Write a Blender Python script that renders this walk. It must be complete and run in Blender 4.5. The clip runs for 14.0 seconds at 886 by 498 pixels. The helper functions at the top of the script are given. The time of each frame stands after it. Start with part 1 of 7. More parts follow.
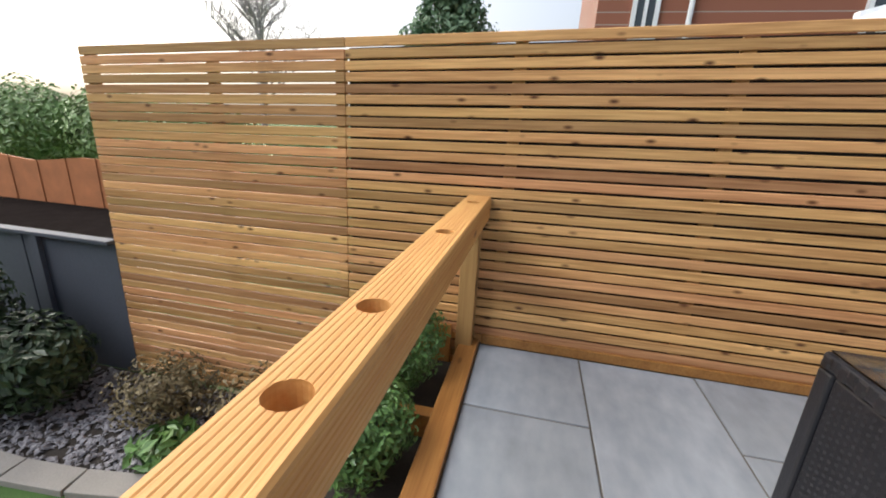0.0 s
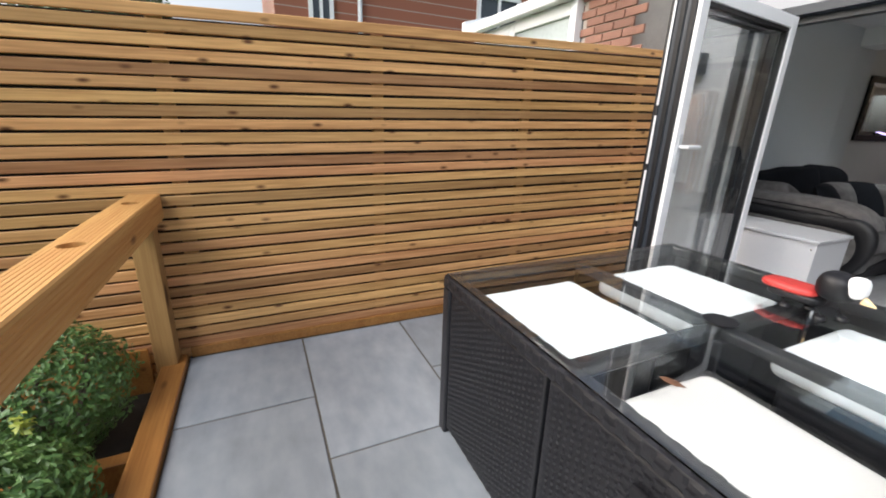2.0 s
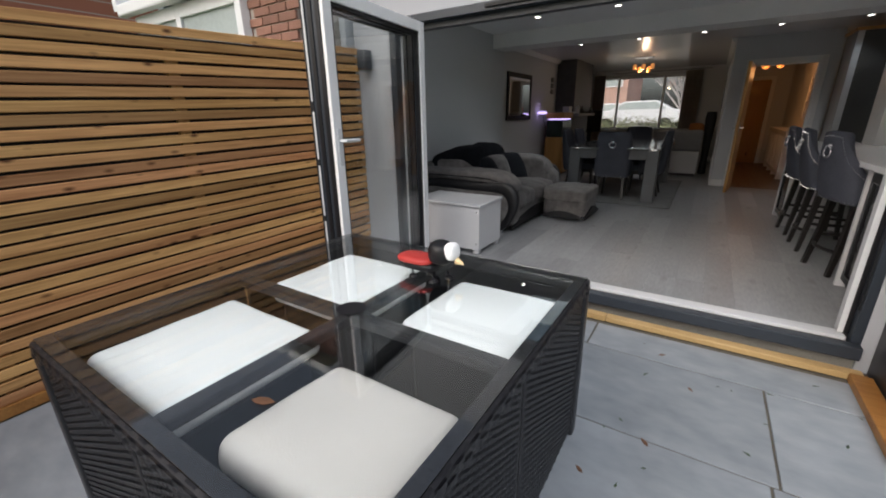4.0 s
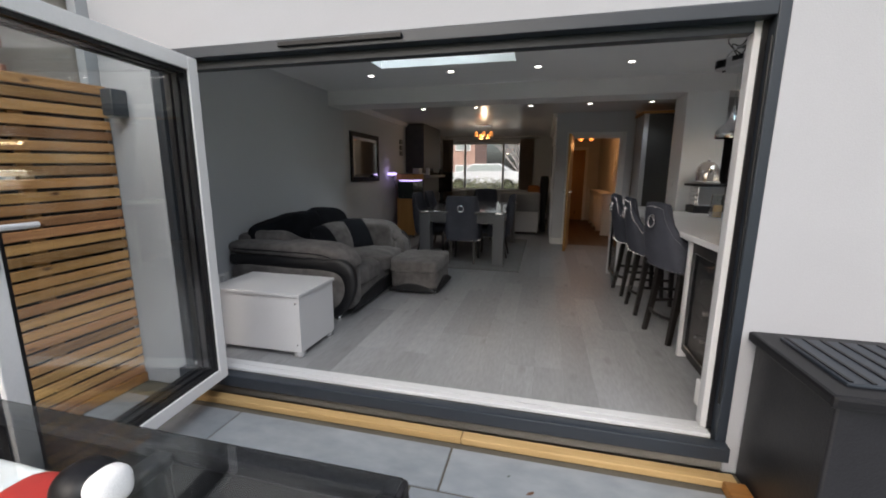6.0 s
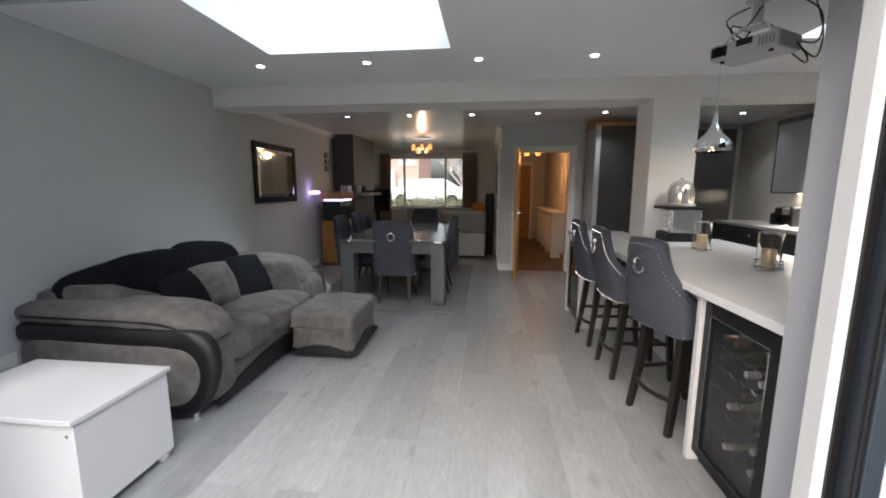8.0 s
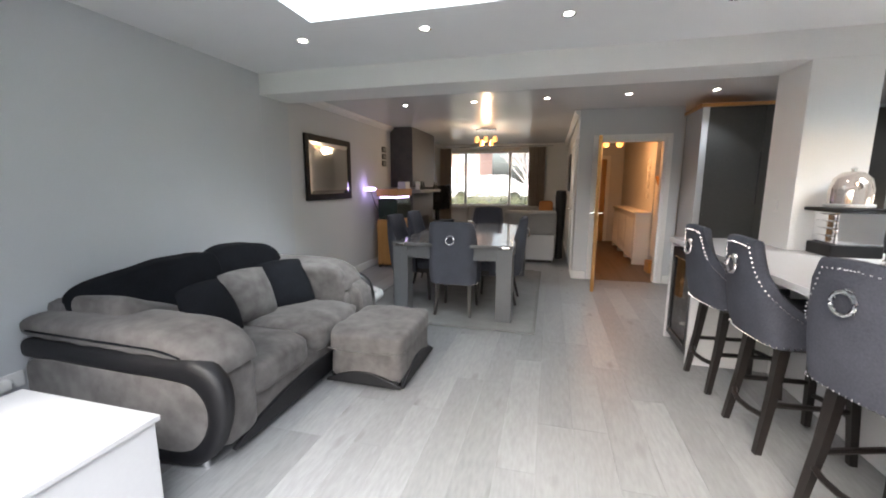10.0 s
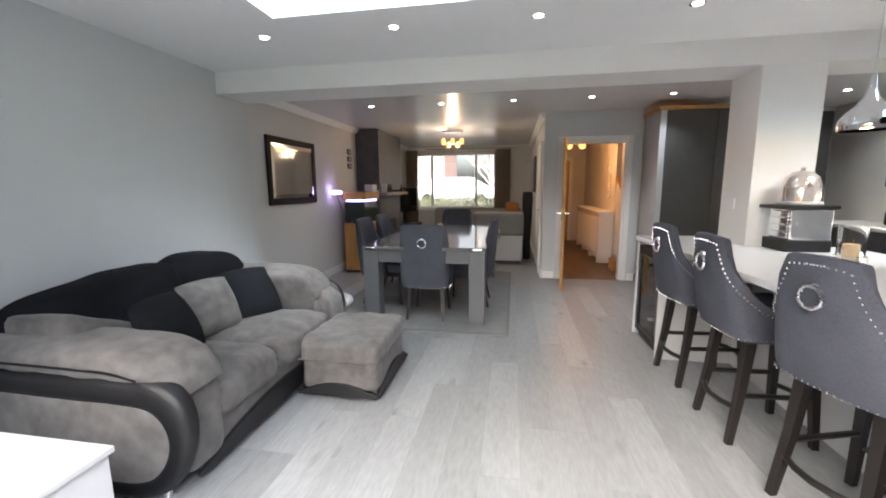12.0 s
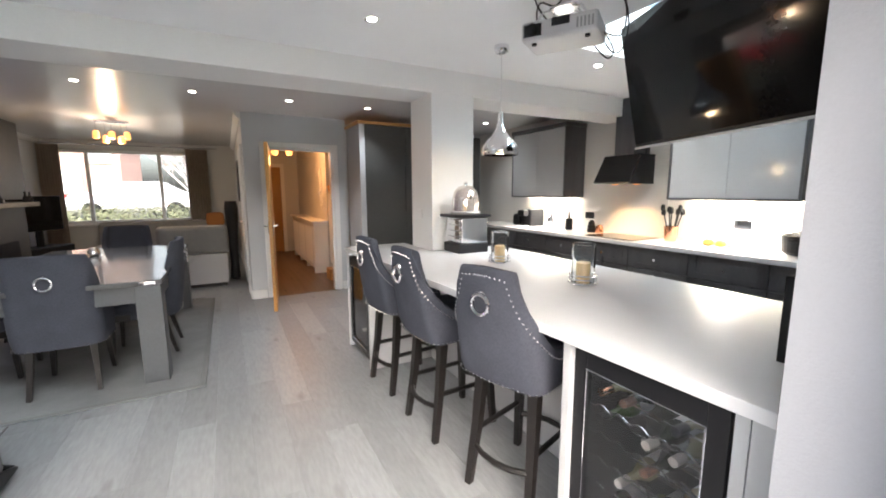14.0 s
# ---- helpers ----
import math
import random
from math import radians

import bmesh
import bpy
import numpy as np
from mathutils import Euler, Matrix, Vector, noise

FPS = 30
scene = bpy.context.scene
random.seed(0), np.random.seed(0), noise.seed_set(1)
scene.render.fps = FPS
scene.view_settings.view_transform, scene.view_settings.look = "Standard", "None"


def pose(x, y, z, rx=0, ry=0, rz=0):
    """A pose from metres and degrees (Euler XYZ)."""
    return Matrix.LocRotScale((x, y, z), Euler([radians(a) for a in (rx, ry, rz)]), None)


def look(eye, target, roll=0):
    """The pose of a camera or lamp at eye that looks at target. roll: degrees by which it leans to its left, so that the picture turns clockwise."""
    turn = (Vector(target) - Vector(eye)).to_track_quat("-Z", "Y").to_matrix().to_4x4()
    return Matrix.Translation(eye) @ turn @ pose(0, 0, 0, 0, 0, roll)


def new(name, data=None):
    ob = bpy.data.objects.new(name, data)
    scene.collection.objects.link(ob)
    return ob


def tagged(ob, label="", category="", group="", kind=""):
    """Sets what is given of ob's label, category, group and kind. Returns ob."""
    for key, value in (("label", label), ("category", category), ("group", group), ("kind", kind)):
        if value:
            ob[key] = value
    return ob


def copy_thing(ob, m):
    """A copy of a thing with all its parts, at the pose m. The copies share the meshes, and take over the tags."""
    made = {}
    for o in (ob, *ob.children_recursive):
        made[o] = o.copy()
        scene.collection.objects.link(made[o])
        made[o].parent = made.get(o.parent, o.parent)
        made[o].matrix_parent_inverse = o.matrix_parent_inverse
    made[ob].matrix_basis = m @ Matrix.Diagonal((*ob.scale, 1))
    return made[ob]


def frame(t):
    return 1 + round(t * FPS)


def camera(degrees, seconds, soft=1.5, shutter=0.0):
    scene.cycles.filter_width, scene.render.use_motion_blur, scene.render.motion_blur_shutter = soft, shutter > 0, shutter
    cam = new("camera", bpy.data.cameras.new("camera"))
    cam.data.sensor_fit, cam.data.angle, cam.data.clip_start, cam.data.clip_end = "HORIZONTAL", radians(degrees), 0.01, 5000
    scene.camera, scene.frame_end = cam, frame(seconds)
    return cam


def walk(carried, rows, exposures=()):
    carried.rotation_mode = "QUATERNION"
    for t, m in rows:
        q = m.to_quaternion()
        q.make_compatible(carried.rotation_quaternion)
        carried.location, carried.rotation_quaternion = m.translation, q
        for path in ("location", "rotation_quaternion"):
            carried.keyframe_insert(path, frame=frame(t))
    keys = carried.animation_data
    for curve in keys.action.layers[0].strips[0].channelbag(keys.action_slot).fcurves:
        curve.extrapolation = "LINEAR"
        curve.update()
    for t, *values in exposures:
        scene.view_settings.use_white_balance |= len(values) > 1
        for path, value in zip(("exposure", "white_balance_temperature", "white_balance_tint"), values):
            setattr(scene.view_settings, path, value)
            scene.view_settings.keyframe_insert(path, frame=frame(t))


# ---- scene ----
cam = camera(95.8, 14.0, 1.9)
PATH = [
    (0, (0.92, -3.858, 1.19), (-0.954, -4.259, 0.617), 3.1),
    (0.5, (0.94, -3.807, 1.191), (-0.98, -3.834, 0.633), 3.7),
    (1, (0.98, -3.751, 1.185), (-0.921, -3.457, 0.637), 2.7),
    (1.5, (1.014, -3.665, 1.222), (-0.813, -3.084, 0.654), 1.9),
    (2, (1.035, -3.613, 1.217), (-0.695, -2.808, 0.618), 1.9),
    (2.5, (1.081, -3.528, 1.22), (-0.553, -2.556, 0.599), 0.8),
    (3, (1.126, -3.42, 1.221), (-0.38, -2.278, 0.566), -0.3),
    (3.5, (1.198, -3.309, 1.241), (-0.101, -1.943, 0.573), -1.1),
    (4, (1.308, -3.155, 1.264), (0.275, -1.563, 0.634), -0.9),
    (4.2, (1.382, -3.073, 1.292), (0.372, -1.442, 0.728), -2.2),
    (6.5, (1.243, -2.057, 1.345), (0.933, -0.108, 1.019), 0.8),
    (7, (1.244, -1.768, 1.388), (1.032, 0.201, 1.11), 0.1),
    (9.3, (1.173, -0.683, 1.378), (0.87, 1.264, 1.036), 1.0),
    (9.5, (1.153, -0.627, 1.373), (0.801, 1.315, 1.051), 0.8),
    (10, (1.078, -0.57, 1.371), (0.571, 1.338, 1.054), 0.1),
    (10.5, (1.013, -0.535, 1.369), (0.354, 1.323, 1.03), 0.6),
    (11, (0.962, -0.53, 1.366), (0.197, 1.283, 1.007), 0.1),
    (11.5, (0.961, -0.522, 1.37), (0.297, 1.335, 1.038), -0.3),
    (12, (1.009, -0.527, 1.372), (0.667, 1.42, 1.065), -0.5),
    (12.5, (1.098, -0.46, 1.373), (1.06, 1.521, 1.097), -0.1),
    (13, (1.189, -0.381, 1.4), (1.478, 1.58, 1.128), 0.3),
    (13.5, (1.238, -0.293, 1.399), (1.883, 1.581, 1.129), 0.2),
    (14, (1.216, -0.207, 1.413), (2.152, 1.537, 1.128), -0.2),
]
walk(cam, [(t, look(eye, target, roll)) for t, eye, target, roll in PATH],
     exposures=[(0, 0.85), (1.5, 0.85), (2.5, 0.6), (4.2, 0.0), (6.3, 0.35), (7.2, 0.8), (9.3, 1.88), (11, 2.2), (12, 2.2), (14, 2.28)])

# ---- world, sun, lamps ----
world = bpy.data.worlds.new("overcast_sky")
scene.world = world
world.use_nodes = True
wn = world.node_tree
sky = wn.nodes.new("ShaderNodeTexSky")
sky.sky_type, sky.sun_disc = "NISHITA", False
sky.sun_elevation, sky.sun_rotation, sky.air_density, sky.dust_density, sky.ozone_density = radians(38), radians(200), 1.0, 6.0, 1.0
soften = wn.nodes.new("ShaderNodeHueSaturation")
soften.inputs["Saturation"].default_value = 0.62
wn.links.new(sky.outputs[0], soften.inputs["Color"])
wn.links.new(soften.outputs[0], wn.nodes["Background"].inputs["Color"])
wn.nodes["Background"].inputs["Strength"].default_value = 0.15


def lamp(name, kind, energy, m, color=(1, 1, 1), size=0.1, size_y=None, spot=110):
    data = bpy.data.lights.new(name, kind)
    data.energy, data.color = energy, color
    if kind == "AREA":
        data.size = size
        if size_y:
            data.shape, data.size_y = "RECTANGLE", size_y
    elif kind == "SUN":
        data.angle = radians(size)
    else:
        data.shadow_soft_size = size
        if kind == "SPOT":
            data.spot_size, data.spot_blend = radians(spot), 0.7
    ob = new(name, data)
    ob.matrix_world = m
    return ob


lamp("sun", "SUN", 1.4, look((0, 0, 0), (-0.52, 0.66, -1.0)), (0.97, 0.985, 1.0), 30)

# ---- materials ----
def material(name, color, rough=0.5, metal=0.0, vary=0.12, scale=6.0, fine=60.0, bump=0.1, stretch=(1, 1, 1), each=0.0,
             spec=0.5, coat=0.0, second=None, hue=0.0):
    """Base colour with a broad and a fine variation, matching gloss variation and fine relief."""
    m = bpy.data.materials.new(name)
    m.use_nodes = True
    n, l = m.node_tree.nodes, m.node_tree.links
    b = n["Principled BSDF"]
    b.inputs["Metallic"].default_value = metal
    b.inputs["Specular IOR Level"].default_value = spec
    b.inputs["Coat Weight"].default_value = coat
    co = n.new("ShaderNodeTexCoord")
    mp = n.new("ShaderNodeMapping")
    mp.inputs["Scale"].default_value = stretch
    if each:
        oi = n.new("ShaderNodeObjectInfo")
        cx = n.new("ShaderNodeCombineXYZ")
        mu = n.new("ShaderNodeMath")
        mu.operation = "MULTIPLY"
        mu.inputs[1].default_value = 37.0
        l.new(oi.outputs["Random"], mu.inputs[0])
        for i in range(3):
            l.new(mu.outputs[0], cx.inputs[i])
        l.new(cx.outputs[0], mp.inputs["Location"])
    l.new(co.outputs["Object"], mp.inputs["Vector"])
    broad, grain = n.new("ShaderNodeTexNoise"), n.new("ShaderNodeTexNoise")
    broad.inputs["Scale"].default_value, grain.inputs["Scale"].default_value = scale, fine
    broad.inputs["Detail"].default_value = grain.inputs["Detail"].default_value = 4
    for t in (broad, grain):
        l.new(mp.outputs[0], t.inputs["Vector"])
    add = n.new("ShaderNodeMath")
    add.operation = "ADD"
    l.new(broad.outputs[0], add.inputs[0])
    l.new(grain.outputs[0], add.inputs[1])
    mr = n.new("ShaderNodeMapRange")
    mr.inputs["From Min"].default_value, mr.inputs["From Max"].default_value = 0.7, 1.3
    l.new(add.outputs[0], mr.inputs["Value"])
    mix = n.new("ShaderNodeMix")
    mix.data_type = "RGBA"
    c = Vector(color)
    lo, hi = (c * (1 - vary), c * (1 + vary)) if second is None else (c, Vector(second))
    mix.inputs["A"].default_value, mix.inputs["B"].default_value = (*lo, 1), (*hi, 1)
    l.new(mr.outputs[0], mix.inputs["Factor"])
    out = mix.outputs["Result"]
    if each:
        hs = n.new("ShaderNodeHueSaturation")
        vr = n.new("ShaderNodeMapRange")
        vr.inputs["To Min"].default_value, vr.inputs["To Max"].default_value = 1 - each, 1 + each
        l.new(oi.outputs["Random"], vr.inputs["Value"])
        l.new(vr.outputs[0], hs.inputs["Value"])
        if hue:
            hm, fr1 = n.new("ShaderNodeMath"), n.new("ShaderNodeMath")
            hm.operation, fr1.operation = "MULTIPLY", "FRACT"
            hm.inputs[1].default_value = 17.3
            l.new(oi.outputs["Random"], hm.inputs[0])
            l.new(hm.outputs[0], fr1.inputs[0])
            hr = n.new("ShaderNodeMapRange")
            hr.inputs["To Min"].default_value, hr.inputs["To Max"].default_value = 0.5 - hue, 0.5 + hue
            l.new(fr1.outputs[0], hr.inputs["Value"])
            l.new(hr.outputs[0], hs.inputs["Hue"])
        l.new(out, hs.inputs["Color"])
        out = hs.outputs[0]
    l.new(out, b.inputs["Base Color"])
    rr = n.new("ShaderNodeMapRange")
    rr.inputs["To Min"].default_value, rr.inputs["To Max"].default_value = max(rough - 0.07, 0.02), min(rough + 0.07, 1)
    l.new(broad.outputs[0], rr.inputs["Value"])
    l.new(rr.outputs[0], b.inputs["Roughness"])
    if bump:
        bp = n.new("ShaderNodeBump")
        bp.inputs["Strength"].default_value, bp.inputs["Distance"].default_value = bump, 0.004
        l.new(grain.outputs[0], bp.inputs["Height"])
        l.new(bp.outputs[0], b.inputs["Normal"])
    return m


def glowing(name, color, strength):
    m = bpy.data.materials.new(name)
    m.use_nodes = True
    b = m.node_tree.nodes["Principled BSDF"]
    b.inputs["Base Color"].default_value = b.inputs["Emission Color"].default_value = (*color, 1)
    b.inputs["Emission Strength"].default_value = strength
    return m


def clear(name, color=(1, 1, 1), rough=0.0, ior=1.45):
    m = bpy.data.materials.new(name)
    m.use_nodes = True
    b = m.node_tree.nodes["Principled BSDF"]
    b.inputs["Base Color"].default_value = (*color, 1)
    b.inputs["Transmission Weight"].default_value, b.inputs["Roughness"].default_value, b.inputs["IOR"].default_value = 1, rough, ior
    return m


def timber(name, base, dark, axis, each=0.12, rough=0.55, ring=1.0, hue=0.0, knots=2.4, squash=2.6, size=(0.15, 0.07)):
    """Softwood: grain along one axis, with knots and per-piece tone."""
    m = material(name, base, rough, 0, 0, 1.2, 9.0, 0.25, tuple(0.35 if i == axis else 9 * ring for i in range(3)), each, 0.35, second=dark, hue=hue)
    n, l = m.node_tree.nodes, m.node_tree.links
    b = n["Principled BSDF"]
    mp = n["Mapping"]
    vo = n.new("ShaderNodeTexVoronoi")
    vo.inputs["Scale"].default_value = knots
    m2 = n.new("ShaderNodeMapping")
    m2.inputs["Scale"].default_value = tuple(1.0 if i == axis else squash for i in range(3))
    l.new(mp.inputs["Location"].links[0].from_socket, m2.inputs["Location"])
    l.new(n["Texture Coordinate"].outputs["Object"], m2.inputs["Vector"])
    l.new(m2.outputs[0], vo.inputs["Vector"])
    kr = n.new("ShaderNodeMapRange")
    kr.inputs["From Min"].default_value, kr.inputs["From Max"].default_value = size
    l.new(vo.outputs["Distance"], kr.inputs["Value"])
    mix = n.new("ShaderNodeMix")
    mix.data_type = "RGBA"
    mix.inputs["B"].default_value = (dark[0] * 0.28, dark[1] * 0.2, dark[2] * 0.15, 1)
    src = b.inputs["Base Color"].links[0].from_socket
    l.new(src, mix.inputs["A"])
    l.new(kr.outputs[0], mix.inputs["Factor"])
    l.new(mix.outputs["Result"], b.inputs["Base Color"])
    return m


def fleck(m, axis, color, scale, squash, size, most):
    """Faint knots drawn out along the boards."""
    n, l = m.node_tree.nodes, m.node_tree.links
    b = n["Principled BSDF"]
    vo, m2, kr, mix = n.new("ShaderNodeTexVoronoi"), n.new("ShaderNodeMapping"), n.new("ShaderNodeMapRange"), n.new("ShaderNodeMix")
    vo.inputs["Scale"].default_value = scale
    m2.inputs["Scale"].default_value = tuple(1.0 if i == axis else squash for i in range(3))
    l.new(n["Mapping"].inputs["Location"].links[0].from_socket, m2.inputs["Location"])
    l.new(n["Texture Coordinate"].outputs["Object"], m2.inputs["Vector"])
    l.new(m2.outputs[0], vo.inputs["Vector"])
    kr.inputs["From Min"].default_value, kr.inputs["From Max"].default_value = size
    kr.inputs["To Max"].default_value = most
    l.new(vo.outputs["Distance"], kr.inputs["Value"])
    mix.data_type = "RGBA"
    mix.inputs["B"].default_value = (*color, 1)
    l.new(b.inputs["Base Color"].links[0].from_socket, mix.inputs["A"])
    l.new(kr.outputs[0], mix.inputs["Factor"])
    l.new(mix.outputs["Result"], b.inputs["Base Color"])


M = {}
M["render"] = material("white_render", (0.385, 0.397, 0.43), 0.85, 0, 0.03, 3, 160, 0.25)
M["wall"] = material("grey_wall_paint", (0.585, 0.605, 0.635), 0.75, 0, 0.02, 2, 120, 0.06)
M["wall_warm"] = material("warm_wall_paint", (0.62, 0.625, 0.635), 0.75, 0, 0.02, 2, 120, 0.06)
M["white"] = material("white_paint", (0.82, 0.82, 0.82), 0.55, 0, 0.02, 2, 90, 0.04)
M["ceiling"] = material("matt_ceiling", (0.88, 0.89, 0.91), 0.8, 0, 0.02, 2, 90, 0.04)
M["gloss_ceiling"] = material("gloss_ceiling", (0.80, 0.80, 0.82), 0.24, 0, 0.02, 0.25, 60, 0.01, spec=0.5)
M["plank"] = material("grey_laminate", (0.212, 0.216, 0.225), 0.38, 0, 0, 1.6, 26.0, 0.03, (2.2, 0.45, 2.2), 0.12, second=(0.290, 0.295, 0.304))
fleck(M["plank"], 1, (0.100, 0.094, 0.090), 2.2, 2.6, (0.20, 0.03), 0.5)
M["slab"] = material("grey_sandstone", (0.215, 0.235, 0.262), 0.22, 0, 0.0, 1.8, 7, 0.05, (1, 1.8, 1), 0.10, second=(0.290, 0.315, 0.345))
M["joint"] = material("sandy_joint", (0.095, 0.085, 0.066), 0.95, 0, 0.2, 8, 120, 0.4)
M["fence_wood"] = timber("treated_pine", (0.63, 0.350, 0.148), (0.345, 0.162, 0.060), 1, 0.32, 0.5, 1.0, 0.010, 4.6, 2.4, (0.17, 0.05))
M["rail_wood"] = timber("orange_pine", (0.64, 0.365, 0.13), (0.50, 0.23, 0.065), 0, 0.05)
M["post_wood"] = timber("pine_post", (0.46, 0.27, 0.10), (0.32, 0.17, 0.06), 2, 0.05, 0.55, 1.0, 0.0, 1.6)
M["sleeper_wood"] = timber("wet_pine", (0.38, 0.180, 0.052), (0.24, 0.100, 0.026), 0, 0.1, 0.35)
M["anthracite"] = material("anthracite_aluminium", (0.022, 0.029, 0.040), 0.40, 0.0, 0.06, 4, 90, 0.03)
M["white_alu"] = material("white_aluminium", (0.58, 0.59, 0.61), 0.35, 0, 0.03, 4, 90, 0.02)
# Brighter copy of white_alu; its colour makes up for the leaf's shaded side.
M["white_alu_bright"] = material("white_aluminium_bright", (0.82, 0.82, 0.83), 0.35, 0, 0.03, 4, 90, 0.02)
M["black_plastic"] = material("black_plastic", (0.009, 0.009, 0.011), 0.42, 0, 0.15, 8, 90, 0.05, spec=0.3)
M["rattan"] = material("black_rattan", (0.012, 0.012, 0.015), 0.38, 0, 0.25, 12, 120, 0.3)
M["glass"] = clear("clear_glass", (0.96, 0.98, 0.98))
M["table_glass"] = clear("rain_wet_glass", (0.93, 0.97, 0.97), 0.02)
M["fabric_white"] = material("white_cushion_fabric", (0.82, 0.82, 0.83), 0.9, 0, 0.04, 5, 200, 0.3)
M["fabric_cream"] = material("cream_cushion_fabric", (0.62, 0.575, 0.545), 0.85, 0, 0.05, 5, 200, 0.3)
M["chrome"] = material("chrome", (0.80, 0.80, 0.82), 0.08, 1, 0.03, 3, 40, 0.0)
M["gloss_white"] = material("gloss_white_board", (0.54, 0.54, 0.555), 0.3, 0, 0.02, 3, 60, 0.01)
M["cord"] = material("grey_jumbo_cord", (0.086, 0.080, 0.079), 0.95, 0, 0.0, 6, 15, 0.25, second=(0.160, 0.150, 0.148), spec=0.2)
M["black_cord"] = material("black_fabric", (0.010, 0.011, 0.014), 0.95, 0, 0.25, 7, 120, 0.3, spec=0.12)
M["leather"] = material("black_leather", (0.007, 0.007, 0.009), 0.50, 0, 0.2, 8, 150, 0.25)
for soft_pile in ("cord",):
    M[soft_pile].node_tree.nodes["Principled BSDF"].inputs["Sheen Weight"].default_value = 0.15
M["velvet"] = material("slate_velvet", (0.047, 0.051, 0.067), 0.85, 0, 0.0, 6, 120, 0.15, second=(0.070, 0.075, 0.096), spec=0.25)
M["dark_leg"] = material("black_stained_legs", (0.010, 0.008, 0.0075), 0.40, 0, 0.2, 9, 60, 0.05)
M["grey_table"] = material("grey_oiled_table", (0.092, 0.096, 0.104), 0.35, 0, 0.08, 3, 60, 0.05)
M["table_top"] = material("polished_grey_top", (0.115, 0.115, 0.12), 0.10, 0, 0.05, 3, 60, 0.01)
M["quartz"] = material("white_quartz", (0.72, 0.72, 0.735), 0.20, 0, 0.02, 9, 160, 0.0)
quartz_nodes = M["quartz"].node_tree
quartz_gloss = quartz_nodes.nodes["Principled BSDF"].inputs["Roughness"]
quartz_nodes.links.remove(quartz_gloss.links[0])
quartz_gloss.default_value = 0.22
M["gloss_grey"] = material("gloss_light_grey_door", (0.46, 0.47, 0.485), 0.12, 0, 0.02, 2, 40, 0.0)
M["dark_unit"] = material("dark_grey_unit", (0.060, 0.060, 0.066), 0.3, 0, 0.0, 1.5, 30, 0.05, (6, 6, 0.6), second=(0.10, 0.10, 0.108))
M["dark_gloss"] = material("dark_gloss_panel", (0.065, 0.064, 0.062), 0.14, 0, 0.06, 2, 40, 0.0)
M["splash"] = material("cream_splashback", (0.72, 0.70, 0.67), 0.2, 0, 0.02, 3, 60, 0.0)
M["screen"] = material("black_screen", (0.008, 0.008, 0.009), 0.06, 0, 0.1, 3, 60, 0.0, spec=0.22)
M["mirror"] = material("mirror_silver", (0.88, 0.88, 0.88), 0.02, 1, 0.01, 3, 60, 0.0)
M["mirror_frame"] = material("black_lacquer_frame", (0.006, 0.006, 0.007), 0.55, 0, 0.1, 6, 60, 0.02, spec=0.2)
M["oak"] = timber("oak_veneer", (0.46, 0.24, 0.075), (0.36, 0.17, 0.05), 2, 0.03, 0.4)
M["copper"] = material("copper", (0.72, 0.36, 0.22), 0.25, 1, 0.06, 6, 60, 0.03)
M["wax"] = material("cream_wax", (0.85, 0.62, 0.34), 0.5, 0, 0.04, 5, 60, 0.05)
M["leaf_dark"] = material("dark_leaves", (0.030, 0.055, 0.022), 0.45, 0, 0.4, 9, 60, 0.05)
M["leaf_mid"] = material("box_leaves", (0.080, 0.165, 0.040), 0.45, 0, 0.4, 9, 60, 0.05)
M["leaf_dry"] = material("dry_shrub_leaves", (0.13, 0.10, 0.045), 0.7, 0, 0.4, 9, 60, 0.05)
M["hedge_leaf"] = material("hedge_leaves", (0.16, 0.26, 0.08), 0.5, 0, 0.4, 3, 60, 0.05)
M["front_leaf"] = material("variegated_hedge_leaves", (0.19, 0.20, 0.11), 0.5, 0, 0.45, 3, 60, 0.05)
M["conifer_leaf"] = material("conifer_needles", (0.085, 0.16, 0.080), 0.6, 0, 0.35, 3, 60, 0.05)
M["twig"] = material("pale_twigs", (0.42, 0.39, 0.38), 0.9, 0, 0.2, 9, 60, 0.2)
M["bark"] = material("bark", (0.09, 0.07, 0.05), 0.9, 0, 0.3, 9, 60, 0.5)
M["soil"] = material("dark_soil", (0.028, 0.022, 0.017), 0.95, 0, 0.3, 9, 80, 0.8)
M["lawn"] = material("lawn_grass", (0.045, 0.105, 0.018), 0.9, 0, 0.35, 1.4, 90, 0.8)
M["slate_chip"] = material("plum_slate_chips", (0.09, 0.085, 0.095), 0.6, 0, 0.0, 9, 60, 0.3, second=(0.27, 0.26, 0.275))
M["concrete"] = material("pale_concrete", (0.24, 0.225, 0.205), 0.85, 0, 0.12, 5, 90, 0.4)
M["grey_fence"] = material("grey_painted_boards", (0.060, 0.068, 0.088), 0.7, 0, 0.12, 3, 60, 0.2)
M["orange_fence"] = material("orange_fence_boards", (0.44, 0.16, 0.06), 0.75, 0, 0.2, 3, 60, 0.2)
M["brick"] = material("red_brick", (0.25, 0.125, 0.090), 0.85, 0, 0.15, 7, 80, 0.4, each=0.18)
bf = bpy.data.materials.new("far_brickwork")
bf.use_nodes = True
bk = bf.node_tree.nodes.new("ShaderNodeTexBrick")
for key, value in (("Color1", (0.30, 0.11, 0.065, 1)), ("Color2", (0.22, 0.085, 0.055, 1)), ("Mortar", (0.36, 0.30, 0.26, 1)), ("Scale", 1.0), ("Brick Width", 0.225), ("Row Height", 0.075), ("Mortar Size", 0.010)):
    bk.inputs[key].default_value = value
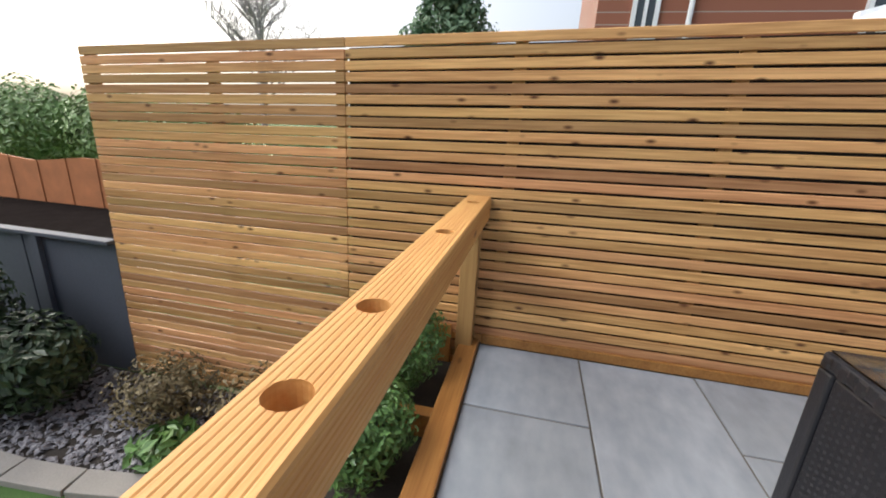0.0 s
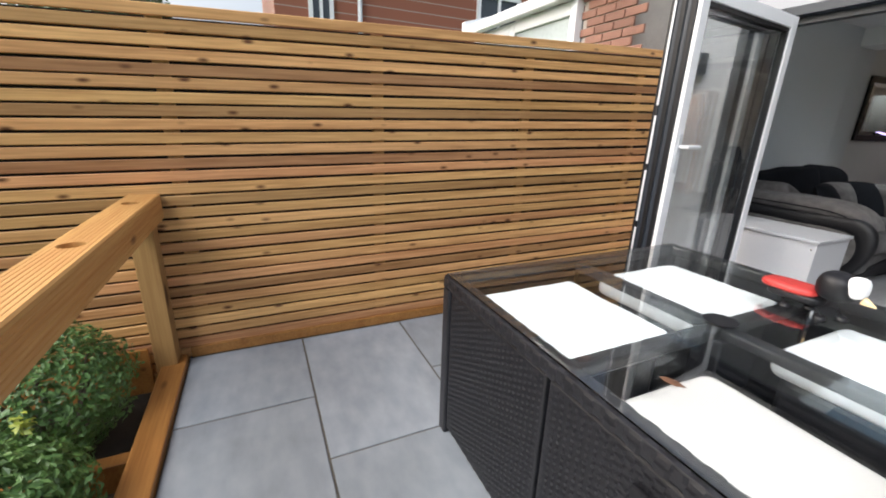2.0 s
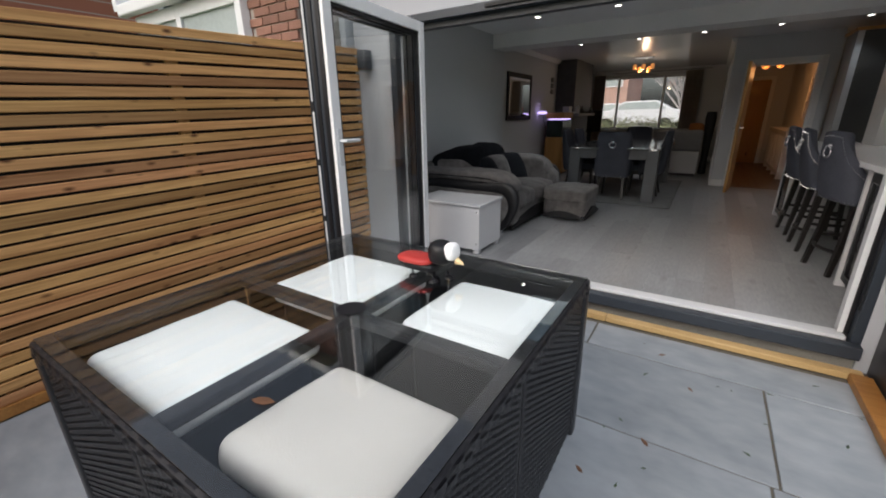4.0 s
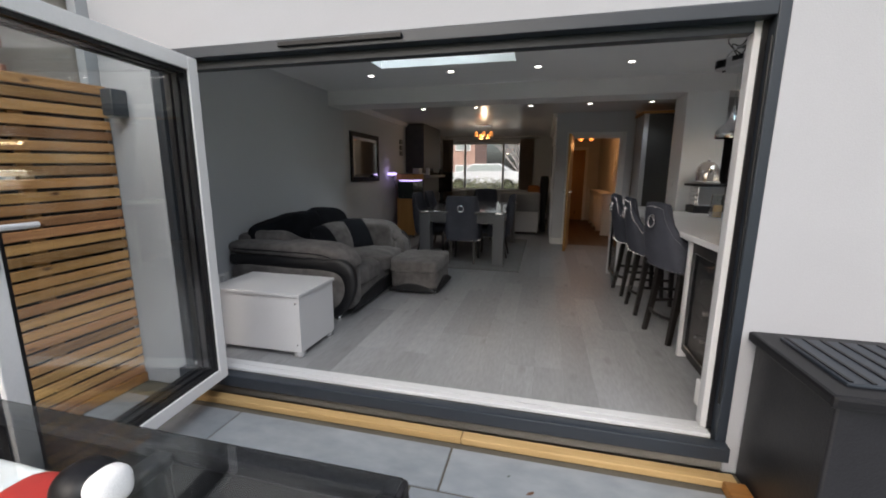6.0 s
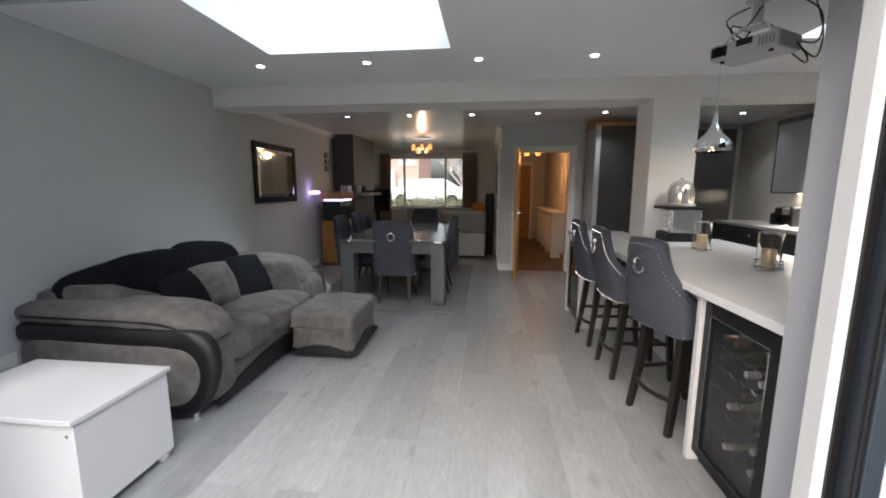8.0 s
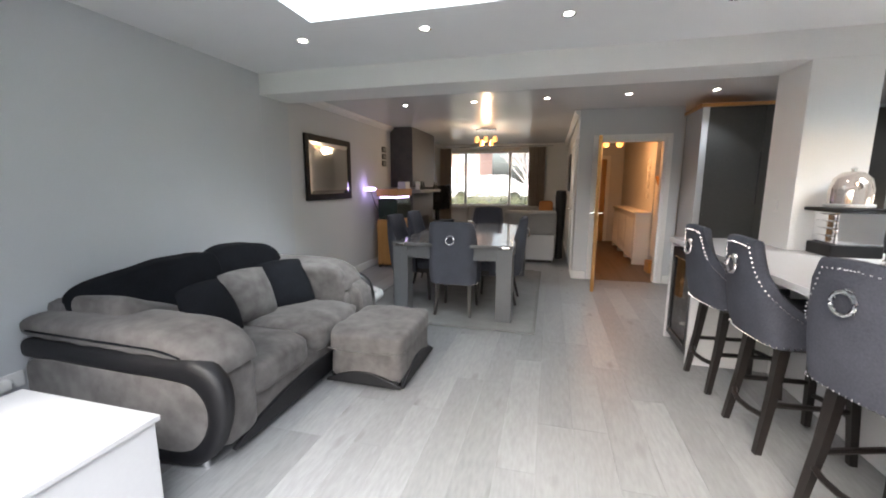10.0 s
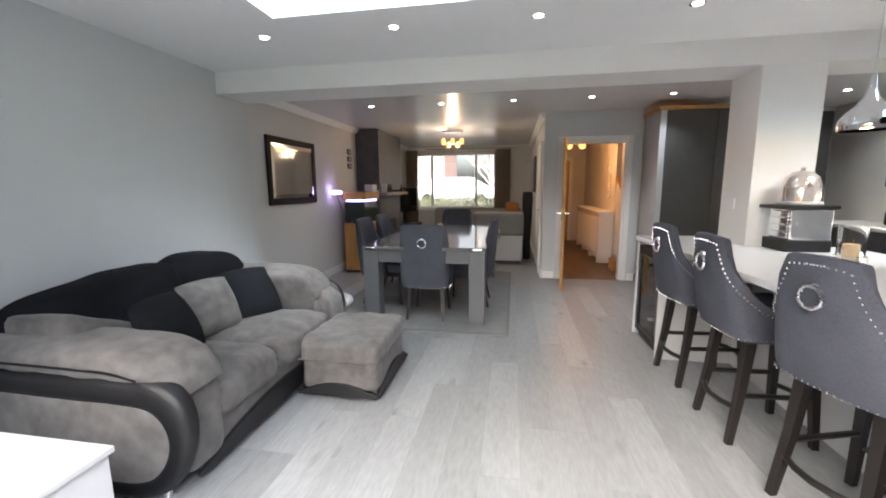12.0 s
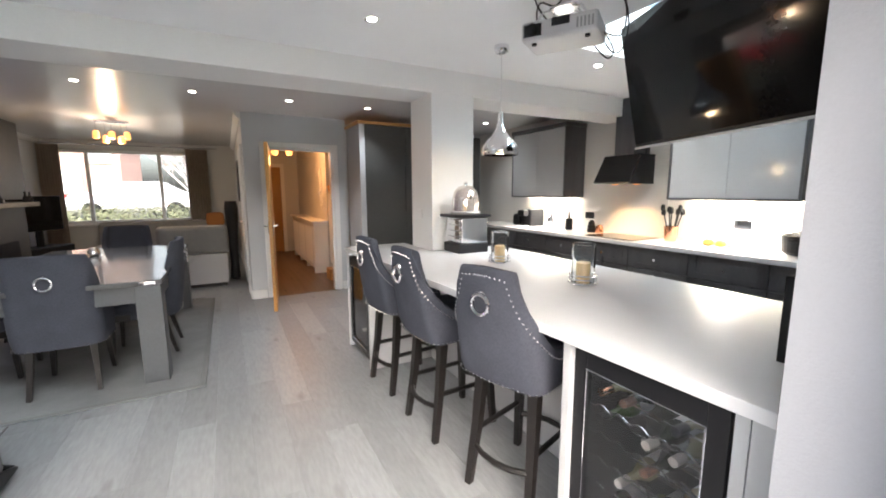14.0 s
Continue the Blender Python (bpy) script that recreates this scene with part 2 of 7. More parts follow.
tc, mpn = bf.node_tree.nodes.new("ShaderNodeTexCoord"), bf.node_tree.nodes.new("ShaderNodeMapping")
mpn.inputs["Rotation"].default_value = (radians(90), 0, radians(90))
bf.node_tree.links.new(tc.outputs["Object"], mpn.inputs["Vector"])
bf.node_tree.links.new(mpn.outputs[0], bk.inputs["Vector"])
bf.node_tree.links.new(bk.outputs["Color"], bf.node_tree.nodes["Principled BSDF"].inputs["Base Color"])
bf.node_tree.nodes["Principled BSDF"].inputs["Roughness"].default_value = 0.85
M["brick_far"] = bf
# Street brick with the glare of the bright outdoors put into its colour.
M["pale_brick"] = material("glare_paled_brick", (0.46, 0.30, 0.25), 0.85, 0, 0.12, 1.5, 9, 0.1)
M["mortar"] = material("mortar", (0.40, 0.36, 0.32), 0.95, 0, 0.1, 9, 90, 0.4)
M["dark_pane"] = material("dark_window_glass", (0.05, 0.06, 0.07), 0.08, 0, 0.1, 2, 30, 0.0)
M["upvc"] = material("white_upvc", (0.78, 0.79, 0.81), 0.35, 0, 0.02, 3, 60, 0.0)
M["roof_tile"] = material("brown_roof_tile", (0.11, 0.075, 0.06), 0.85, 0, 0.2, 6, 80, 0.4)
M["asphalt"] = material("asphalt", (0.06, 0.06, 0.065), 0.85, 0, 0.15, 3, 160, 0.4)
M["curtain"] = material("taupe_curtain", (0.50, 0.43, 0.37), 0.9, 0, 0.1, 6, 120, 0.2)
M["spot_glow"] = glowing("spot_glow", (1, 0.95, 0.88), 8)
M["warm_glow"] = glowing("warm_glow", (1, 0.27, 0.055), 0.55)
M["lamp_glow"] = glowing("lamp_glass_glow", (1, 0.40, 0.12), 0.45)
M["strip_glow"] = glowing("strip_glow", (1, 0.86, 0.66), 12)
M["purple_glow"] = glowing("purple_glow", (0.62, 0.48, 1), 1.6)
M["pale_pane"] = material("pale_grey_pane", (0.42, 0.47, 0.47), 0.15, 0, 0.08, 2, 30, 0.0)
M["leaf_brown"] = material("dead_leaf", (0.12, 0.055, 0.028), 0.7, 0, 0.3, 9, 60, 0.1)
M["joint_dark"] = material("dark_underlay", (0.12, 0.12, 0.12), 0.9, 0, 0.1, 3, 60, 0.1)
M["dome_glass"] = material("copper_tinted_mirror_dome", (0.80, 0.73, 0.69), 0.12, 0.75, 0.04, 4, 40, 0.0)
M["sky_glass"] = clear("blue_tinted_glass", (0.50, 0.68, 0.74))
M["deck"] = material("dark_wet_deck", (0.016, 0.013, 0.012), 1.0, 0, 0.25, 4, 40, 0.3, spec=0.0)
M["tank_water"] = material("dark_tank_glass", (0.012, 0.022, 0.018), 0.05, 0, 0.3, 4, 30, 0.0)
M["orange_fruit"] = material("orange_fruit", (0.62, 0.27, 0.04), 0.45, 0, 0.1, 6, 60, 0.05)
M["copper_fabric"] = material("burnt_orange_fabric", (0.40, 0.16, 0.05), 0.9, 0, 0.1, 6, 90, 0.2)
M["red"] = material("red_enamel", (0.42, 0.035, 0.03), 0.45, 0, 0.05, 5, 60, 0.02)
M["rug"] = material("grey_rug", (0.27, 0.275, 0.28), 0.95, 0, 0.15, 4, 140, 0.5)
M["rug_pile"] = material("grey_flat_rug", (0.185, 0.186, 0.188), 0.95, 0, 0.16, 5, 140, 0.5)
M["rug_edge"] = material("darker_rug_edge", (0.160, 0.160, 0.160), 0.95, 0, 0.12, 5, 140, 0.5)
M["wallpaper"] = material("dark_textured_wallpaper", (0.055, 0.052, 0.055), 0.5, 0, 0.0, 9, 70, 0.3, second=(0.10, 0.095, 0.097))
M["car_white"] = material("white_car_paint", (0.75, 0.76, 0.78), 0.15, 0, 0.02, 3, 60, 0.0)
M["car_red"] = material("red_car_paint", (0.42, 0.03, 0.03), 0.15, 0, 0.02, 3, 60, 0.0)
M["tyre"] = material("tyre_rubber", (0.015, 0.015, 0.015), 0.8, 0, 0.1, 6, 60, 0.1)

# ---- mesh tools ----
def bm_new():
    return bmesh.new()


def add_box(bm, x0, x1, y0, y1, z0, z1, bevel=0.0, seg=2):
    r = bmesh.ops.create_cube(bm, size=1.0)
    vs = r["verts"]
    for v in vs:
        v.co = Vector(((x0 + x1) / 2 + v.co.x * (x1 - x0), (y0 + y1) / 2 + v.co.y * (y1 - y0), (z0 + z1) / 2 + v.co.z * (z1 - z0)))
    if bevel:
        es = list({e for v in vs for e in v.link_edges})
        bmesh.ops.bevel(bm, geom=es, offset=bevel, segments=seg, affect="EDGES", profile=0.5)
    return bm


def box(x0, x1, y0, y1, z0, z1, bevel=0.0, seg=2):
    return add_box(bmesh.new(), x0, x1, y0, y1, z0, z1, bevel, seg)


def add_tube(bm, pts, r, n=8, closed=False, r2=None):
    """A round bar through the points; r2: its radius at the end."""
    pts = [Vector(p) for p in pts]
    rings = []
    k = len(pts)
    for i, p in enumerate(pts):
        a = pts[(i - 1) % k] if (closed or i) else pts[0]
        b = pts[(i + 1) % k] if (closed or i < k - 1) else pts[-1]
        d = (b - a).normalized()
        u = d.cross(Vector((0, 0, 1)))
        u = d.cross(Vector((0, 1, 0))) if u.length < 0.05 else u
        u.normalize()
        w = d.cross(u)
        rad = r if r2 is None else r + (r2 - r) * i / (k - 1)
        rings.append([bm.verts.new(p + (u * math.cos(q) + w * math.sin(q)) * rad) for q in (2 * math.pi * j / n for j in range(n))])
    for i in range(k if closed else k - 1):
        a, b = rings[i], rings[(i + 1) % k]
        for j in range(n):
            bm.faces.new((a[j], a[(j + 1) % n], b[(j + 1) % n], b[j]))
    if not closed:
        bm.faces.new(rings[0][::-1])
        bm.faces.new(rings[-1])
    return bm


def tube(pts, r, n=8, closed=False, r2=None):
    return add_tube(bmesh.new(), pts, r, n, closed, r2)


def circle(c, r, axis="z", n=24):
    q = [2 * math.pi * i / n for i in range(n)]
    f = {"z": lambda a: (math.cos(a) * r, math.sin(a) * r, 0), "x": lambda a: (0, math.cos(a) * r, math.sin(a) * r), "y": lambda a: (math.cos(a) * r, 0, math.sin(a) * r)}[axis]
    return [tuple(Vector(c) + Vector(f(a))) for a in q]


def add_lathe(bm, profile, c=(0, 0, 0), n=28):
    """A turned shape from rows of radius and height round the z axis at c."""
    c = Vector(c)
    rings = [[bm.verts.new(c + Vector((r * math.cos(a), r * math.sin(a), z))) for a in (2 * math.pi * j / n for j in range(n))] for r, z in profile]
    for a, b in zip(rings, rings[1:]):
        for j in range(n):
            bm.faces.new((a[j], a[(j + 1) % n], b[(j + 1) % n], b[j]))
    bm.faces.new(rings[0][::-1])
    bm.faces.new(rings[-1])
    return bm


def lathe(profile, c=(0, 0, 0), n=28):
    return add_lathe(bmesh.new(), profile, c, n)


def cushion(x0, x1, y0, y1, z0, z1, puff=0.35, n=10, wrinkle=0.006):
    """A stuffed block: rounded edges, domed faces, a little unevenness."""
    bm = bmesh.new()
    bmesh.ops.create_cube(bm, size=2.0)
    bmesh.ops.subdivide_edges(bm, edges=bm.edges[:], cuts=n, use_grid_fill=True)
    s, c = Vector(((x1 - x0) / 2, (y1 - y0) / 2, (z1 - z0) / 2)), Vector(((x0 + x1) / 2, (y0 + y1) / 2, (z0 + z1) / 2))
    k = 2 + 6 * (1 - puff)
    for v in bm.verts:
        p = v.co
        length = (abs(p.x) ** k + abs(p.y) ** k + abs(p.z) ** k) ** (1 / k)
        q = p / length
        w = noise.noise(Vector((q.x * s.x, q.y * s.y, q.z * s.z)) * 9 + c) * wrinkle
        v.co = Vector((q.x * (s.x + w), q.y * (s.y + w), q.z * (s.z + w))) + c
    return bm


def extrude(points, axis, a, b, bevel=0.0):
    """A flat outline of pairs, drawn out along an axis from a to b."""
    bm = bmesh.new()
    place = {"x": lambda p, t: (t, p[0], p[1]), "y": lambda p, t: (p[0], t, p[1]), "z": lambda p, t: (p[0], p[1], t)}[axis]
    lo, hi = [bm.verts.new(place(p, a)) for p in points], [bm.verts.new(place(p, b)) for p in points]
    bm.faces.new(lo)
    bm.faces.new(hi[::-1])
    for i in range(len(points)):
        j = (i + 1) % len(points)
        bm.faces.new((lo[j], lo[i], hi[i], hi[j]))
    bmesh.ops.recalc_face_normals(bm, faces=bm.faces[:])
    if bevel:
        bmesh.ops.bevel(bm, geom=bm.edges[:], offset=bevel, segments=2, affect="EDGES", profile=0.5)
    return bm


def moved(bm, m):
    bmesh.ops.transform(bm, matrix=m, verts=bm.verts[:])
    return bm


def mesh_of(name, bm, mat, smooth=True):
    me = bpy.data.meshes.new(name)
    bmesh.ops.recalc_face_normals(bm, faces=bm.faces[:])
    bm.to_mesh(me)
    bm.free()
    me.materials.append(M[mat] if isinstance(mat, str) else mat)
    if smooth:
        for p in me.polygons:
            p.use_smooth = True
        me.set_sharp_from_angle(angle=radians(38))
        if len(me.polygons) < 500:
            for p in me.polygons:
                if p.area > 0.003:
                    p.use_smooth = False
    return me


def part(name, bm, mat, parent=None, label="", smooth=True):
    ob = new(name, mesh_of(name, bm, mat, smooth))
    ob.parent = parent
    return tagged(ob, label)


def thing(name, label, category, m=None, group="", kind=""):
    ob = new(name)
    ob.empty_display_size = 0.1
    if m is not None:
        ob.matrix_basis = m
    return tagged(ob, label, category, group, kind)


def solid(name, bm, mat, label, category, kind="", group=""):
    return tagged(part(name, bm, mat), label, category, group, kind)


def setting(name, bm, mat, label):
    return tagged(part(name, bm, mat), label, name.rstrip("_0123456789").replace("_", " "), "", "structure")


def wall_with_holes(name, axis, at, thick, a0, a1, z0, z1, holes, mat, label):
    """An upright wall along x or y with openings (a, b, low, high) that go through it."""
    bm = bmesh.new()
    cuts = sorted({a0, a1, *[h[0] for h in holes], *[h[1] for h in holes]})
    for a, b in zip(cuts, cuts[1:]):
        mid = (a + b) / 2
        here = sorted([(h[2], h[3]) for h in holes if h[0] < mid < h[1]])
        low = z0
        for lo, hi in [*here, (z1, z1)]:
            if lo > low + 1e-4:
                if axis == "x":
                    add_box(bm, a, b, at, at + thick, low, lo)
                else:
                    add_box(bm, at, at + thick, a, b, low, lo)
            low = max(low, hi)
    bmesh.ops.remove_doubles(bm, verts=bm.verts[:], dist=1e-5)
    return setting(name, bm, mat, label)

# ---- house shell ----
LX, RX = -1.63, 5.32          # side walls of the extension and kitchen
CEIL = 2.40
DOOR_L, DOOR_R, DOOR_H, YW = -1.13, 2.215, 2.04, -0.22
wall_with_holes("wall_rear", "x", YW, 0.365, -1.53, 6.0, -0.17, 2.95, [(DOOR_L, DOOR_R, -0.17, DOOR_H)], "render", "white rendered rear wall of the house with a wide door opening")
setting("wall_inner_rear", add_box(box(LX, DOOR_L - 0.02, 0.1455, 0.151, 0, CEIL), DOOR_R + 0.004, RX, 0.1455, 0.151, 0, CEIL), "wall", "pale grey painted inner face of the rear wall")
setting("wall_west", box(LX - 0.07, LX, YW, 2.83, -0.17, 2.95), "wall", "plain pale grey painted side wall behind the corner sofa")
setting("wall_west_dining", box(-2.0, -1.81, 3.25, 9.99, 0, 2.6), "wall_warm", "warm grey painted wall with a large framed mirror")
setting("wall_west_nib", box(-2.0, LX, 2.831, 3.249, 0, 2.209), "wall", "grey painted nib of the former outside wall")
setting("wall_east", box(RX, RX + 0.15, 0.146, 6.2, 0, 2.6), "splash", "cream kitchen wall and splashback behind the worktop")
setting("wall_kitchen_far", box(2.75, RX, 6.0, 6.15, 0, 2.6), "wall", "pale grey far wall of the kitchen")
wall_with_holes("wall_hall", "x", 5.55, 0.12, 1.44, 2.75, 0, 2.6, [(1.70, 2.56, 0, 1.99)], "wall", "grey painted wall with the doorway to the hall")
setting("wall_lounge_east", box(1.44, 1.56, 5.67, 9.99, 0, 2.6), "wall_warm", "warm grey side wall of the lounge")
wall_with_holes("wall_front", "x", 9.99, 0.28, -2.0, 4.2, -0.2, 2.95, [(-1.65, 0.59, 0.80, 2.245)], "wall_warm", "front wall of the lounge with a wide picture window")
setting("wall_hall_east", box(3.55, 3.67, 5.67, 9.99, 0, 2.6), "wall_warm", "cream hall wall beyond the stairs")
setting("beam", box(-1.81, RX, 2.83, 3.25, 2.21, 2.62), "white", "white painted downstand beam across the room")
setting("column", box(2.745, 3.15, 2.832, 3.248, 0, 2.209), "white", "white square pier between the dining room and the kitchen")

# ceiling of the extension, with two rooflights
SKYL = [(-0.46, 0.94, 0.62, 1.89), (3.30, 4.70, 0.62, 1.95)]
bm = bmesh.new()
xs = [LX - 0.07, SKYL[0][0], SKYL[0][1], SKYL[1][0], SKYL[1][1], RX + 0.1]
for i, (a, b) in enumerate(zip(xs, xs[1:])):
    if i in (1, 3):
        c, d = SKYL[i // 2][2:]
        add_box(bm, a, b, 0.146, c, CEIL, CEIL + 0.22)
        add_box(bm, a, b, d, 2.83, CEIL, CEIL + 0.22)
    else:
        add_box(bm, a, b, 0.146, 2.83, CEIL, CEIL + 0.22)
setting("ceiling", bm, "ceiling", "white plastered ceiling of the extension with rooflights")
setting("ceiling_dining", box(-1.81, RX, 3.25, 9.99, CEIL + 0.005, CEIL + 0.22), "gloss_ceiling", "glossy pale grey ceiling that mirrors the window and chandelier")
for i, (a, b, c, d) in enumerate(SKYL):
    up = thing("window_%d" % (i + 2), "square rooflight with a flat glass pane and white upstand", "rooflight", kind="structure")
    bmk = bmesh.new()
    for q in ((a - 0.05, a, c - 0.05, d + 0.05), (b, b + 0.05, c - 0.05, d + 0.05), (a, b, c - 0.05, c), (a, b, d, d + 0.05)):
        add_box(bmk, *q, CEIL + 0.221, CEIL + 0.40)
    part("window_frame", bmk, "upvc", up)
    g = part("pane", box(a - 0.03, b + 0.03, c - 0.03, d + 0.03, CEIL + 0.401, CEIL + 0.415), "sky_glass", up)
    g.visible_shadow = False

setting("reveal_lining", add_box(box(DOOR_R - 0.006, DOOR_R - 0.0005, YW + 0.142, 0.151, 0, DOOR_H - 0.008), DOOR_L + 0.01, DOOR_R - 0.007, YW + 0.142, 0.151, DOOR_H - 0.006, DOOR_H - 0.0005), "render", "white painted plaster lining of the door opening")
# coving and skirtings
def runs(name, rows, mat, label):
    bm = bmesh.new()
    for r in rows:
        add_box(bm, *r, 0.006)
    return setting(name, bm, mat, label)


runs("baseboard", [(-1.808, -1.79, 3.26, 9.98, 0, 0.12), (LX + 0.001, LX + 0.018, 0.16, 3.245, 0, 0.12), (1.442, 1.62, 5.53, 5.549, 0, 0.12), (2.64, 2.74, 5.53, 5.549, 0, 0.12),
                   (1.42, 1.439, 5.56, 5.935, 0, 0.12), (1.42, 1.439, 6.865, 9.97, 0, 0.12), (2.185, 2.208, -0.075, 0.151, 0, 0.15), (-1.7, 1.4, 9.97, 9.988, 0, 0.12)], "white", "white painted skirting boards")
bm = bmesh.new()
for pts, axis, a, b in (([(-1.809, 2.404), (-1.809, 2.33), (-1.79, 2.325), (-1.745, 2.37), (-1.735, 2.404)], "y", 3.26, 9.98),
                        ([(1.439, 2.404), (1.439, 2.33), (1.42, 2.325), (1.375, 2.37), (1.365, 2.404)], "y", 5.56, 9.98)):
    e = extrude(pts, axis, a, b)
    tmp = bpy.data.meshes.new("tmp")
    e.to_mesh(tmp)
    e.free()
    bm.from_mesh(tmp)
setting("trim", bm, "white", "white plaster coving along the lounge ceiling")

# doorway to the hall and its oak door, opened towards the dining room
bm = bmesh.new()
for q in ((1.63, 1.70, 5.525, 5.549, 0, 2.055), (2.56, 2.63, 5.525, 5.549, 0, 2.055), (1.70, 2.56, 5.525, 5.549, 1.99, 2.055)):
    add_box(bm, *q, 0.006)
for q in ((1.70, 1.73, 5.55, 5.67, 0, 1.99), (2.53, 2.56, 5.55, 5.67, 0, 1.99), (1.73, 2.53, 5.55, 5.67, 1.96, 1.99)):
    add_box(bm, *q)
setting("trim_door", bm, "white", "white door lining and architrave round the hall doorway")
door = thing("door_1", "oak veneered internal door standing open, chrome lever handle", "door", pose(1.735, 5.53, 0, 0, 0, -97), kind="structure")
part("door_leaf", box(0, 0.76, -0.02, 0.02, 0.01, 1.97, 0.003), "oak", door)
for s in (-1, 1):
    h = part("door_handle", tube([(0.70, s * 0.02, 1.02), (0.70, s * 0.065, 1.02), (0.60, s * 0.07, 1.02)], 0.010), "chrome", door, "chrome lever handle")
    part("handle_plate", box(0.68, 0.72, s * 0.021, s * 0.026, 0.93, 1.08, 0.002), "chrome", h)

# hall beyond the doorway
setting("floor_hall", box(1.44, 3.55, 5.55, 9.99, -0.1, 0.004), timber("hall_floor_boards", (0.13, 0.075, 0.04), (0.09, 0.048, 0.025), 1, 0.05, 0.35), "dark warm wooden floor boards of the hall")
hd = thing("door_2", "oak veneered door in a white lining at the end of the hall", "door", kind="structure")
part("door_leaf", box(1.72, 2.36, 9.93, 9.97, 0.01, 1.98, 0.003), "oak", hd)
part("door_lining", add_box(add_box(box(1.64, 1.715, 9.92, 9.985, 0, 2.06, 0.004), 2.365, 2.44, 9.92, 9.985, 0, 2.06, 0.004), 1.716, 2.364, 9.92, 9.985, 1.985, 2.06, 0.004), "white", hd)
part("door_handle", tube([(1.80, 9.93, 1.0), (1.80, 9.87, 1.0), (1.90, 9.865, 1.0)], 0.010), "chrome", hd, "chrome lever handle")
rc = thing("radiator_cabinet", "white painted slatted radiator cabinet with a pale top in the hall", "radiator cabinet")
part("cabinet_body", box(2.50, 2.745, 6.9, 9.3, 0.08, 0.88, 0.006), "white", rc)
part("cabinet_top", box(2.46, 2.748, 6.86, 9.34, 0.88, 0.915, 0.006), "white", rc)
for i in range(4):
    part("foot", box(2.50, 2.74, 6.9 + i * 0.77, 6.98 + i * 0.77, 0, 0.079), "white", rc)
for i in range(3):
    a = 6.98 + i * 0.78
    gp = part("grille_recess", box(2.496, 2.4995, a, a + 0.68, 0.16, 0.80), "wall_warm", rc)
    for k in range(7):
        part("slat", box(2.486, 2.4955, a + 0.02 + k * 0.095, a + 0.08 + k * 0.095, 0.16, 0.80, 0.002), "white", gp)
setting("wall_stair", box(2.75, 2.83, 6.9, 9.98, 0, 2.6), "wall_warm", "cream wall beside the stairs")
st = thing("stairs", "carpeted hall stairs with a dark wooden handrail", "stairs", kind="structure")
for i in range(6):
    part("step", box(2.84, 3.54, 6.3 + i * 0.24, 6.56 + i * 0.24, i * 0.18, (i + 1) * 0.18, 0.01), "wall_warm", st)
part("handrail", tube([(2.785, 6.14, 0.98), (2.785, 6.89, 1.50)], 0.028), "oak", st, "warm wooden handrail")
part("stair_side", extrude([(6.185, 0.181), (6.89, 0.181), (6.89, 1.40), (6.185, 0.90)], "x", 2.765, 2.80), "white", st)
part("newel_post", box(2.755, 2.835, 6.1, 6.18, 0, 1.05, 0.006), "white", st)
part("bottom_riser", box(2.6, 2.83, 6.2, 6.45, 0, 0.18, 0.006), "oak", st)
dc = thing("wall_decoration", "white fretwork scroll panel on the warm hall wall", "wall decoration")
for i in range(4):
    z = 1.22 + i * 0.165
    part("scroll", tube(circle((2.74, 7.30 + 0.03 * (i % 2), z), 0.075, "x", 20), 0.016, 6, True), "white", dc)
    part("scroll_leaf", tube(circle((2.74, 7.36 - 0.06 * (i % 2), z + 0.08), 0.035, "x", 14), 0.012, 6, True), "white", dc)
part("stem", tube([(2.742, 7.32, 1.12), (2.742, 7.36, 1.5), (2.742, 7.31, 1.84)], 0.012, 6), "white", dc)
# door on the lounge side wall
ld = thing("door_3", "closed white panelled door with chrome handle on the lounge wall", "door", kind="structure")
part("door_leaf", box(1.425, 1.4385, 6.02, 6.78, 0.01, 1.97, 0.003), "white", ld)
part("door_lining", add_box(add_box(box(1.412, 1.439, 5.94, 6.015, 0, 2.05, 0.004), 1.412, 1.439, 6.785, 6.86, 0, 2.05, 0.004), 1.412, 1.439, 6.016, 6.784, 1.975, 2.05, 0.004), "white", ld)
for z0, z1 in ((0.16, 0.86), (1.10, 1.84)):
    part("door_panel", box(1.421, 1.4245, 6.12, 6.68, z0, z1, 0.002), "white", ld)
lh = part("door_handle", tube([(1.42, 6.09, 1.0), (1.37, 6.09, 1.0), (1.365, 6.20, 1.0)], 0.009), "chrome", ld, "chrome lever handle")
part("handle_plate", box(1.415, 1.4205, 6.07, 6.11, 0.92, 1.07, 0.002), "chrome", lh)

# far picture window
win = thing("window_1", "wide white framed picture window to the street", "window", kind="structure")
bm = bmesh.new()
for q in ((-1.65, -1.59, 10.06, 10.13, 0.80, 2.24), (0.53, 0.59, 10.06, 10.13, 0.80, 2.24), (-1.59, 0.53, 10.06, 10.13, 0.80, 0.86), (-1.59, 0.53, 10.06, 10.13, 2.18, 2.24),
          (-1.16, -1.10, 10.06, 10.13, 0.86, 2.18), (0.01, 0.07, 10.06, 10.13, 0.86, 2.18)):
    add_box(bm, *q, 0.008)
part("window_frame", bm, "upvc", win)
part("window_sill", box(-1.64, 0.67, 9.88, 10.06, 0.76, 0.799, 0.01), "white", win)
for a, b in ((-1.59, -1.16), (-1.10, 0.01), (0.07, 0.53)):
    g = part("pane", box(a, b, 10.09, 10.10, 0.86, 2.18), "glass", win)
    g.visible_shadow = False


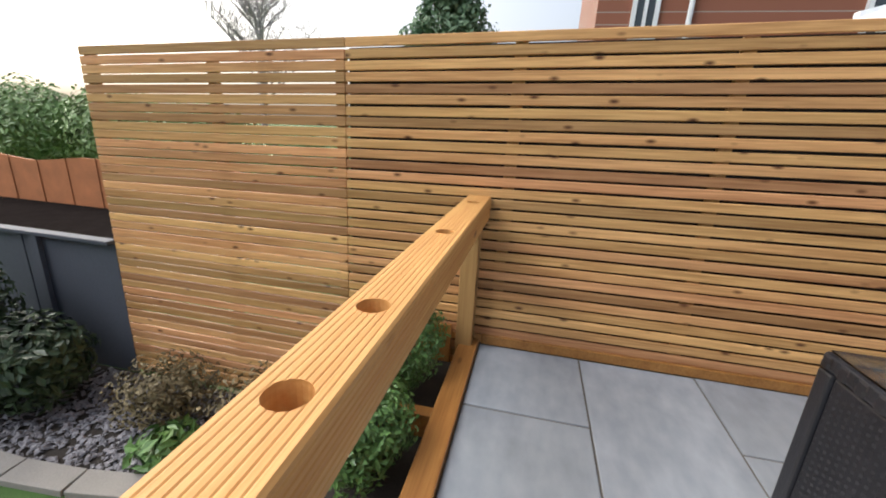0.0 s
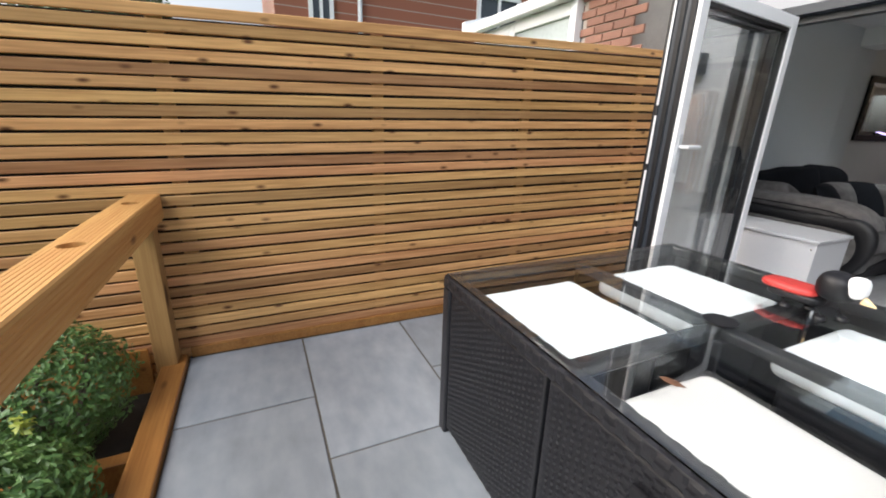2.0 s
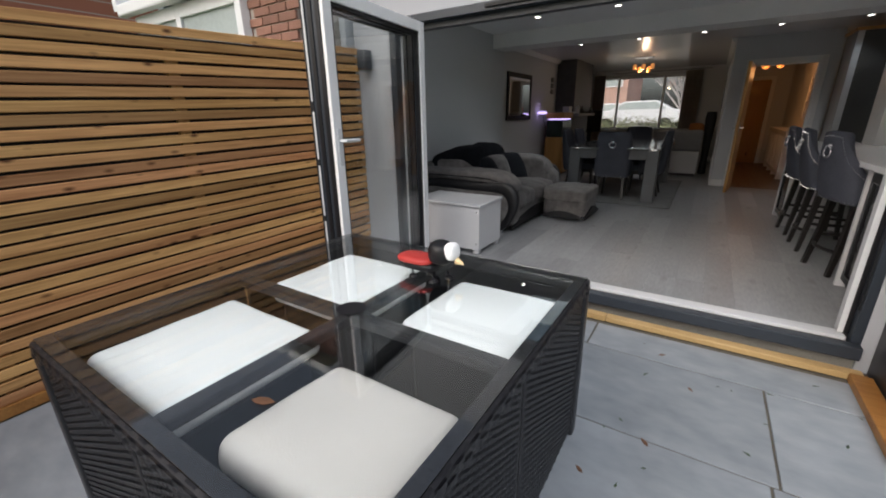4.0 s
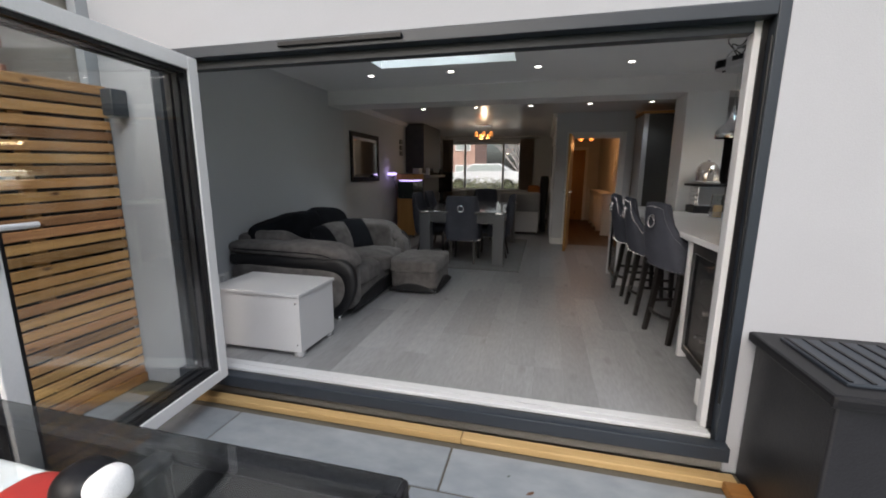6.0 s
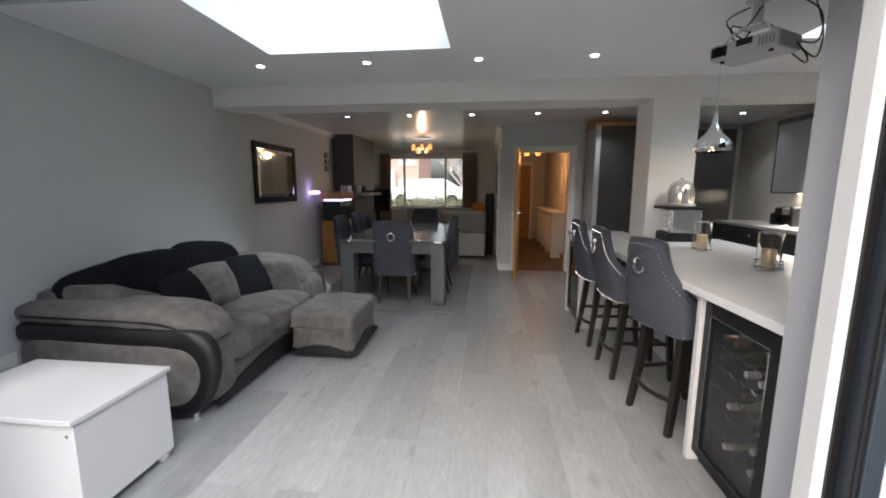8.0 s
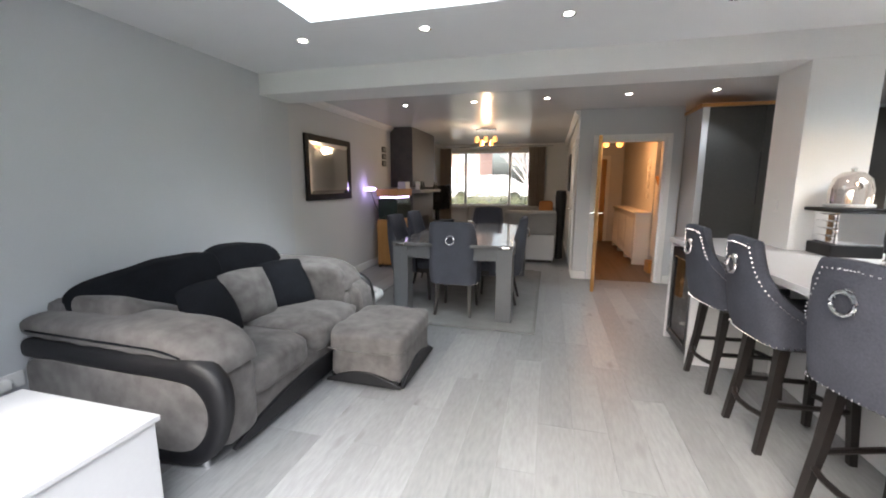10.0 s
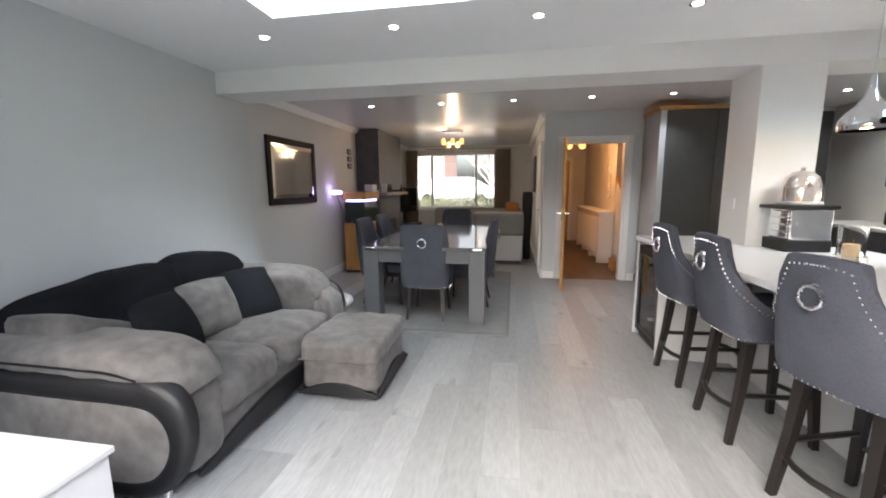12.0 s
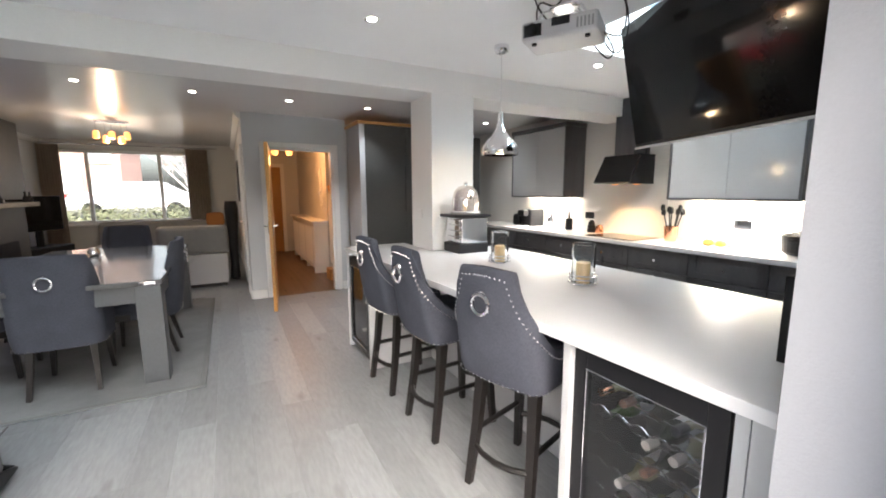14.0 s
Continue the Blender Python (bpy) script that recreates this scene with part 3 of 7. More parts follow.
def curtain(x0, x1, label):
    bm = bmesh.new()
    n = 48
    rows = []
    for z in (0.05, 1.0, 2.30):
        rows.append([bm.verts.new((x0 + (x1 - x0) * i / n, 9.86 + 0.035 * math.sin(i * 1.15) + 0.01 * math.sin(i * 0.37 + z), z)) for i in range(n + 1)])
    for a, b in zip(rows, rows[1:]):
        for i in range(n):
            bm.faces.new((a[i], a[i + 1], b[i + 1], b[i]))
    bmesh.ops.solidify(bm, geom=bm.faces[:], thickness=0.006)
    return solid("curtain", bm, "curtain", label, "curtain", group="lounge curtains")


curtain(-1.78, -1.45, "taupe full-length curtain beside the picture window")
curtain(0.52, 0.92, "taupe full-length curtain beside the picture window")
solid("curtain_pole", tube([(-1.79, 9.87, 2.33), (1.1, 9.87, 2.33)], 0.014), "chrome", "slim metal curtain pole above the picture window", "curtain pole")

# ---- bifold doors ----
fr = thing("bifold_frame", "anthracite aluminium door frame with white inner track", "door frame", pose(0, YW, 0), kind="structure")
bm = bmesh.new()
add_box(bm, DOOR_R - 0.045, DOOR_R, 0.0, 0.075, -0.06, DOOR_H, 0.004)
add_box(bm, DOOR_L, DOOR_L + 0.065, 0.0, 0.075, -0.06, DOOR_H, 0.004)
add_box(bm, DOOR_L + 0.065, DOOR_R - 0.045, 0.0, 0.075, DOOR_H - 0.06, DOOR_H, 0.004)
part("outer_frame", bm, "anthracite", fr)
bm = bmesh.new()
add_box(bm, DOOR_R - 0.095, DOOR_R - 0.02, 0.076, 0.14, 0.02, DOOR_H - 0.03, 0.003)
add_box(bm, DOOR_L + 0.02, DOOR_L + 0.095, 0.076, 0.14, 0.02, DOOR_H - 0.03, 0.003)
part("inner_track", bm, "white_alu", fr, "white inner track")
part("jamb_gasket", box(DOOR_R - 0.068, DOOR_R - 0.0455, 0.066, 0.0755, 0.023, DOOR_H - 0.061, 0.001), "black_plastic", fr)
part("head_track", box(DOOR_L + 0.095, DOOR_R - 0.095, 0.076, 0.14, DOOR_H - 0.105, DOOR_H - 0.03, 0.003), "anthracite", fr)
bm = bmesh.new()
add_box(bm, DOOR_L + 0.065, DOOR_R - 0.065, 0.012, 0.06, 0.0, 0.022, 0.004)
add_box(bm, DOOR_L + 0.065, DOOR_R - 0.065, 0.085, 0.14, 0.0, 0.010, 0.003)
part("threshold", bm, "white_alu", fr, "white threshold track")
part("sill", box(DOOR_L, DOOR_R, -0.06, 0.011, -0.08, -0.001, 0.006), "anthracite", fr)
part("trickle_vent", box(-0.20, 0.52, -0.02, -0.001, DOOR_H - 0.04, DOOR_H - 0.015, 0.004), "black_plastic", fr)
part("hinge_strip", tube([(DOOR_R - 0.053, 0.01, 0.2), (DOOR_R - 0.053, 0.01, 1.9)], 0.006), "black_plastic", fr)
part("sub_sill", box(DOOR_L, DOOR_R, 0.012, 0.364, -0.168, -0.030), "concrete", fr)


def leaf(x, label, handle=False, face="white_alu_bright", lock=False):
    """A folded door leaf square to the wall; its glass faces x."""
    t = thing("bifold_leaf", label, "glazed door", pose(x, YW, 0, 0, 0, 6.5), "folded door leaves", "structure")
    y0, y1, z0, z1, w = -1.21, -0.06, 0.0, 1.955, 0.072
    for nm, x0, x1, mt in (("inner_face", 0.0, 0.024, face), ("outer_face", -0.034, -0.0005, "anthracite")):
        bm = bmesh.new()
        for q in ((y0, y0 + w, z0, z1), (y1 - w, y1, z0, z1), (y0 + w, y1 - w, z0, z0 + w), (y0 + w, y1 - w, z1 - w, z1)):
            add_box(bm, x0, x1, *q, 0.004)
        part(nm, bm, mt, t)
    bm = bmesh.new()
    for q in ((y0 + w, y0 + w + 0.02, z0 + w, z1 - w), (y1 - w - 0.02, y1 - w, z0 + w, z1 - w), (y0 + w + 0.02, y1 - w - 0.02, z0 + w, z0 + w + 0.02), (y0 + w + 0.02, y1 - w - 0.02, z1 - w - 0.02, z1 - w)):
        add_box(bm, -0.026, 0.012, *q)
    part("gasket", bm, "black_plastic", t)
    g = part("pane", box(-0.018, -0.006, y0 + w + 0.02, y1 - w - 0.02, z0 + w + 0.02, z1 - w - 0.02), "glass", t)
    g.visible_shadow = False
    part("edge_seal", box(-0.030, -0.003, y0 - 0.006, y0 - 0.0005, z0 + 0.05, z1 - 0.05, 0.002), "black_plastic", t)
    if lock:
        for a, b in ((0.08, 0.62), (0.66, 0.98), (1.02, 1.30), (1.36, 1.90)):
            part("lock_strip", box(-0.012, 0.002, y0 - 0.010, y0 - 0.0065, a, b, 0.001), "white_alu", t)
    if handle:
        h = part("door_handle", tube([(0.024, y0 + 0.04, 1.13), (0.075, y0 + 0.04, 1.13), (0.08, y0 + 0.16, 1.13)], 0.011), "white_alu", t, "white lever handle")
        part("handle_plate", box(0.0245, 0.032, y0 + 0.022, y0 + 0.058, 0.98, 1.20, 0.003), "white_alu", h)
    return t


leaf(-0.735, "open bifold door leaf, white inside and anthracite outside, white handle", True)
leaf(-0.797, "folded bifold door leaf with dark aluminium frame", False, "anthracite")
leaf(-0.859, "folded bifold door leaf with white lock strip along its edge", False, "anthracite", True)
wl = thing("wall_light", "dark grey up and down wall light on the white render", "wall light")
part("body", box(-1.42, -1.33, YW - 0.10, YW - 0.001, 1.66, 1.82, 0.008), "anthracite", wl)
part("lens", box(-1.41, -1.34, YW - 0.09, YW - 0.01, 1.654, 1.659), "pale_pane", wl)

# ---- ground, patio ----
setting("ground", box(-400, 400, -400, 400, -1.3, -1.0), "lawn", "green lawn falling to the gardens around")
setting("patio_base", box(-1.60, 6.0, -4.09, YW, -1.0, -0.1768), "joint", "patio bed with sandy joints between the slabs")
setting("house_base", box(-2.0, 6.0, 0.10, 10.27, -1.0, -0.03), "concrete", "concrete floor plate under the house")
tr = timber("threshold_sleeper", (0.50, 0.35, 0.17), (0.40, 0.26, 0.11), 0, 0.05)
tt = thing("timber_threshold", "pale new timber strip below the door sill", "timber strip")
part("board", box(DOOR_L, 0.88, YW - 0.13, YW - 0.062, -0.17, -0.128, 0.006), tr, tt)
part("board", box(0.884, DOOR_R + 0.02, YW - 0.13, YW - 0.062, -0.17, -0.129, 0.006), tr, tt)
solid("timber_edging", box(2.165, 2.262, -1.05, YW - 0.134, -0.17, -0.12, 0.006), "sleeper_wood", "wet orange timber edging beside the storage chest", "timber strip")

setting("roof", box(-2.0, 6.0, 2.84, 10.27, 2.63, 2.95), "roof_tile", "flat roof deck over the house")

# ---- rattan dining cube on the patio ----
def rattan_panel(bm, a0, a1, z0, z1, at, axis, sign, pitch=0.024):
    """Woven strands standing proud of a face, in basket weave."""
    cols, rows = max(int((a1 - a0) / pitch), 1), max(int((z1 - z0) / (pitch * 0.5)), 1)
    da, dz = (a1 - a0) / cols, (z1 - z0) / rows
    for i in range(cols):
        for j in range(rows):
            if (i + j) % 2:
                continue
            a, b, c, d = a0 + i * da, a0 + (i + 1) * da, z0 + j * dz + dz * 0.12, z0 + (j + 1) * dz - dz * 0.12
            q = (b - a) * 0.22
            pts = [(a - q * 0.3, 0.0), (a + q, 0.0032), (b - q, 0.0032), (b + q * 0.3, 0.0)]
            vs = []
            for z in (c, d):
                vs.append([bm.verts.new((p, at + sign * h, z) if axis == "x" else (at + sign * h, p, z)) for p, h in pts])
            for k in range(3):
                bm.faces.new((vs[0][k], vs[0][k + 1], vs[1][k + 1], vs[1][k]))


TX0, TX1, TY0, TY1, TZ = -0.40, 0.985, -2.94, -1.52, 0.612
cube = thing("rattan_dining_cube", "black woven rattan garden dining cube with a wet glass top", "garden table")
part("base", box(TX0 + 0.04, TX1 - 0.04, TY0 + 0.04, TY1 - 0.04, -0.15, 0.10, 0.01), "rattan", cube)
for nm, q in (("rim", (TX0, TX1, TY0, TY0 + 0.06)), ("rim", (TX0, TX1, TY1 - 0.06, TY1)), ("rim", (TX0, TX0 + 0.06, TY0 + 0.06, TY1 - 0.06)), ("rim", (TX1 - 0.06, TX1, TY0 + 0.06, TY1 - 0.06))):
    part(nm, box(*q, TZ - 0.055, TZ - 0.004, 0.012), "rattan", cube)
CX, CY = 0.327, -2.25
part("cross_bar", box(TX0 + 0.06, TX1 - 0.06, CY - 0.028, CY + 0.028, TZ - 0.05, TZ - 0.014, 0.008), "rattan", cube)
part("cross_bar", add_box(box(CX - 0.028, CX + 0.028, TY0 + 0.06, CY - 0.028, TZ - 0.05, TZ - 0.014, 0.008), CX - 0.028, CX + 0.028, CY + 0.028, TY1 - 0.06, TZ - 0.05, TZ - 0.014, 0.008), "rattan", cube)
part("centre_post", box(CX - 0.05, CX + 0.05, CY - 0.05, CY + 0.05, -0.15, TZ - 0.05, 0.008), "rattan", cube)
part("parasol_ring", lathe([(0.026, 0), (0.05, 0), (0.052, 0.006), (0.026, 0.006)], (CX, CY, TZ + 0.0005)), "black_plastic", cube)
for x in (TX0 + 0.03, TX1 - 0.03):
    for y in (TY0 + 0.03, TY1 - 0.03):
        part("leg", box(x - 0.03, x + 0.03, y - 0.03, y + 0.03, -0.17, TZ - 0.056, 0.01), "rattan", cube)
gl = part("glass_top", box(TX0 + 0.012, TX1 - 0.012, TY0 + 0.012, TY1 - 0.012, TZ - 0.003, TZ + 0.004, 0.002), "table_glass", cube, "wet clear glass top")
gl.visible_shadow = False
# chair backs form the four sides, two to a side
for k, (axis, at, sign, lo, hi) in enumerate((("x", TY0 + 0.022, -1, TX0 + 0.06, TX1 - 0.06), ("x", TY1 - 0.022, 1, TX0 + 0.06, TX1 - 0.06), ("y", TX0 + 0.022, -1, TY0 + 0.06, TY1 - 0.06), ("y", TX1 - 0.022, 1, TY0 + 0.06, TY1 - 0.06))):
    mid = (lo + hi) / 2
    for a, b in ((lo, mid - 0.006), (mid + 0.006, hi)):
        q = (a, b, at - 0.012, at + 0.012) if axis == "x" else (at - 0.012, at + 0.012, a, b)
        pn = part("chair_panel", box(*q, -0.13, TZ - 0.06, 0.008), "rattan", cube)
        bm = bmesh.new()
        rattan_panel(bm, a + 0.015, b - 0.015, -0.12, TZ - 0.075, at + sign * 0.0125, axis, sign)
        part("weave", bm, "rattan", pn, smooth=False)
for axis, at, sign in (("x", TY0, -1), ("y", TX1, 1), ("y", TX0, -1)):
    bm = bmesh.new()
    lo, hi = (TX0, TX1) if axis == "x" else (TY0, TY1)
    rattan_panel(bm, lo + 0.01, hi - 0.01, TZ - 0.053, TZ - 0.006, at + sign * 0.0005, axis, sign, 0.034)
    part("rim_weave", bm, "rattan", cube, smooth=False)
for a0, a1, b0, b1, axis in ((TX0, TX1, TY0 + 0.004, TY0 + 0.056, "x"), (TX0, TX1, TY1 - 0.056, TY1 - 0.004, "x"), (TY0 + 0.06, TY1 - 0.06, TX0 + 0.004, TX0 + 0.056, "y"), (TY0 + 0.06, TY1 - 0.06, TX1 - 0.056, TX1 - 0.004, "y")):
    bm = bmesh.new()
    rattan_panel(bm, a0 + 0.01, a1 - 0.01, b0, b1, 0.0, "x", 1, 0.034)
    for v in bm.verts:
        p, lift, q = v.co
        v.co = (p, q, TZ - 0.0042 + lift * 0.35) if axis == "x" else (q, p, TZ - 0.0042 + lift * 0.35)
    part("rim_weave", bm, "rattan", cube, smooth=False)
hnd = part("pull_handle", box(0.60, 0.74, TY0 - 0.006, TY0 + 0.006, 0.43, 0.49, 0.004), "black_plastic", cube)
part("handle_plate", box(0.615, 0.725, TY0 - 0.009, TY0 - 0.0065, 0.442, 0.450, 0.001), "chrome", hnd)
def pad(a, b, c, d, z0, z1, r=0.035):
    bm = box(a, b, c, d, z0, z1, r, 4)
    bmesh.ops.subdivide_edges(bm, edges=[e for e in bm.edges if e.calc_length() > 0.2], cuts=6, use_grid_fill=True)
    for v in bm.verts:
        if v.co.z > (z0 + z1) / 2:
            u, w = (v.co.x - a) / (b - a) * 2 - 1, (v.co.y - c) / (d - c) * 2 - 1
            v.co.z += 0.010 * (1 - u * u) * (1 - w * w) + 0.004 * noise.noise(v.co * 7)
    return bm


PADS = [(-0.305, 0.245, -2.85, -2.325), (-0.30, 0.24, -2.16, -1.64), (0.43, 0.915, -2.12, -1.65)]
for q in PADS:
    solid("seat_pad", pad(*q, 0.44, 0.535), "fabric_white", "white seat pad of a tucked stool under the glass", "cushion", group="pads in the dining cube")
sc = thing("seat_cushion", "cream cushion in a clear wet cover lying under the glass", "cushion", group="pads in the dining cube")
part("cushion", moved(pad(-0.24, 0.24, -0.22, 0.22, 0.0, 0.11, 0.045), pose(0.64, -2.60, 0.40, -6, 4, 4)), "fabric_cream", sc)
part("clear_cover", moved(pad(0.245, 0.285, -0.23, 0.23, 0.0, 0.09, 0.012), pose(0.64, -2.60, 0.40, -6, 4, 4)), "table_glass", sc)
dl = solid("dead_leaf", extrude([(-0.03, 0), (-0.015, 0.011), (0.01, 0.012), (0.033, 0), (0.01, -0.011), (-0.015, -0.010)], "z", 0, 0.0015), "leaf_brown", "single curled brown leaf lying on the glass", "leaf")
dl.matrix_basis = pose(0.50, -2.72, TZ + 0.005, 4, 3, 25)
for a, b, c, d, z in [(*q, 0.439) for q in PADS] + [(0.42, 0.90, -2.82, -2.37, 0.33)]:
    solid("nested_stool", box(a + 0.03, b - 0.03, c + 0.03, d - 0.03, 0.101, z, 0.02), "rattan", "black rattan stool tucked inside the garden table", "stool", group="stools in the dining cube")

# ---- white chest ----
ch = thing("toy_chest", "plain white lidded blanket chest standing by the doors", "chest")
part("body", box(-1.12, -0.37, 0.055, 0.525, 0.042, 0.458, 0.004), "gloss_white", ch)
part("lid", box(-1.128, -0.358, 0.04, 0.54, 0.46, 0.484, 0.004), "gloss_white", ch)
for x in (-1.11, -0.44):
    for y in (0.065, 0.455):
        part("foot", box(x, x + 0.06, y, y + 0.06, 0.0, 0.041), "gloss_white", ch)
for z in (0.10, 0.41):
    part("screw_cap", lathe([(0.008, 0), (0.008, 0.002), (0.004, 0.003)], (0, 0, 0), 12), "chrome", ch).matrix_basis = pose(-0.40, 0.0548, z, 90)

# ---- sofa ----
def smooth_line(rows, sub=6):
    """Rows of numbers drawn through smoothly."""
    out = []
    k = len(rows)
    for i in range(k - 1):
        p = [Vector(rows[max(i - 1, 0)]), Vector(rows[i]), Vector(rows[i + 1]), Vector(rows[min(i + 2, k - 1)])]
        for j in range(sub):
            t = j / sub
            out.append(0.5 * (2 * p[1] + (p[2] - p[0]) * t + (2 * p[0] - 5 * p[1] + 4 * p[2] - p[3]) * t * t + (3 * p[1] - p[0] - 3 * p[2] + p[3]) * t ** 3))
    out.append(Vector(rows[-1]))
    return out


def roll(rows, yc, n=18, k=2.5, wrinkle=0.0):
    """A padded roll along rows of x, z, half depth across y, half thickness."""
    line = smooth_line(rows)
    bm = bmesh.new()
    rings = []
    for i, (x, z, ry, rn) in enumerate(line):
        a, b = line[max(i - 1, 0)], line[min(i + 1, len(line) - 1)]
        d = Vector((b[0] - a[0], 0, b[1] - a[1])).normalized()
        up = Vector((-d.z, 0, d.x))
        ring = []
        for j in range(n):
            q = 2 * math.pi * j / n
            c, s_ = math.cos(q), math.sin(q)
            f = (abs(c) ** k + abs(s_) ** k) ** (-1 / k)
            w = 1 + wrinkle * noise.noise(Vector((x * 9, yc + c * 1.3, z * 9 + s_)))
            ring.append(bm.verts.new(Vector((x, yc, z)) + Vector((0, c * f * ry * w, 0)) + up * (s_ * f * rn * w)))
        rings.append(ring)
    for a, b in zip(rings, rings[1:]):
        for j in range(n):
            bm.faces.new((a[j], a[(j + 1) % n], b[(j + 1) % n], b[j]))
    for ring, flip in ((rings[0], True), (rings[-1], False)):
        c = bm.verts.new(sum((v.co for v in ring), Vector()) / n)
        for j in range(n):
            bm.faces.new((ring[j], ring[(j + 1) % n], c))
    bmesh.ops.recalc_face_normals(bm, faces=bm.faces[:])
    return bm


sofa = thing("sofa", "grey cord two-seat sofa with black fabric back cushions and leather trim", "sofa")
SF = -0.40                    # front of the seat
part("seat_base", box(-1.50, SF - 0.07, 1.05, 2.36, 0.10, 0.28, 0.03), "cord", sofa)
part("front_panel", box(SF - 0.08, SF - 0.022, 1.02, 2.40, 0.07, 0.29, 0.02), "cord", sofa)
front = [(0.93, 0.045)] + [(0.93 + 1.51 * i / 18, 0.060 + 0.125 * math.sin(math.pi * i / 18) ** 0.8) for i in range(19)] + [(2.44, 0.045)]
part("front_rail", extrude(front, "x", SF - 0.021, SF + 0.006, 0.006), "leather", sofa, "curved black leather front rail")
for a, b in ((1.06, 1.635), (1.645, 2.33)):
    c = cushion(-1.30, SF + 0.015, a, b, 0.225, 0.425, 0.30, 14, 0.012)
    for v in c.verts:
        u, w = (v.co.x + 0.85) / 0.46, (v.co.y - (a + b) / 2) / (b - a) * 2
        if v.co.z > 0.33:
            v.co.z += 0.030 * max(0, 1 - u * u) * max(0, 1 - w * w) + 0.008 * noise.noise(v.co * 6)
    part("seat_cushion", c, "cord", sofa)


def back_cushion(y0, y1, low, high, left, right, x_left, x_right):
    """A slouching cushion whose height and set-back change from one end to the other."""
    c = cushion(-0.13, 0.13, y0, y1, 0.0, 1.0, 0.26, 14, 0.0)
    for v in c.verts:
        f = min(max((v.co.y - y0) / (y1 - y0), 0), 1)
        top = left + (right - left) * f + (high - (left + right) / 2) * math.sin(math.pi * min(f * 1.05, 1)) ** 0.8 * 0.5
        h = v.co.z
        v.co.z = low + (top - low) * h
        v.co.x = x_left + (x_right - x_left) * f + v.co.x * (1.05 - 0.25 * h) - 0.10 * h
        v.co += Vector((0.022 * noise.noise(v.co * 5), 0.012 * noise.noise(v.co * 4 + Vector((3, 0, 0))), 0.016 * noise.noise(v.co * 6)))
    return c


part("back_cushion", back_cushion(0.93, 1.735, 0.40, 0.89, 0.80, 0.925, -1.33, -1.17), "black_cord", sofa, "slouching black back cushion")
part("back_cushion", back_cushion(1.72, 2.44, 0.40, 0.97, 0.865, 0.83, -1.24, -1.20), "black_cord", sofa, "slouching black back cushion")
flap = cushion(-1.46, -1.03, 0.93, 1.50, 0.44, 0.80, 0.4, 12, 0.012)
for v in flap.verts:
    if v.co.z > 0.5:
        v.co.z -= 0.46 * max(v.co.y - 0.95, 0) * (v.co.z - 0.44) / 0.36
part("back_fold", flap, "cord", sofa, "grey fold under the back cushion")
part("back_frame", box(-1.61, -1.42, 0.92, 2.66, 0.10, 0.74, 0.05), "cord", sofa)


def arm(y0, y1, out):
    """A swept arm: grey padded side panel framed by a black leather band, and a pillow top."""
    ye = y0 if out < 0 else y1
    side = [(-1.60, 0.06), (-0.52, 0.06), (-0.44, 0.16), (-0.40, 0.32), (-0.42, 0.48), (-0.52, 0.56), (-1.60, 0.58)]
    part("arm_body", extrude(side, "y", y0 + 0.045, y1 - 0.03, 0.03), "cord", sofa)
    part("side_panel", cushion(-1.59, -0.41, ye - 0.030, ye + 0.045, 0.07, 0.48, 0.22), "cord", sofa)
    band = [(-1.585, 0.510, 0.040, 0.050), (-1.25, 0.512, 0.044, 0.056), (-0.85, 0.508, 0.046, 0.058), (-0.60, 0.512, 0.050, 0.062), (-0.47, 0.508, 0.054, 0.074), (-0.392, 0.450, 0.052, 0.074),
            (-0.362, 0.350, 0.048, 0.058), (-0.380, 0.24, 0.044, 0.048), (-0.445, 0.135, 0.046, 0.052), (-0.55, 0.075, 0.048, 0.050), (-0.75, 0.065, 0.046, 0.045), (-1.1, 0.06, 0.042, 0.040), (-1.5, 0.06, 0.036, 0.036)]
    if out > 0:
        band = [(x - 0.11 * min(max((x + 1.2) / 0.5, 0), 1), z + 0.02, r * 0.8, h) for x, z, r, h in band]
    part("arm_scroll", roll(band, ye - out * 0.015, 20, 3.0), "leather", sofa, "black leather scroll trim")
    part("inner_pad", cushion(-0.66, SF + (0.012 if out < 0 else -0.11), ye + (0.065 if out < 0 else -0.30), ye + (0.30 if out < 0 else -0.065), 0.07, 0.50, 0.35), "cord", sofa)
    yc = (y0 + y1) / 2 - out * 0.012
    w = (y1 - y0) / 2 + 0.035
    top = [(-1.61, 0.620, w * 0.86, 0.045), (-1.54, 0.622, w * 0.96, 0.064), (-1.2, 0.622, w, 0.070), (-0.85, 0.618, w, 0.072), (-0.66, 0.612, w, 0.072), (-0.53, 0.586, w * 0.97, 0.066), (-0.435, 0.530, w * 0.90, 0.050), (-0.395, 0.470, w * 0.80, 0.030)]
    if out > 0:
        top = [(x - 0.14 * min(max((x + 1.2) / 0.5, 0), 1), z + 0.03, r, h * 1.2) for x, z, r, h in top]
    part("arm_pillow", roll(top, yc, 28, 3.4, 0.06 if out < 0 else 0.02), "cord", sofa)
    seam = [(x, yc + out * (r * 1.0 + 0.004), z - 0.006) for x, z, r, h in smooth_line(top[1:-2])]
    part("piping", tube(seam, 0.0055, 6), "black_cord", sofa)


arm(0.815, 1.10, -1)
arm(2.35, 2.64, 1)
part("inner_arm_pad", moved(cushion(-1.32, -0.55, -0.06, 0.06, -0.17, 0.19, 0.4, 12, 0.012), pose(0, 2.36, 0.53, 12)), "cord", sofa)
for x in (-1.5, -0.50):
    for y in (0.85, 2.60):
        part("foot", lathe([(0.02, 0), (0.02, 0.03), (0.026, 0.06)], (x, y, 0), 12), "chrome", sofa)


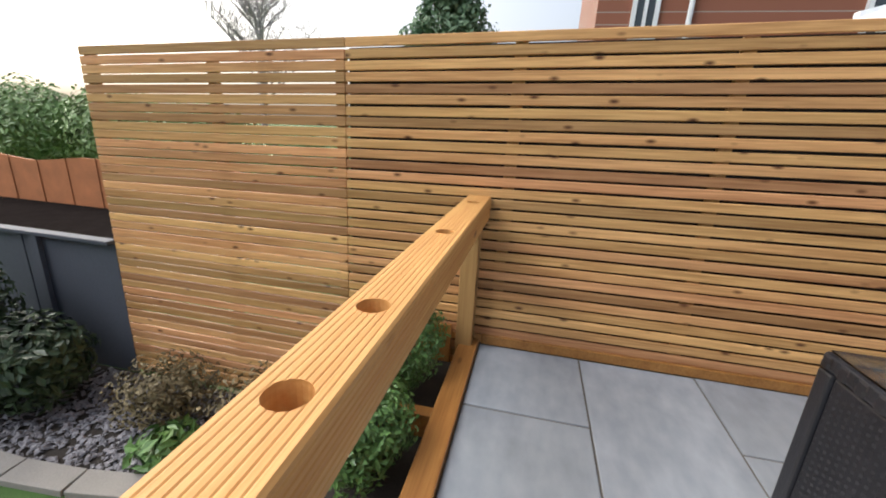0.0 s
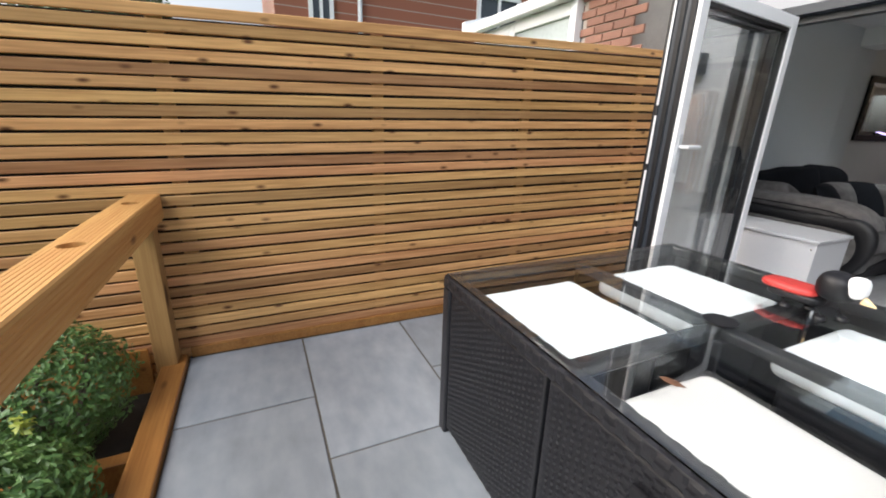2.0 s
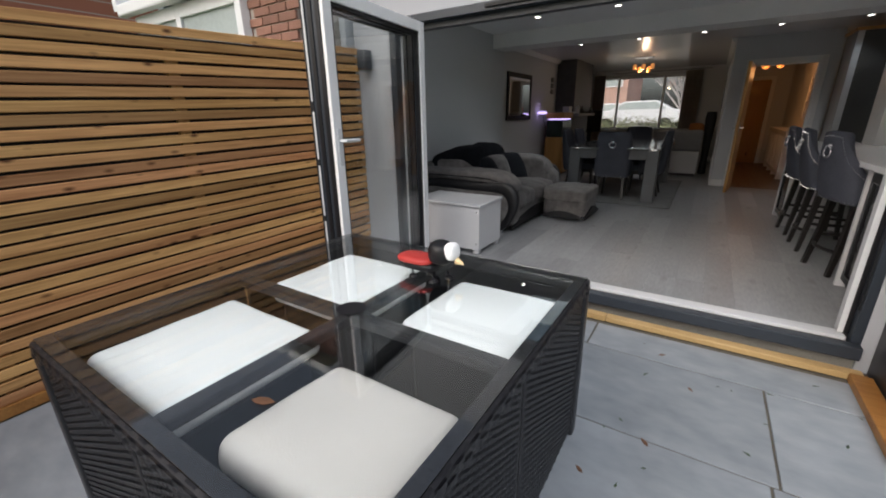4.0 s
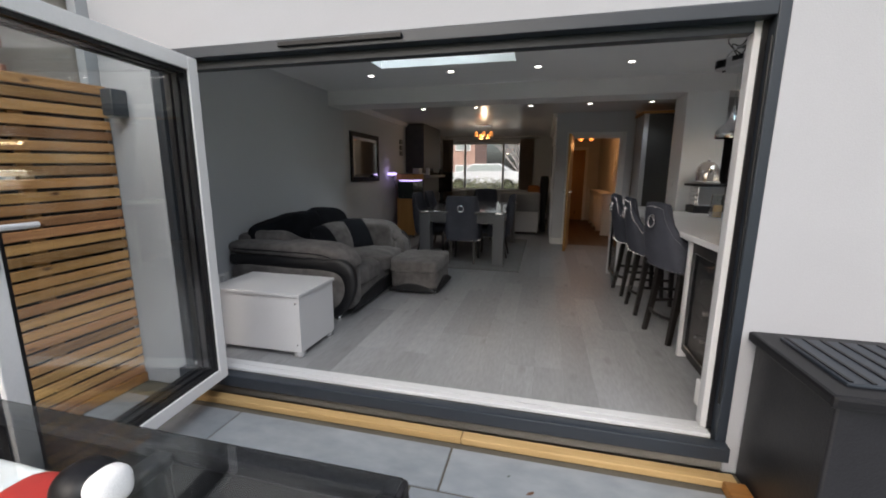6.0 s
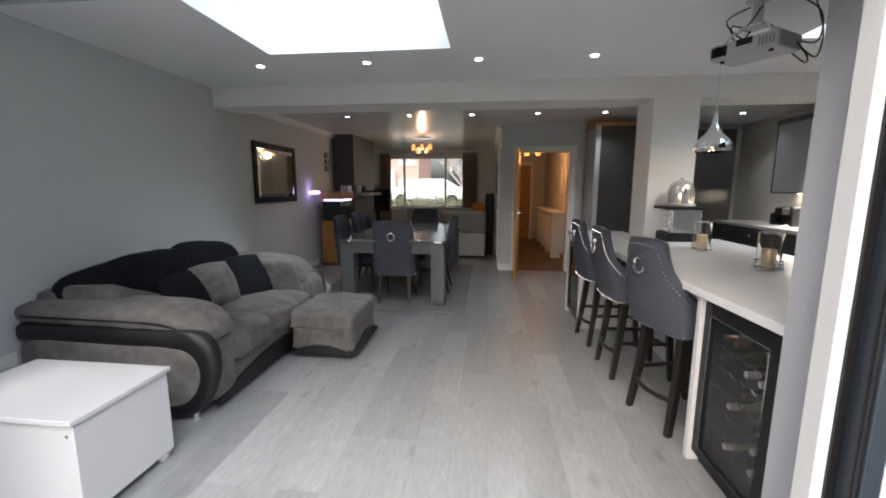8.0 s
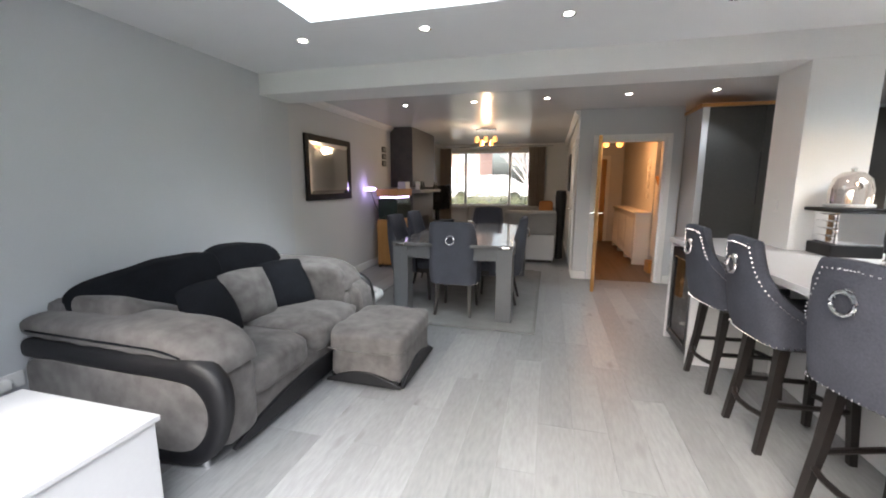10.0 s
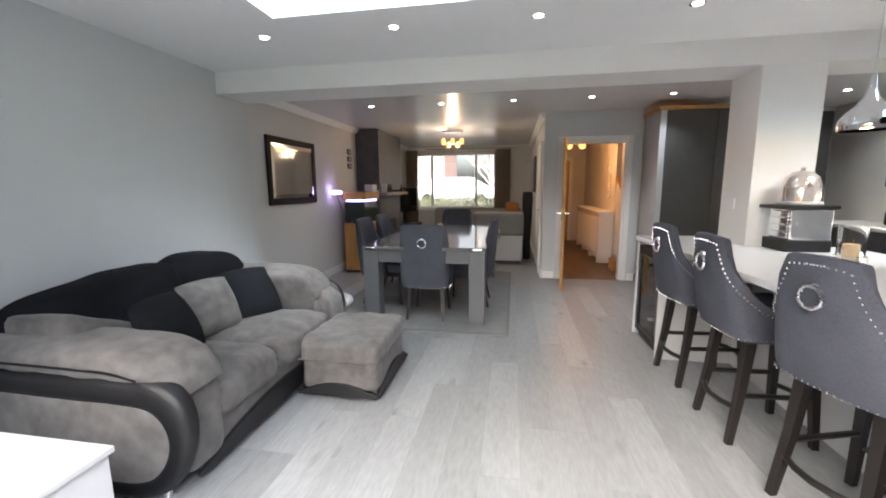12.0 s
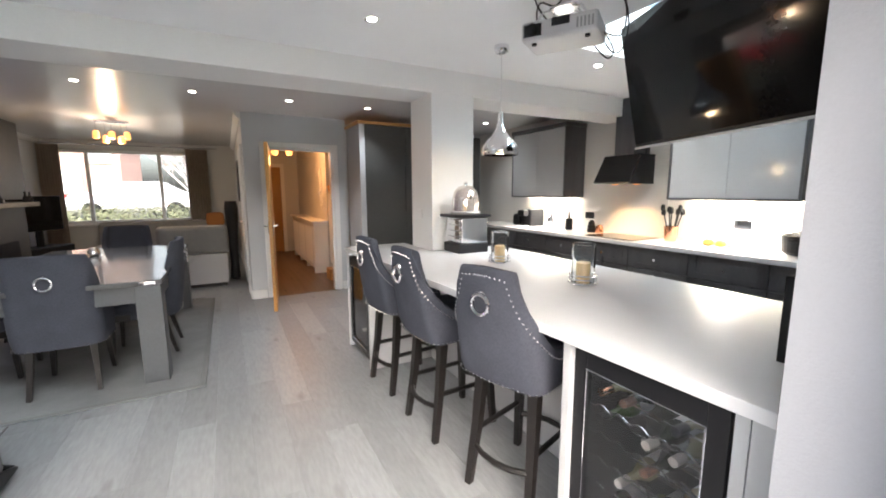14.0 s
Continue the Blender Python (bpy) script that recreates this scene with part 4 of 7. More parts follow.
def pillow(label, mat, x, y, z, turn, tilt, s=0.19):
    bm = bmesh.new()
    n = 12
    for side in (-1, 1):
        rows = [[bm.verts.new((u * s * (1 - 0.08 * v * v), v * s * (1 - 0.08 * u * u), side * 0.085 * ((1 - u * u) * (1 - v * v)) ** 0.5)) for u in (-1 + 2 * i / n for i in range(n + 1))] for v in (-1 + 2 * j / n for j in range(n + 1))]
        for a, b in zip(rows, rows[1:]):
            for i in range(n):
                bm.faces.new((a[i], a[i + 1], b[i + 1], b[i]))
    bmesh.ops.remove_doubles(bm, verts=bm.verts[:], dist=1e-4)
    ob = solid("scatter_cushion", bm, mat, label, "cushion", group="scatter cushions on the sofa")
    ob.matrix_basis = pose(x, y, z) @ Matrix.Rotation(radians(turn), 4, "Z") @ Matrix.Rotation(radians(tilt), 4, "Y") @ Matrix.Rotation(radians(90), 4, "Z")
    return ob


pillow("black scatter cushion leaning on the sofa back", "black_cord", -0.89, 1.34, 0.60, 8, 64, 0.20)
pillow("grey cord scatter cushion leaning on the sofa back", "cord", -0.97, 1.75, 0.60, -14, 64, 0.19)
pillow("black scatter cushion tilted on its corner", "black_cord", -0.93, 2.10, 0.59, -24, 56, 0.215)

ot = thing("footstool", "grey cord footstool with black curved base on chrome feet", "footstool")
OX0, OX1, OY0, OY1 = -0.372, 0.175, 1.755, 2.445
lid = cushion(OX0 - 0.01, OX1 + 0.012, OY0 - 0.012, OY1 + 0.012, 0.235, 0.385, 0.20, 14, 0.008)
for v in lid.verts:
    if v.co.z > 0.32:
        v.co.z += 0.012 * noise.noise(v.co * 5)
part("pad", lid, "cord", ot)
part("body", cushion(OX0, OX1, OY0, OY1, 0.05, 0.275, 0.10, 12, 0.008), "cord", ot)
seam = [(OX0 + 0.02, OY0 - 0.010, 0.268), (OX1 - 0.01, OY0 - 0.010, 0.268), (OX1 + 0.010, OY0 + 0.01, 0.268), (OX1 + 0.010, OY1 - 0.02, 0.268)]
part("piping", tube(seam, 0.005, 6), "cord", ot)
for y in (OY0 - 0.016, OY1 - 0.006):
    arc = [(OX0, 0.030)] + [(OX0 + (OX1 - OX0) * i / 14, 0.045 + 0.075 * math.sin(math.pi * i / 14)) for i in range(15)] + [(OX1, 0.030)]
    part("base_trim", extrude(arc, "y", y, y + 0.022, 0.004), "leather", ot)
arc = [(OY0, 0.030)] + [(OY0 + (OY1 - OY0) * i / 14, 0.045 + 0.095 * math.sin(math.pi * i / 14)) for i in range(15)] + [(OY1, 0.030)]
part("base_trim", extrude(arc, "x", OX1 - 0.006, OX1 + 0.016, 0.004), "leather", ot)
for x in (OX0 + 0.04, OX1 - 0.03):
    for y in (OY0 + 0.03, OY1 - 0.04):
        part("foot", lathe([(0.016, 0), (0.016, 0.03), (0.022, 0.072)], (x, y, 0), 12), "chrome", ot)

# ---- dining table and chairs ----
tb = thing("dining_table", "grey dining table with thick square legs and a polished top", "dining table")
X0, X1, Y0, Y1 = -0.50, 0.76, 3.28, 5.60
part("apron", box(X0 + 0.03, X1 - 0.03, Y0 + 0.03, Y1 - 0.03, 0.62, 0.745, 0.006), "grey_table", tb)
part("tabletop", box(X0, X1, Y0, Y1, 0.747, 0.785, 0.008), "table_top", tb)
for x in (X0 + 0.01, X1 - 0.17):
    for y in (Y0 + 0.01, Y1 - 0.17):
        part("leg", box(x, x + 0.16, y, y + 0.16, 0, 0.745, 0.006), "grey_table", tb)
for x in (X0 + 0.04, X1 - 0.14):
    part("corner_bracket", box(x, x + 0.10, Y0 - 0.003, Y0 + 0.004, 0.755, 0.775, 0.002), "chrome", tb)


def shell(W, Z0, Z1, low, side, x0, lean, R=0.085, fall=3.6, begin=0.7, taper=0.012):
    """An upholstered wrap-round back: straight across, round the corners and falling along the sides.
    Gives the mesh and a function for points of its outer skin."""
    hw = W / 2 - R
    arc = R * math.pi / 2
    L = hw + arc + side

    def top(d):
        d0 = hw + arc * begin
        if d < d0:
            return Z1 + 0.012 * (1 - (d / d0) ** 2)
        k = min((d - d0) / (L - d0), 1)
        return Z1 - (Z1 - low) * (1 - (1 - k) ** fall)

    def plan(d):
        if d < hw:
            return -0.014 * (1 - (d / hw) ** 2), d, 0.0
        if d < hw + arc:
            a = (d - hw) / R
            return R * (1 - math.cos(a)), hw + R * math.sin(a), a
        return R + d - hw - arc, W / 2, math.pi / 2

    def place(u, z, off=0.0):
        d = abs(u) * L
        x, y, a = plan(d)
        s_ = 1 if u >= 0 else -1
        f = (z - Z0) / (Z1 - Z0)
        bulge = 0.012 * math.sin(math.pi * min(max(f, 0), 1))
        x += x0 - lean * f * max(0.0, 1 - x / 0.3)
        return Vector((x - math.cos(a) * (off + bulge), s_ * (y + math.sin(a) * (off + bulge) - taper * f), z))

    thick = 0.05
    bm = bmesh.new()
    cols = []
    n = 44
    for i in range(n + 1):
        u = -1 + 2 * i / n
        t = top(abs(u) * L)
        prof = [place(u, Z0 + 0.01, -0.012)] + [place(u, Z0 + (t - Z0 - 0.015) * j / 7) for j in range(1, 8)]
        prof += [place(u, t - 0.003, -0.008), place(u, t, -0.024), place(u, t - 0.006, -0.042)] + [place(u, Z0 + (t - Z0 - 0.02) * j / 4, -thick) for j in (4, 3, 2, 1, 0)]
        cols.append([bm.verts.new(p) for p in prof])
    for a, b in zip(cols, cols[1:]):
        for j in range(len(a)):
            bm.faces.new((a[j], b[j], b[(j + 1) % len(a)], a[(j + 1) % len(a)]))
    bm.faces.new(cols[0])
    bm.faces.new(cols[-1][::-1])
    bmesh.ops.recalc_face_normals(bm, faces=bm.faces[:])
    return bm, place, (lambda u: top(abs(u) * L)), L


def studs(points, r=0.007):
    bm = bmesh.new()
    for p in points:
        bmesh.ops.create_icosphere(bm, subdivisions=1, radius=r, matrix=Matrix.Translation(p))
    return bm


def spaced(points, gap):
    """The points of a line thinned out to an even spacing."""
    out = [points[0]]
    for p in points:
        if (p - out[-1]).length >= gap:
            out.append(p)
    return out


def wrapped_back(t, W, Z0, Z1, low, side, x0, lean, upper, ring_z, corner=0.085, fall=3.6, begin=0.7, taper=0.012):
    bm, place, top, L = shell(W, Z0, Z1, low, side, x0, lean, corner, fall, begin, taper)
    bk = part("backrest", bm, "velvet", t)
    n = int(2 * L / 0.024)
    pts = [place(u, Z0 + 0.022, 0.003) for u in (-0.985 + 1.97 * i / n for i in range(n + 1))]
    if upper:
        pts += spaced([place(u, top(min(abs(u) + 0.030 / L, 1)) - 0.036, 0.0045) for u in (-0.985 + 1.97 * i / 900 for i in range(901))], 0.0225)
    part("stud_trim", studs(pts, 0.0052), "chrome", bk, "chrome stud trim")["kind"] = "stuff"
    p = place(0, ring_z, 0.0)
    part("ring_pull", tube(circle((p.x - 0.016, 0, p.z - 0.035), 0.042, "x"), 0.0085, 8, True), "chrome", bk, "chrome ring pull")
    part("ring_mount", lathe([(0.020, 0), (0.020, 0.006), (0.010, 0.022)], (0, 0, 0), 16), "chrome", bk).matrix_basis = pose(p.x + 0.002, 0, p.z + 0.008, 0, -90)


def square_leg(x, y, dx, dy, z, lo, hi):
    bm = bmesh.new()
    vs = [[bm.verts.new((cx + sx * h, cy + sy * h, q)) for sx, sy in ((-1, -1), (1, -1), (1, 1), (-1, 1))] for cx, cy, q, h in ((x + dx, y + dy, 0.0, lo), (x + dx * 0.35, y + dy * 0.35, z * 0.55, (lo + hi) / 2), (x, y, z, hi))]
    for a, b in zip(vs, vs[1:]):
        for i in range(4):
            bm.faces.new((a[i], a[(i + 1) % 4], b[(i + 1) % 4], b[i]))
    bm.faces.new(vs[0][::-1])
    bm.faces.new(vs[-1])
    return bm


def dining_chair(m, label):
    t = thing("dining_chair", label, "dining chair", m, "chairs round the dining table")
    part("seat", cushion(-0.02, 0.45, -0.195, 0.195, 0.38, 0.49, 0.3), "velvet", t)
    part("apron", box(0.0, 0.40, -0.185, 0.185, 0.335, 0.40, 0.01), "dark_leg", t)
    wrapped_back(t, 0.50, 0.345, 1.0, 0.56, 0.24, -0.08, 0.06, False, 0.86)
    for x, y, dx in ((0.02, -0.17, -0.075), (0.02, 0.17, -0.075), (0.38, -0.165, 0.02), (0.38, 0.165, 0.02)):
        part("leg", square_leg(x, y, dx, 0.02 if y > 0 else -0.02, 0.35, 0.013, 0.021), "dark_leg", t)
    return t


first = dining_chair(pose(0.135, 3.40, 0, 0, 0, 90), "slate grey velvet dining chair with ring pull at the table head")
for m, lb in ((pose(0.69, 4.10, 0, 0, 0, 180), "slate grey velvet dining chair tucked at the table side"), (pose(-0.66, 4.05, 0), "slate grey velvet dining chair tucked at the table side"),
              (pose(-0.66, 4.75, 0), "slate grey velvet dining chair tucked at the table side"), (pose(0.10, 5.95, 0, 0, 0, -90), "slate grey velvet dining chair at the far table end")):
    copy_thing(first, m)["label"] = lb
rg = thing("rug", "flat grey rug with a bound edge under the dining table", "rug")
part("rug_field", box(-0.93, 0.955, 3.085, 5.815, 0.002, 0.013, 0.003), "rug_pile", rg)
bm = bmesh.new()
for q in ((-0.965, 0.99, 3.05, 3.084), (-0.965, 0.99, 5.816, 5.85), (-0.965, -0.931, 3.084, 5.816), (0.956, 0.99, 3.084, 5.816)):
    add_box(bm, *q, 0.002, 0.015, 0.003)
part("bound_edge", bm, "rug_edge", rg)
solid("tealight_holder", lathe([(0.03, 0), (0.05, 0.015), (0.055, 0.05), (0.035, 0.085), (0.028, 0.085), (0.02, 0.02)], (0.02, 4.9, 0.7855)), "chrome", "small round silver candle holder on the dining table", "candle holder")
pb = thing("pet_bed", "round white rimmed pet bed on the floor", "pet bed")
part("rim", tube(circle((-1.17, 3.72, 0.05), 0.30, "z", 32), 0.045, 10, True), "fabric_white", pb)
part("pad", lathe([(0.28, 0.006), (0.28, 0.04), (0.1, 0.05)], (-1.17, 3.72, 0)), "rug", pb)

# ---- mirror ----
mi = thing("wall_mirror", "large mirror with bright edges in a dark frame", "mirror")
bm = bmesh.new()
for q in ((3.76, 3.84, 1.17, 1.985), (4.82, 4.90, 1.17, 1.985), (3.84, 4.82, 1.17, 1.25), (3.84, 4.82, 1.905, 1.985)):
    add_box(bm, -1.809, -1.78, *q, 0.006)
part("frame", bm, "mirror_frame", mi)
part("mirror_glass", box(-1.805, -1.787, 3.841, 4.819, 1.251, 1.904), "mirror", mi)
bm = bmesh.new()
for (a, b), (c, d) in (((3.841, 1.251), (4.819, 1.251)), ((4.819, 1.251), (4.819, 1.904)), ((4.819, 1.904), (3.841, 1.904)), ((3.841, 1.904), (3.841, 1.251))):
    y2, y3 = (4.33 + (q - 4.33) * 0.91 for q in (a, c))
    z2, z3 = (1.5775 + (q - 1.5775) * 0.865 for q in (b, d))
    bm.faces.new([bm.verts.new(p) for p in ((-1.7865, a, b), (-1.7865, c, d), (-1.779, y3, z3), (-1.779, y2, z2))])
bm.faces.new([bm.verts.new((-1.779, 4.33 + y * 0.489 * 0.91, 1.5775 + z * 0.3265 * 0.865)) for y, z in ((-1, -1), (1, -1), (1, 1), (-1, 1))])
part("bevel_strip", bm, "mirror", mi)

# ---- fence, rail, planting, gardens ----
FX = -1.49
fence = thing("slatted_fence", "tall new pine fence of level slats on hidden posts", "fence", kind="structure")
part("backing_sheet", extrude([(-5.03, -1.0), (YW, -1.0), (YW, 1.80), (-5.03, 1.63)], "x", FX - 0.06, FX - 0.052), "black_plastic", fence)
for y in (-7.0, -6.0, -5.08):
    part("fence_post", box(FX - 0.075, FX - 0.022, y - 0.03, y + 0.03, -1.0, 1.58, 0.004), "post_wood", fence)
for y in (-4.0, -2.9, -1.8, -0.7):
    part("fence_post", box(FX - 0.051, FX - 0.022, y - 0.035, y + 0.035, -0.9, 1.70, 0.004), "post_wood", fence)
def slat_mesh(length, w=0.0525, t=0.02):
    bm = box(-t / 2, t / 2, -length / 2, length / 2, -w / 2, w / 2, 0.003, 1)
    return mesh_of("slat", bm, "fence_wood")


rnd = random.Random(7)
long_slat, short_slat = slat_mesh(4.81), slat_mesh(2.01, 0.0555)
def slat(mesh, y, z):
    k = max(z + 0.17, 0.0) / 1.9
    ob = new("slat", mesh)
    ob.parent = fence
    rise = math.degrees(math.atan(0.036 * k))
    ob.matrix_basis = pose(FX - 0.011 + rnd.uniform(-0.0015, 0.0015), y, z + (y + 4.0) * 0.036 * k + rnd.uniform(-0.002, 0.002), rise + rnd.uniform(-0.05, 0.05))


z = -0.93
while z < 1.73:
    slat(short_slat, -6.041, z)
    if z > -0.13:
        slat(long_slat, -5.035 + 4.81 / 2, z)
    else:
        slat(short_slat, -4.02, z)
    z += 0.0655
part("base_board", box(FX - 0.02, FX + 0.012, -4.08, YW - 0.002, -0.17, -0.105, 0.004), "sleeper_wood", fence)

rail = thing("deck_rail", "chunky grooved pine handrail with round drilled holes on posts", "railing")
RY0, RY1, RZ0, RZ1 = -4.232, -4.092, 0.69, 0.82
outline = [(RY0, RZ0), (RY0, RZ1 - 0.006), (RY0 + 0.006, RZ1)]
for k in range(8):
    g = RY0 + 0.018 + k * 0.0148
    outline += [(g - 0.003, RZ1), (g, RZ1 - 0.0016), (g + 0.003, RZ1)]
outline += [(RY1 - 0.006, RZ1), (RY1, RZ1 - 0.006)]
for k in range(7):
    g = RZ1 - 0.020 - k * 0.0155
    outline += [(RY1, g + 0.003), (RY1 - 0.0025, g), (RY1, g - 0.003)]
outline += [(RY1, RZ0)]
bm = extrude(outline, "x", FX + 0.012, 2.6)
top = part("handrail", bm, "rail_wood", rail)
cutter = bmesh.new()
for x in (-1.22, -0.52, 0.18, 0.494):
    bmesh.ops.create_cone(cutter, cap_ends=True, segments=24, radius1=0.037, radius2=0.037, depth=0.4, matrix=pose(x, -4.162, 0.80))
cut = new("cutter", mesh_of("cutter", cutter, "rail_wood"))
mod = top.modifiers.new("holes", "BOOLEAN")
mod.object, mod.solver = cut, "EXACT"
baked = bpy.data.meshes.new_from_object(top.evaluated_get(bpy.context.evaluated_depsgraph_get()))
top.modifiers.clear()
top.data = baked
bpy.data.objects.remove(cut)
for x in (FX + 0.07, 1.6):
    part("rail_post", box(x - 0.055, x + 0.055, -4.235, -4.13, -0.9, 0.688, 0.005), "post_wood", rail)
sl = thing("sleeper_edging", "wet orange timber sleepers along the patio edge", "timber edging")
for a, b in ((FX + 0.012, 0.30), (0.303, 2.65), (2.653, 5.0)):
    part("sleeper", box(a, b, -4.215, -4.092, -0.34, -0.135, 0.008), "sleeper_wood", sl)


def leaves(bm, centre, radii, count, size, rng, shell=0.75, up=0.0):
    """Small folded leaves scattered in and on an uneven rounded volume."""
    for _ in range(count):
        d = Vector((rng.gauss(0, 1), rng.gauss(0, 1), rng.gauss(0, 1))).normalized()
        k = rng.uniform(shell, 1.0) * (1 + 0.16 * noise.noise(d * 2.3 + Vector(centre)))
        p = Vector(centre) + Vector((d.x * radii[0], d.y * radii[1], d.z * radii[2])) * k
        n = (d + Vector((rng.uniform(-0.7, 0.7), rng.uniform(-0.7, 0.7), rng.uniform(-0.4, 0.9) + up))).normalized()
        u = n.orthogonal().normalized()
        u.rotate(Matrix.Rotation(rng.uniform(0, 6.28), 3, n))
        w = n.cross(u)
        s = size * rng.uniform(0.6, 1.3)
        a, b, c, e = (bm.verts.new(p + q) for q in (-u * s, w * s * 0.45 + n * s * 0.12, u * s, -w * s * 0.45 + n * s * 0.12))
        bm.faces.new((a, b, c))
        bm.faces.new((a, c, e))


def shrub(name, label, category, centre, radii, count, size, mat, ground, seed, blobs=None, shell=0.55, stems=5, group=""):
    rng = random.Random(seed)
    t = thing(name, label, category, group=group)
    bm = bmesh.new()
    for c, r, k in blobs or [(centre, radii, 1.0)]:
        leaves(bm, c, r, int(count * k), size, rng, shell)
    part("foliage", bm, mat, t, smooth=False)
    for i in range(stems):
        a = 6.28 * i / stems
        base = Vector((centre[0] + 0.05 * math.cos(a), centre[1] + 0.05 * math.sin(a), ground))
        tip = Vector(centre) + Vector((math.cos(a) * radii[0] * 0.6, math.sin(a) * radii[1] * 0.6, radii[2] * 0.3))
        part("stem", tube([base, (base + tip) / 2 + Vector((0, 0, 0.05)), tip], 0.014, 6, False, 0.005), "bark", t)
    return t


pl = thing("planter_bed", "raised timber planter filled with dark soil beside the patio", "planter")
part("soil", box(FX + 0.02, 3.0, -4.93, -4.217, -0.95, -0.34), "soil", pl)
part("front_board", box(FX + 0.02, 3.0, -5.00, -4.932, -1.0, -0.28, 0.006), "sleeper_wood", pl)
part("divider_board", box(-0.80, -0.73, -4.931, -4.217, -0.339, -0.20, 0.005), "sleeper_wood", pl)
part("back_board", box(FX + 0.012, FX + 0.035, -4.93, -4.28, -0.339, -0.06, 0.004), "sleeper_wood", pl)
shrub("box_ball", "clipped round box bush in the planter", "shrub", (-1.06, -4.56, 0.02), (0.33, 0.32, 0.32), 6500, 0.016, "leaf_mid", -0.35, 3, None, 0.72, group="box bushes in the planter")
shrub("box_ball", "looser dark box bush with fresh yellow tips", "shrub", (-0.44, -4.50, -0.06), (0.29, 0.27, 0.25), 5200, 0.018, "leaf_mid", -0.35, 4, None, 0.6, group="box bushes in the planter")
M["leaf_tip"] = material("yellow_green_tips", (0.28, 0.34, 0.04), 0.5, 0, 0.2, 9, 60, 0.05)
solid("flower_tips", (lambda bm: (leaves(bm, (-0.55, -4.42, 0.20), (0.03, 0.03, 0.05), 60, 0.014, random.Random(5), 0.2, 1.0), bm)[1])(bmesh.new()), "leaf_tip", "yellow green shoot above the box bush", "shoot")
shrub("laurel_bush", "large dark glossy laurel bush by the grey fence", "shrub", (-0.75, -8.1, -0.30), (0.60, 0.75, 0.70), 5200, 0.045, "leaf_dark", -1.0, 6, [((-0.75, -8.1, -0.25), (0.55, 0.7, 0.62), 1.0), ((-0.95, -7.35, -0.62), (0.4, 0.4, 0.36), 0.35)])
shrub("dry_shrub", "straggly brown and green shrub at the fence foot", "shrub", (-1.15, -6.25, -0.78), (0.42, 0.5, 0.30), 3600, 0.022, "leaf_dry", -1.0, 7, [((-1.15, -6.35, -0.78), (0.40, 0.42, 0.26), 0.7), ((-1.15, -5.55, -0.75), (0.4, 0.4, 0.3), 0.5)], 0.3)
shrub("leafy_plant", "low pale green leafy plant in slate chippings", "plant", (-0.78, -6.0, -0.88), (0.22, 0.2, 0.12), 260, 0.06, "leaf_mid", -1.0, 8, None, 0.3)

chips = bmesh.new()
rng = random.Random(11)
for _ in range(5200):
    x, y = rng.uniform(FX + 0.05, -0.15), rng.uniform(-9.0, -5.02)
    if x > -0.52 - 0.10 * (y + 7) ** 2:
        continue
    s = rng.uniform(0.015, 0.035)
    m = pose(x, y, -0.985 + rng.uniform(-0.01, 0.012), rng.uniform(-35, 35), rng.uniform(-35, 35), rng.uniform(0, 180)) @ Matrix.Diagonal((s, s * 0.7, s * 0.25, 1))
    vs = [chips.verts.new(m @ Vector(q)) for q in ((-1, -0.8, 0), (1, -0.6, 0), (0.7, 1, 0), (-0.8, 0.7, 0), (-0.6, -0.5, 1), (0.7, -0.4, 1), (0.4, 0.6, 1), (-0.5, 0.5, 1))]
    for f in ((4, 5, 6, 7), (0, 1, 5, 4), (1, 2, 6, 5), (2, 3, 7, 6), (3, 0, 4, 7)):
        chips.faces.new([vs[k] for k in f])
tagged(part("slate_chippings", chips, "slate_chip", smooth=False), "plum and grey slate chippings over the border", "slate chippings", kind="stuff")
setting("border_soil", extrude([(FX + 0.01, -9.4), (FX + 0.01, -5.01)] + [(-0.50 - 0.10 * (q + 7) ** 2, q) for q in (-5.01, -5.5, -6, -6.5, -7, -7.5, -8, -8.5, -9, -9.4)], "z", -1.05, -0.992), "soil", "dark border soil under the slate chippings")
kb = thing("border_kerb", "curved pale concrete kerb between border and lawn", "kerb")
for i in range(9):
    y0 = -9.0 + i * 0.44
    a, b = [(-0.52 - 0.10 * (q + 7) ** 2, q) for q in (y0, y0 + 0.435)]
    d = (Vector(b) - Vector(a)).normalized()
    n = Vector((d.y, -d.x))
    part("kerb_stone", extrude([a, b, tuple(Vector(b) + n * 0.17), tuple(Vector(a) + n * 0.17)], "z", -1.02, -0.955, 0.006), "concrete", kb)

gf = thing("grey_fence", "dark grey painted board fence with a pale capping rail", "fence")
for i in range(12):
    part("fence_board", box(FX - 0.03 + 0.006 * (i % 2), FX - 0.01 + 0.006 * (i % 2), -13.0 + i * 0.496, -13.0 + i * 0.496 + 0.492, -1.0, 0.17, 0.003), "grey_fence", gf)
for i in range(6):
    part("batten", box(FX - 0.009, FX + 0.03, -12.9 + i * 1.0, -12.83 + i * 1.0, -1.0, 0.17, 0.003), "grey_fence", gf)
part("capping", box(FX - 0.05, FX + 0.04, -13.0, -7.07, 0.171, 0.205, 0.006), "grey_fence", gf)

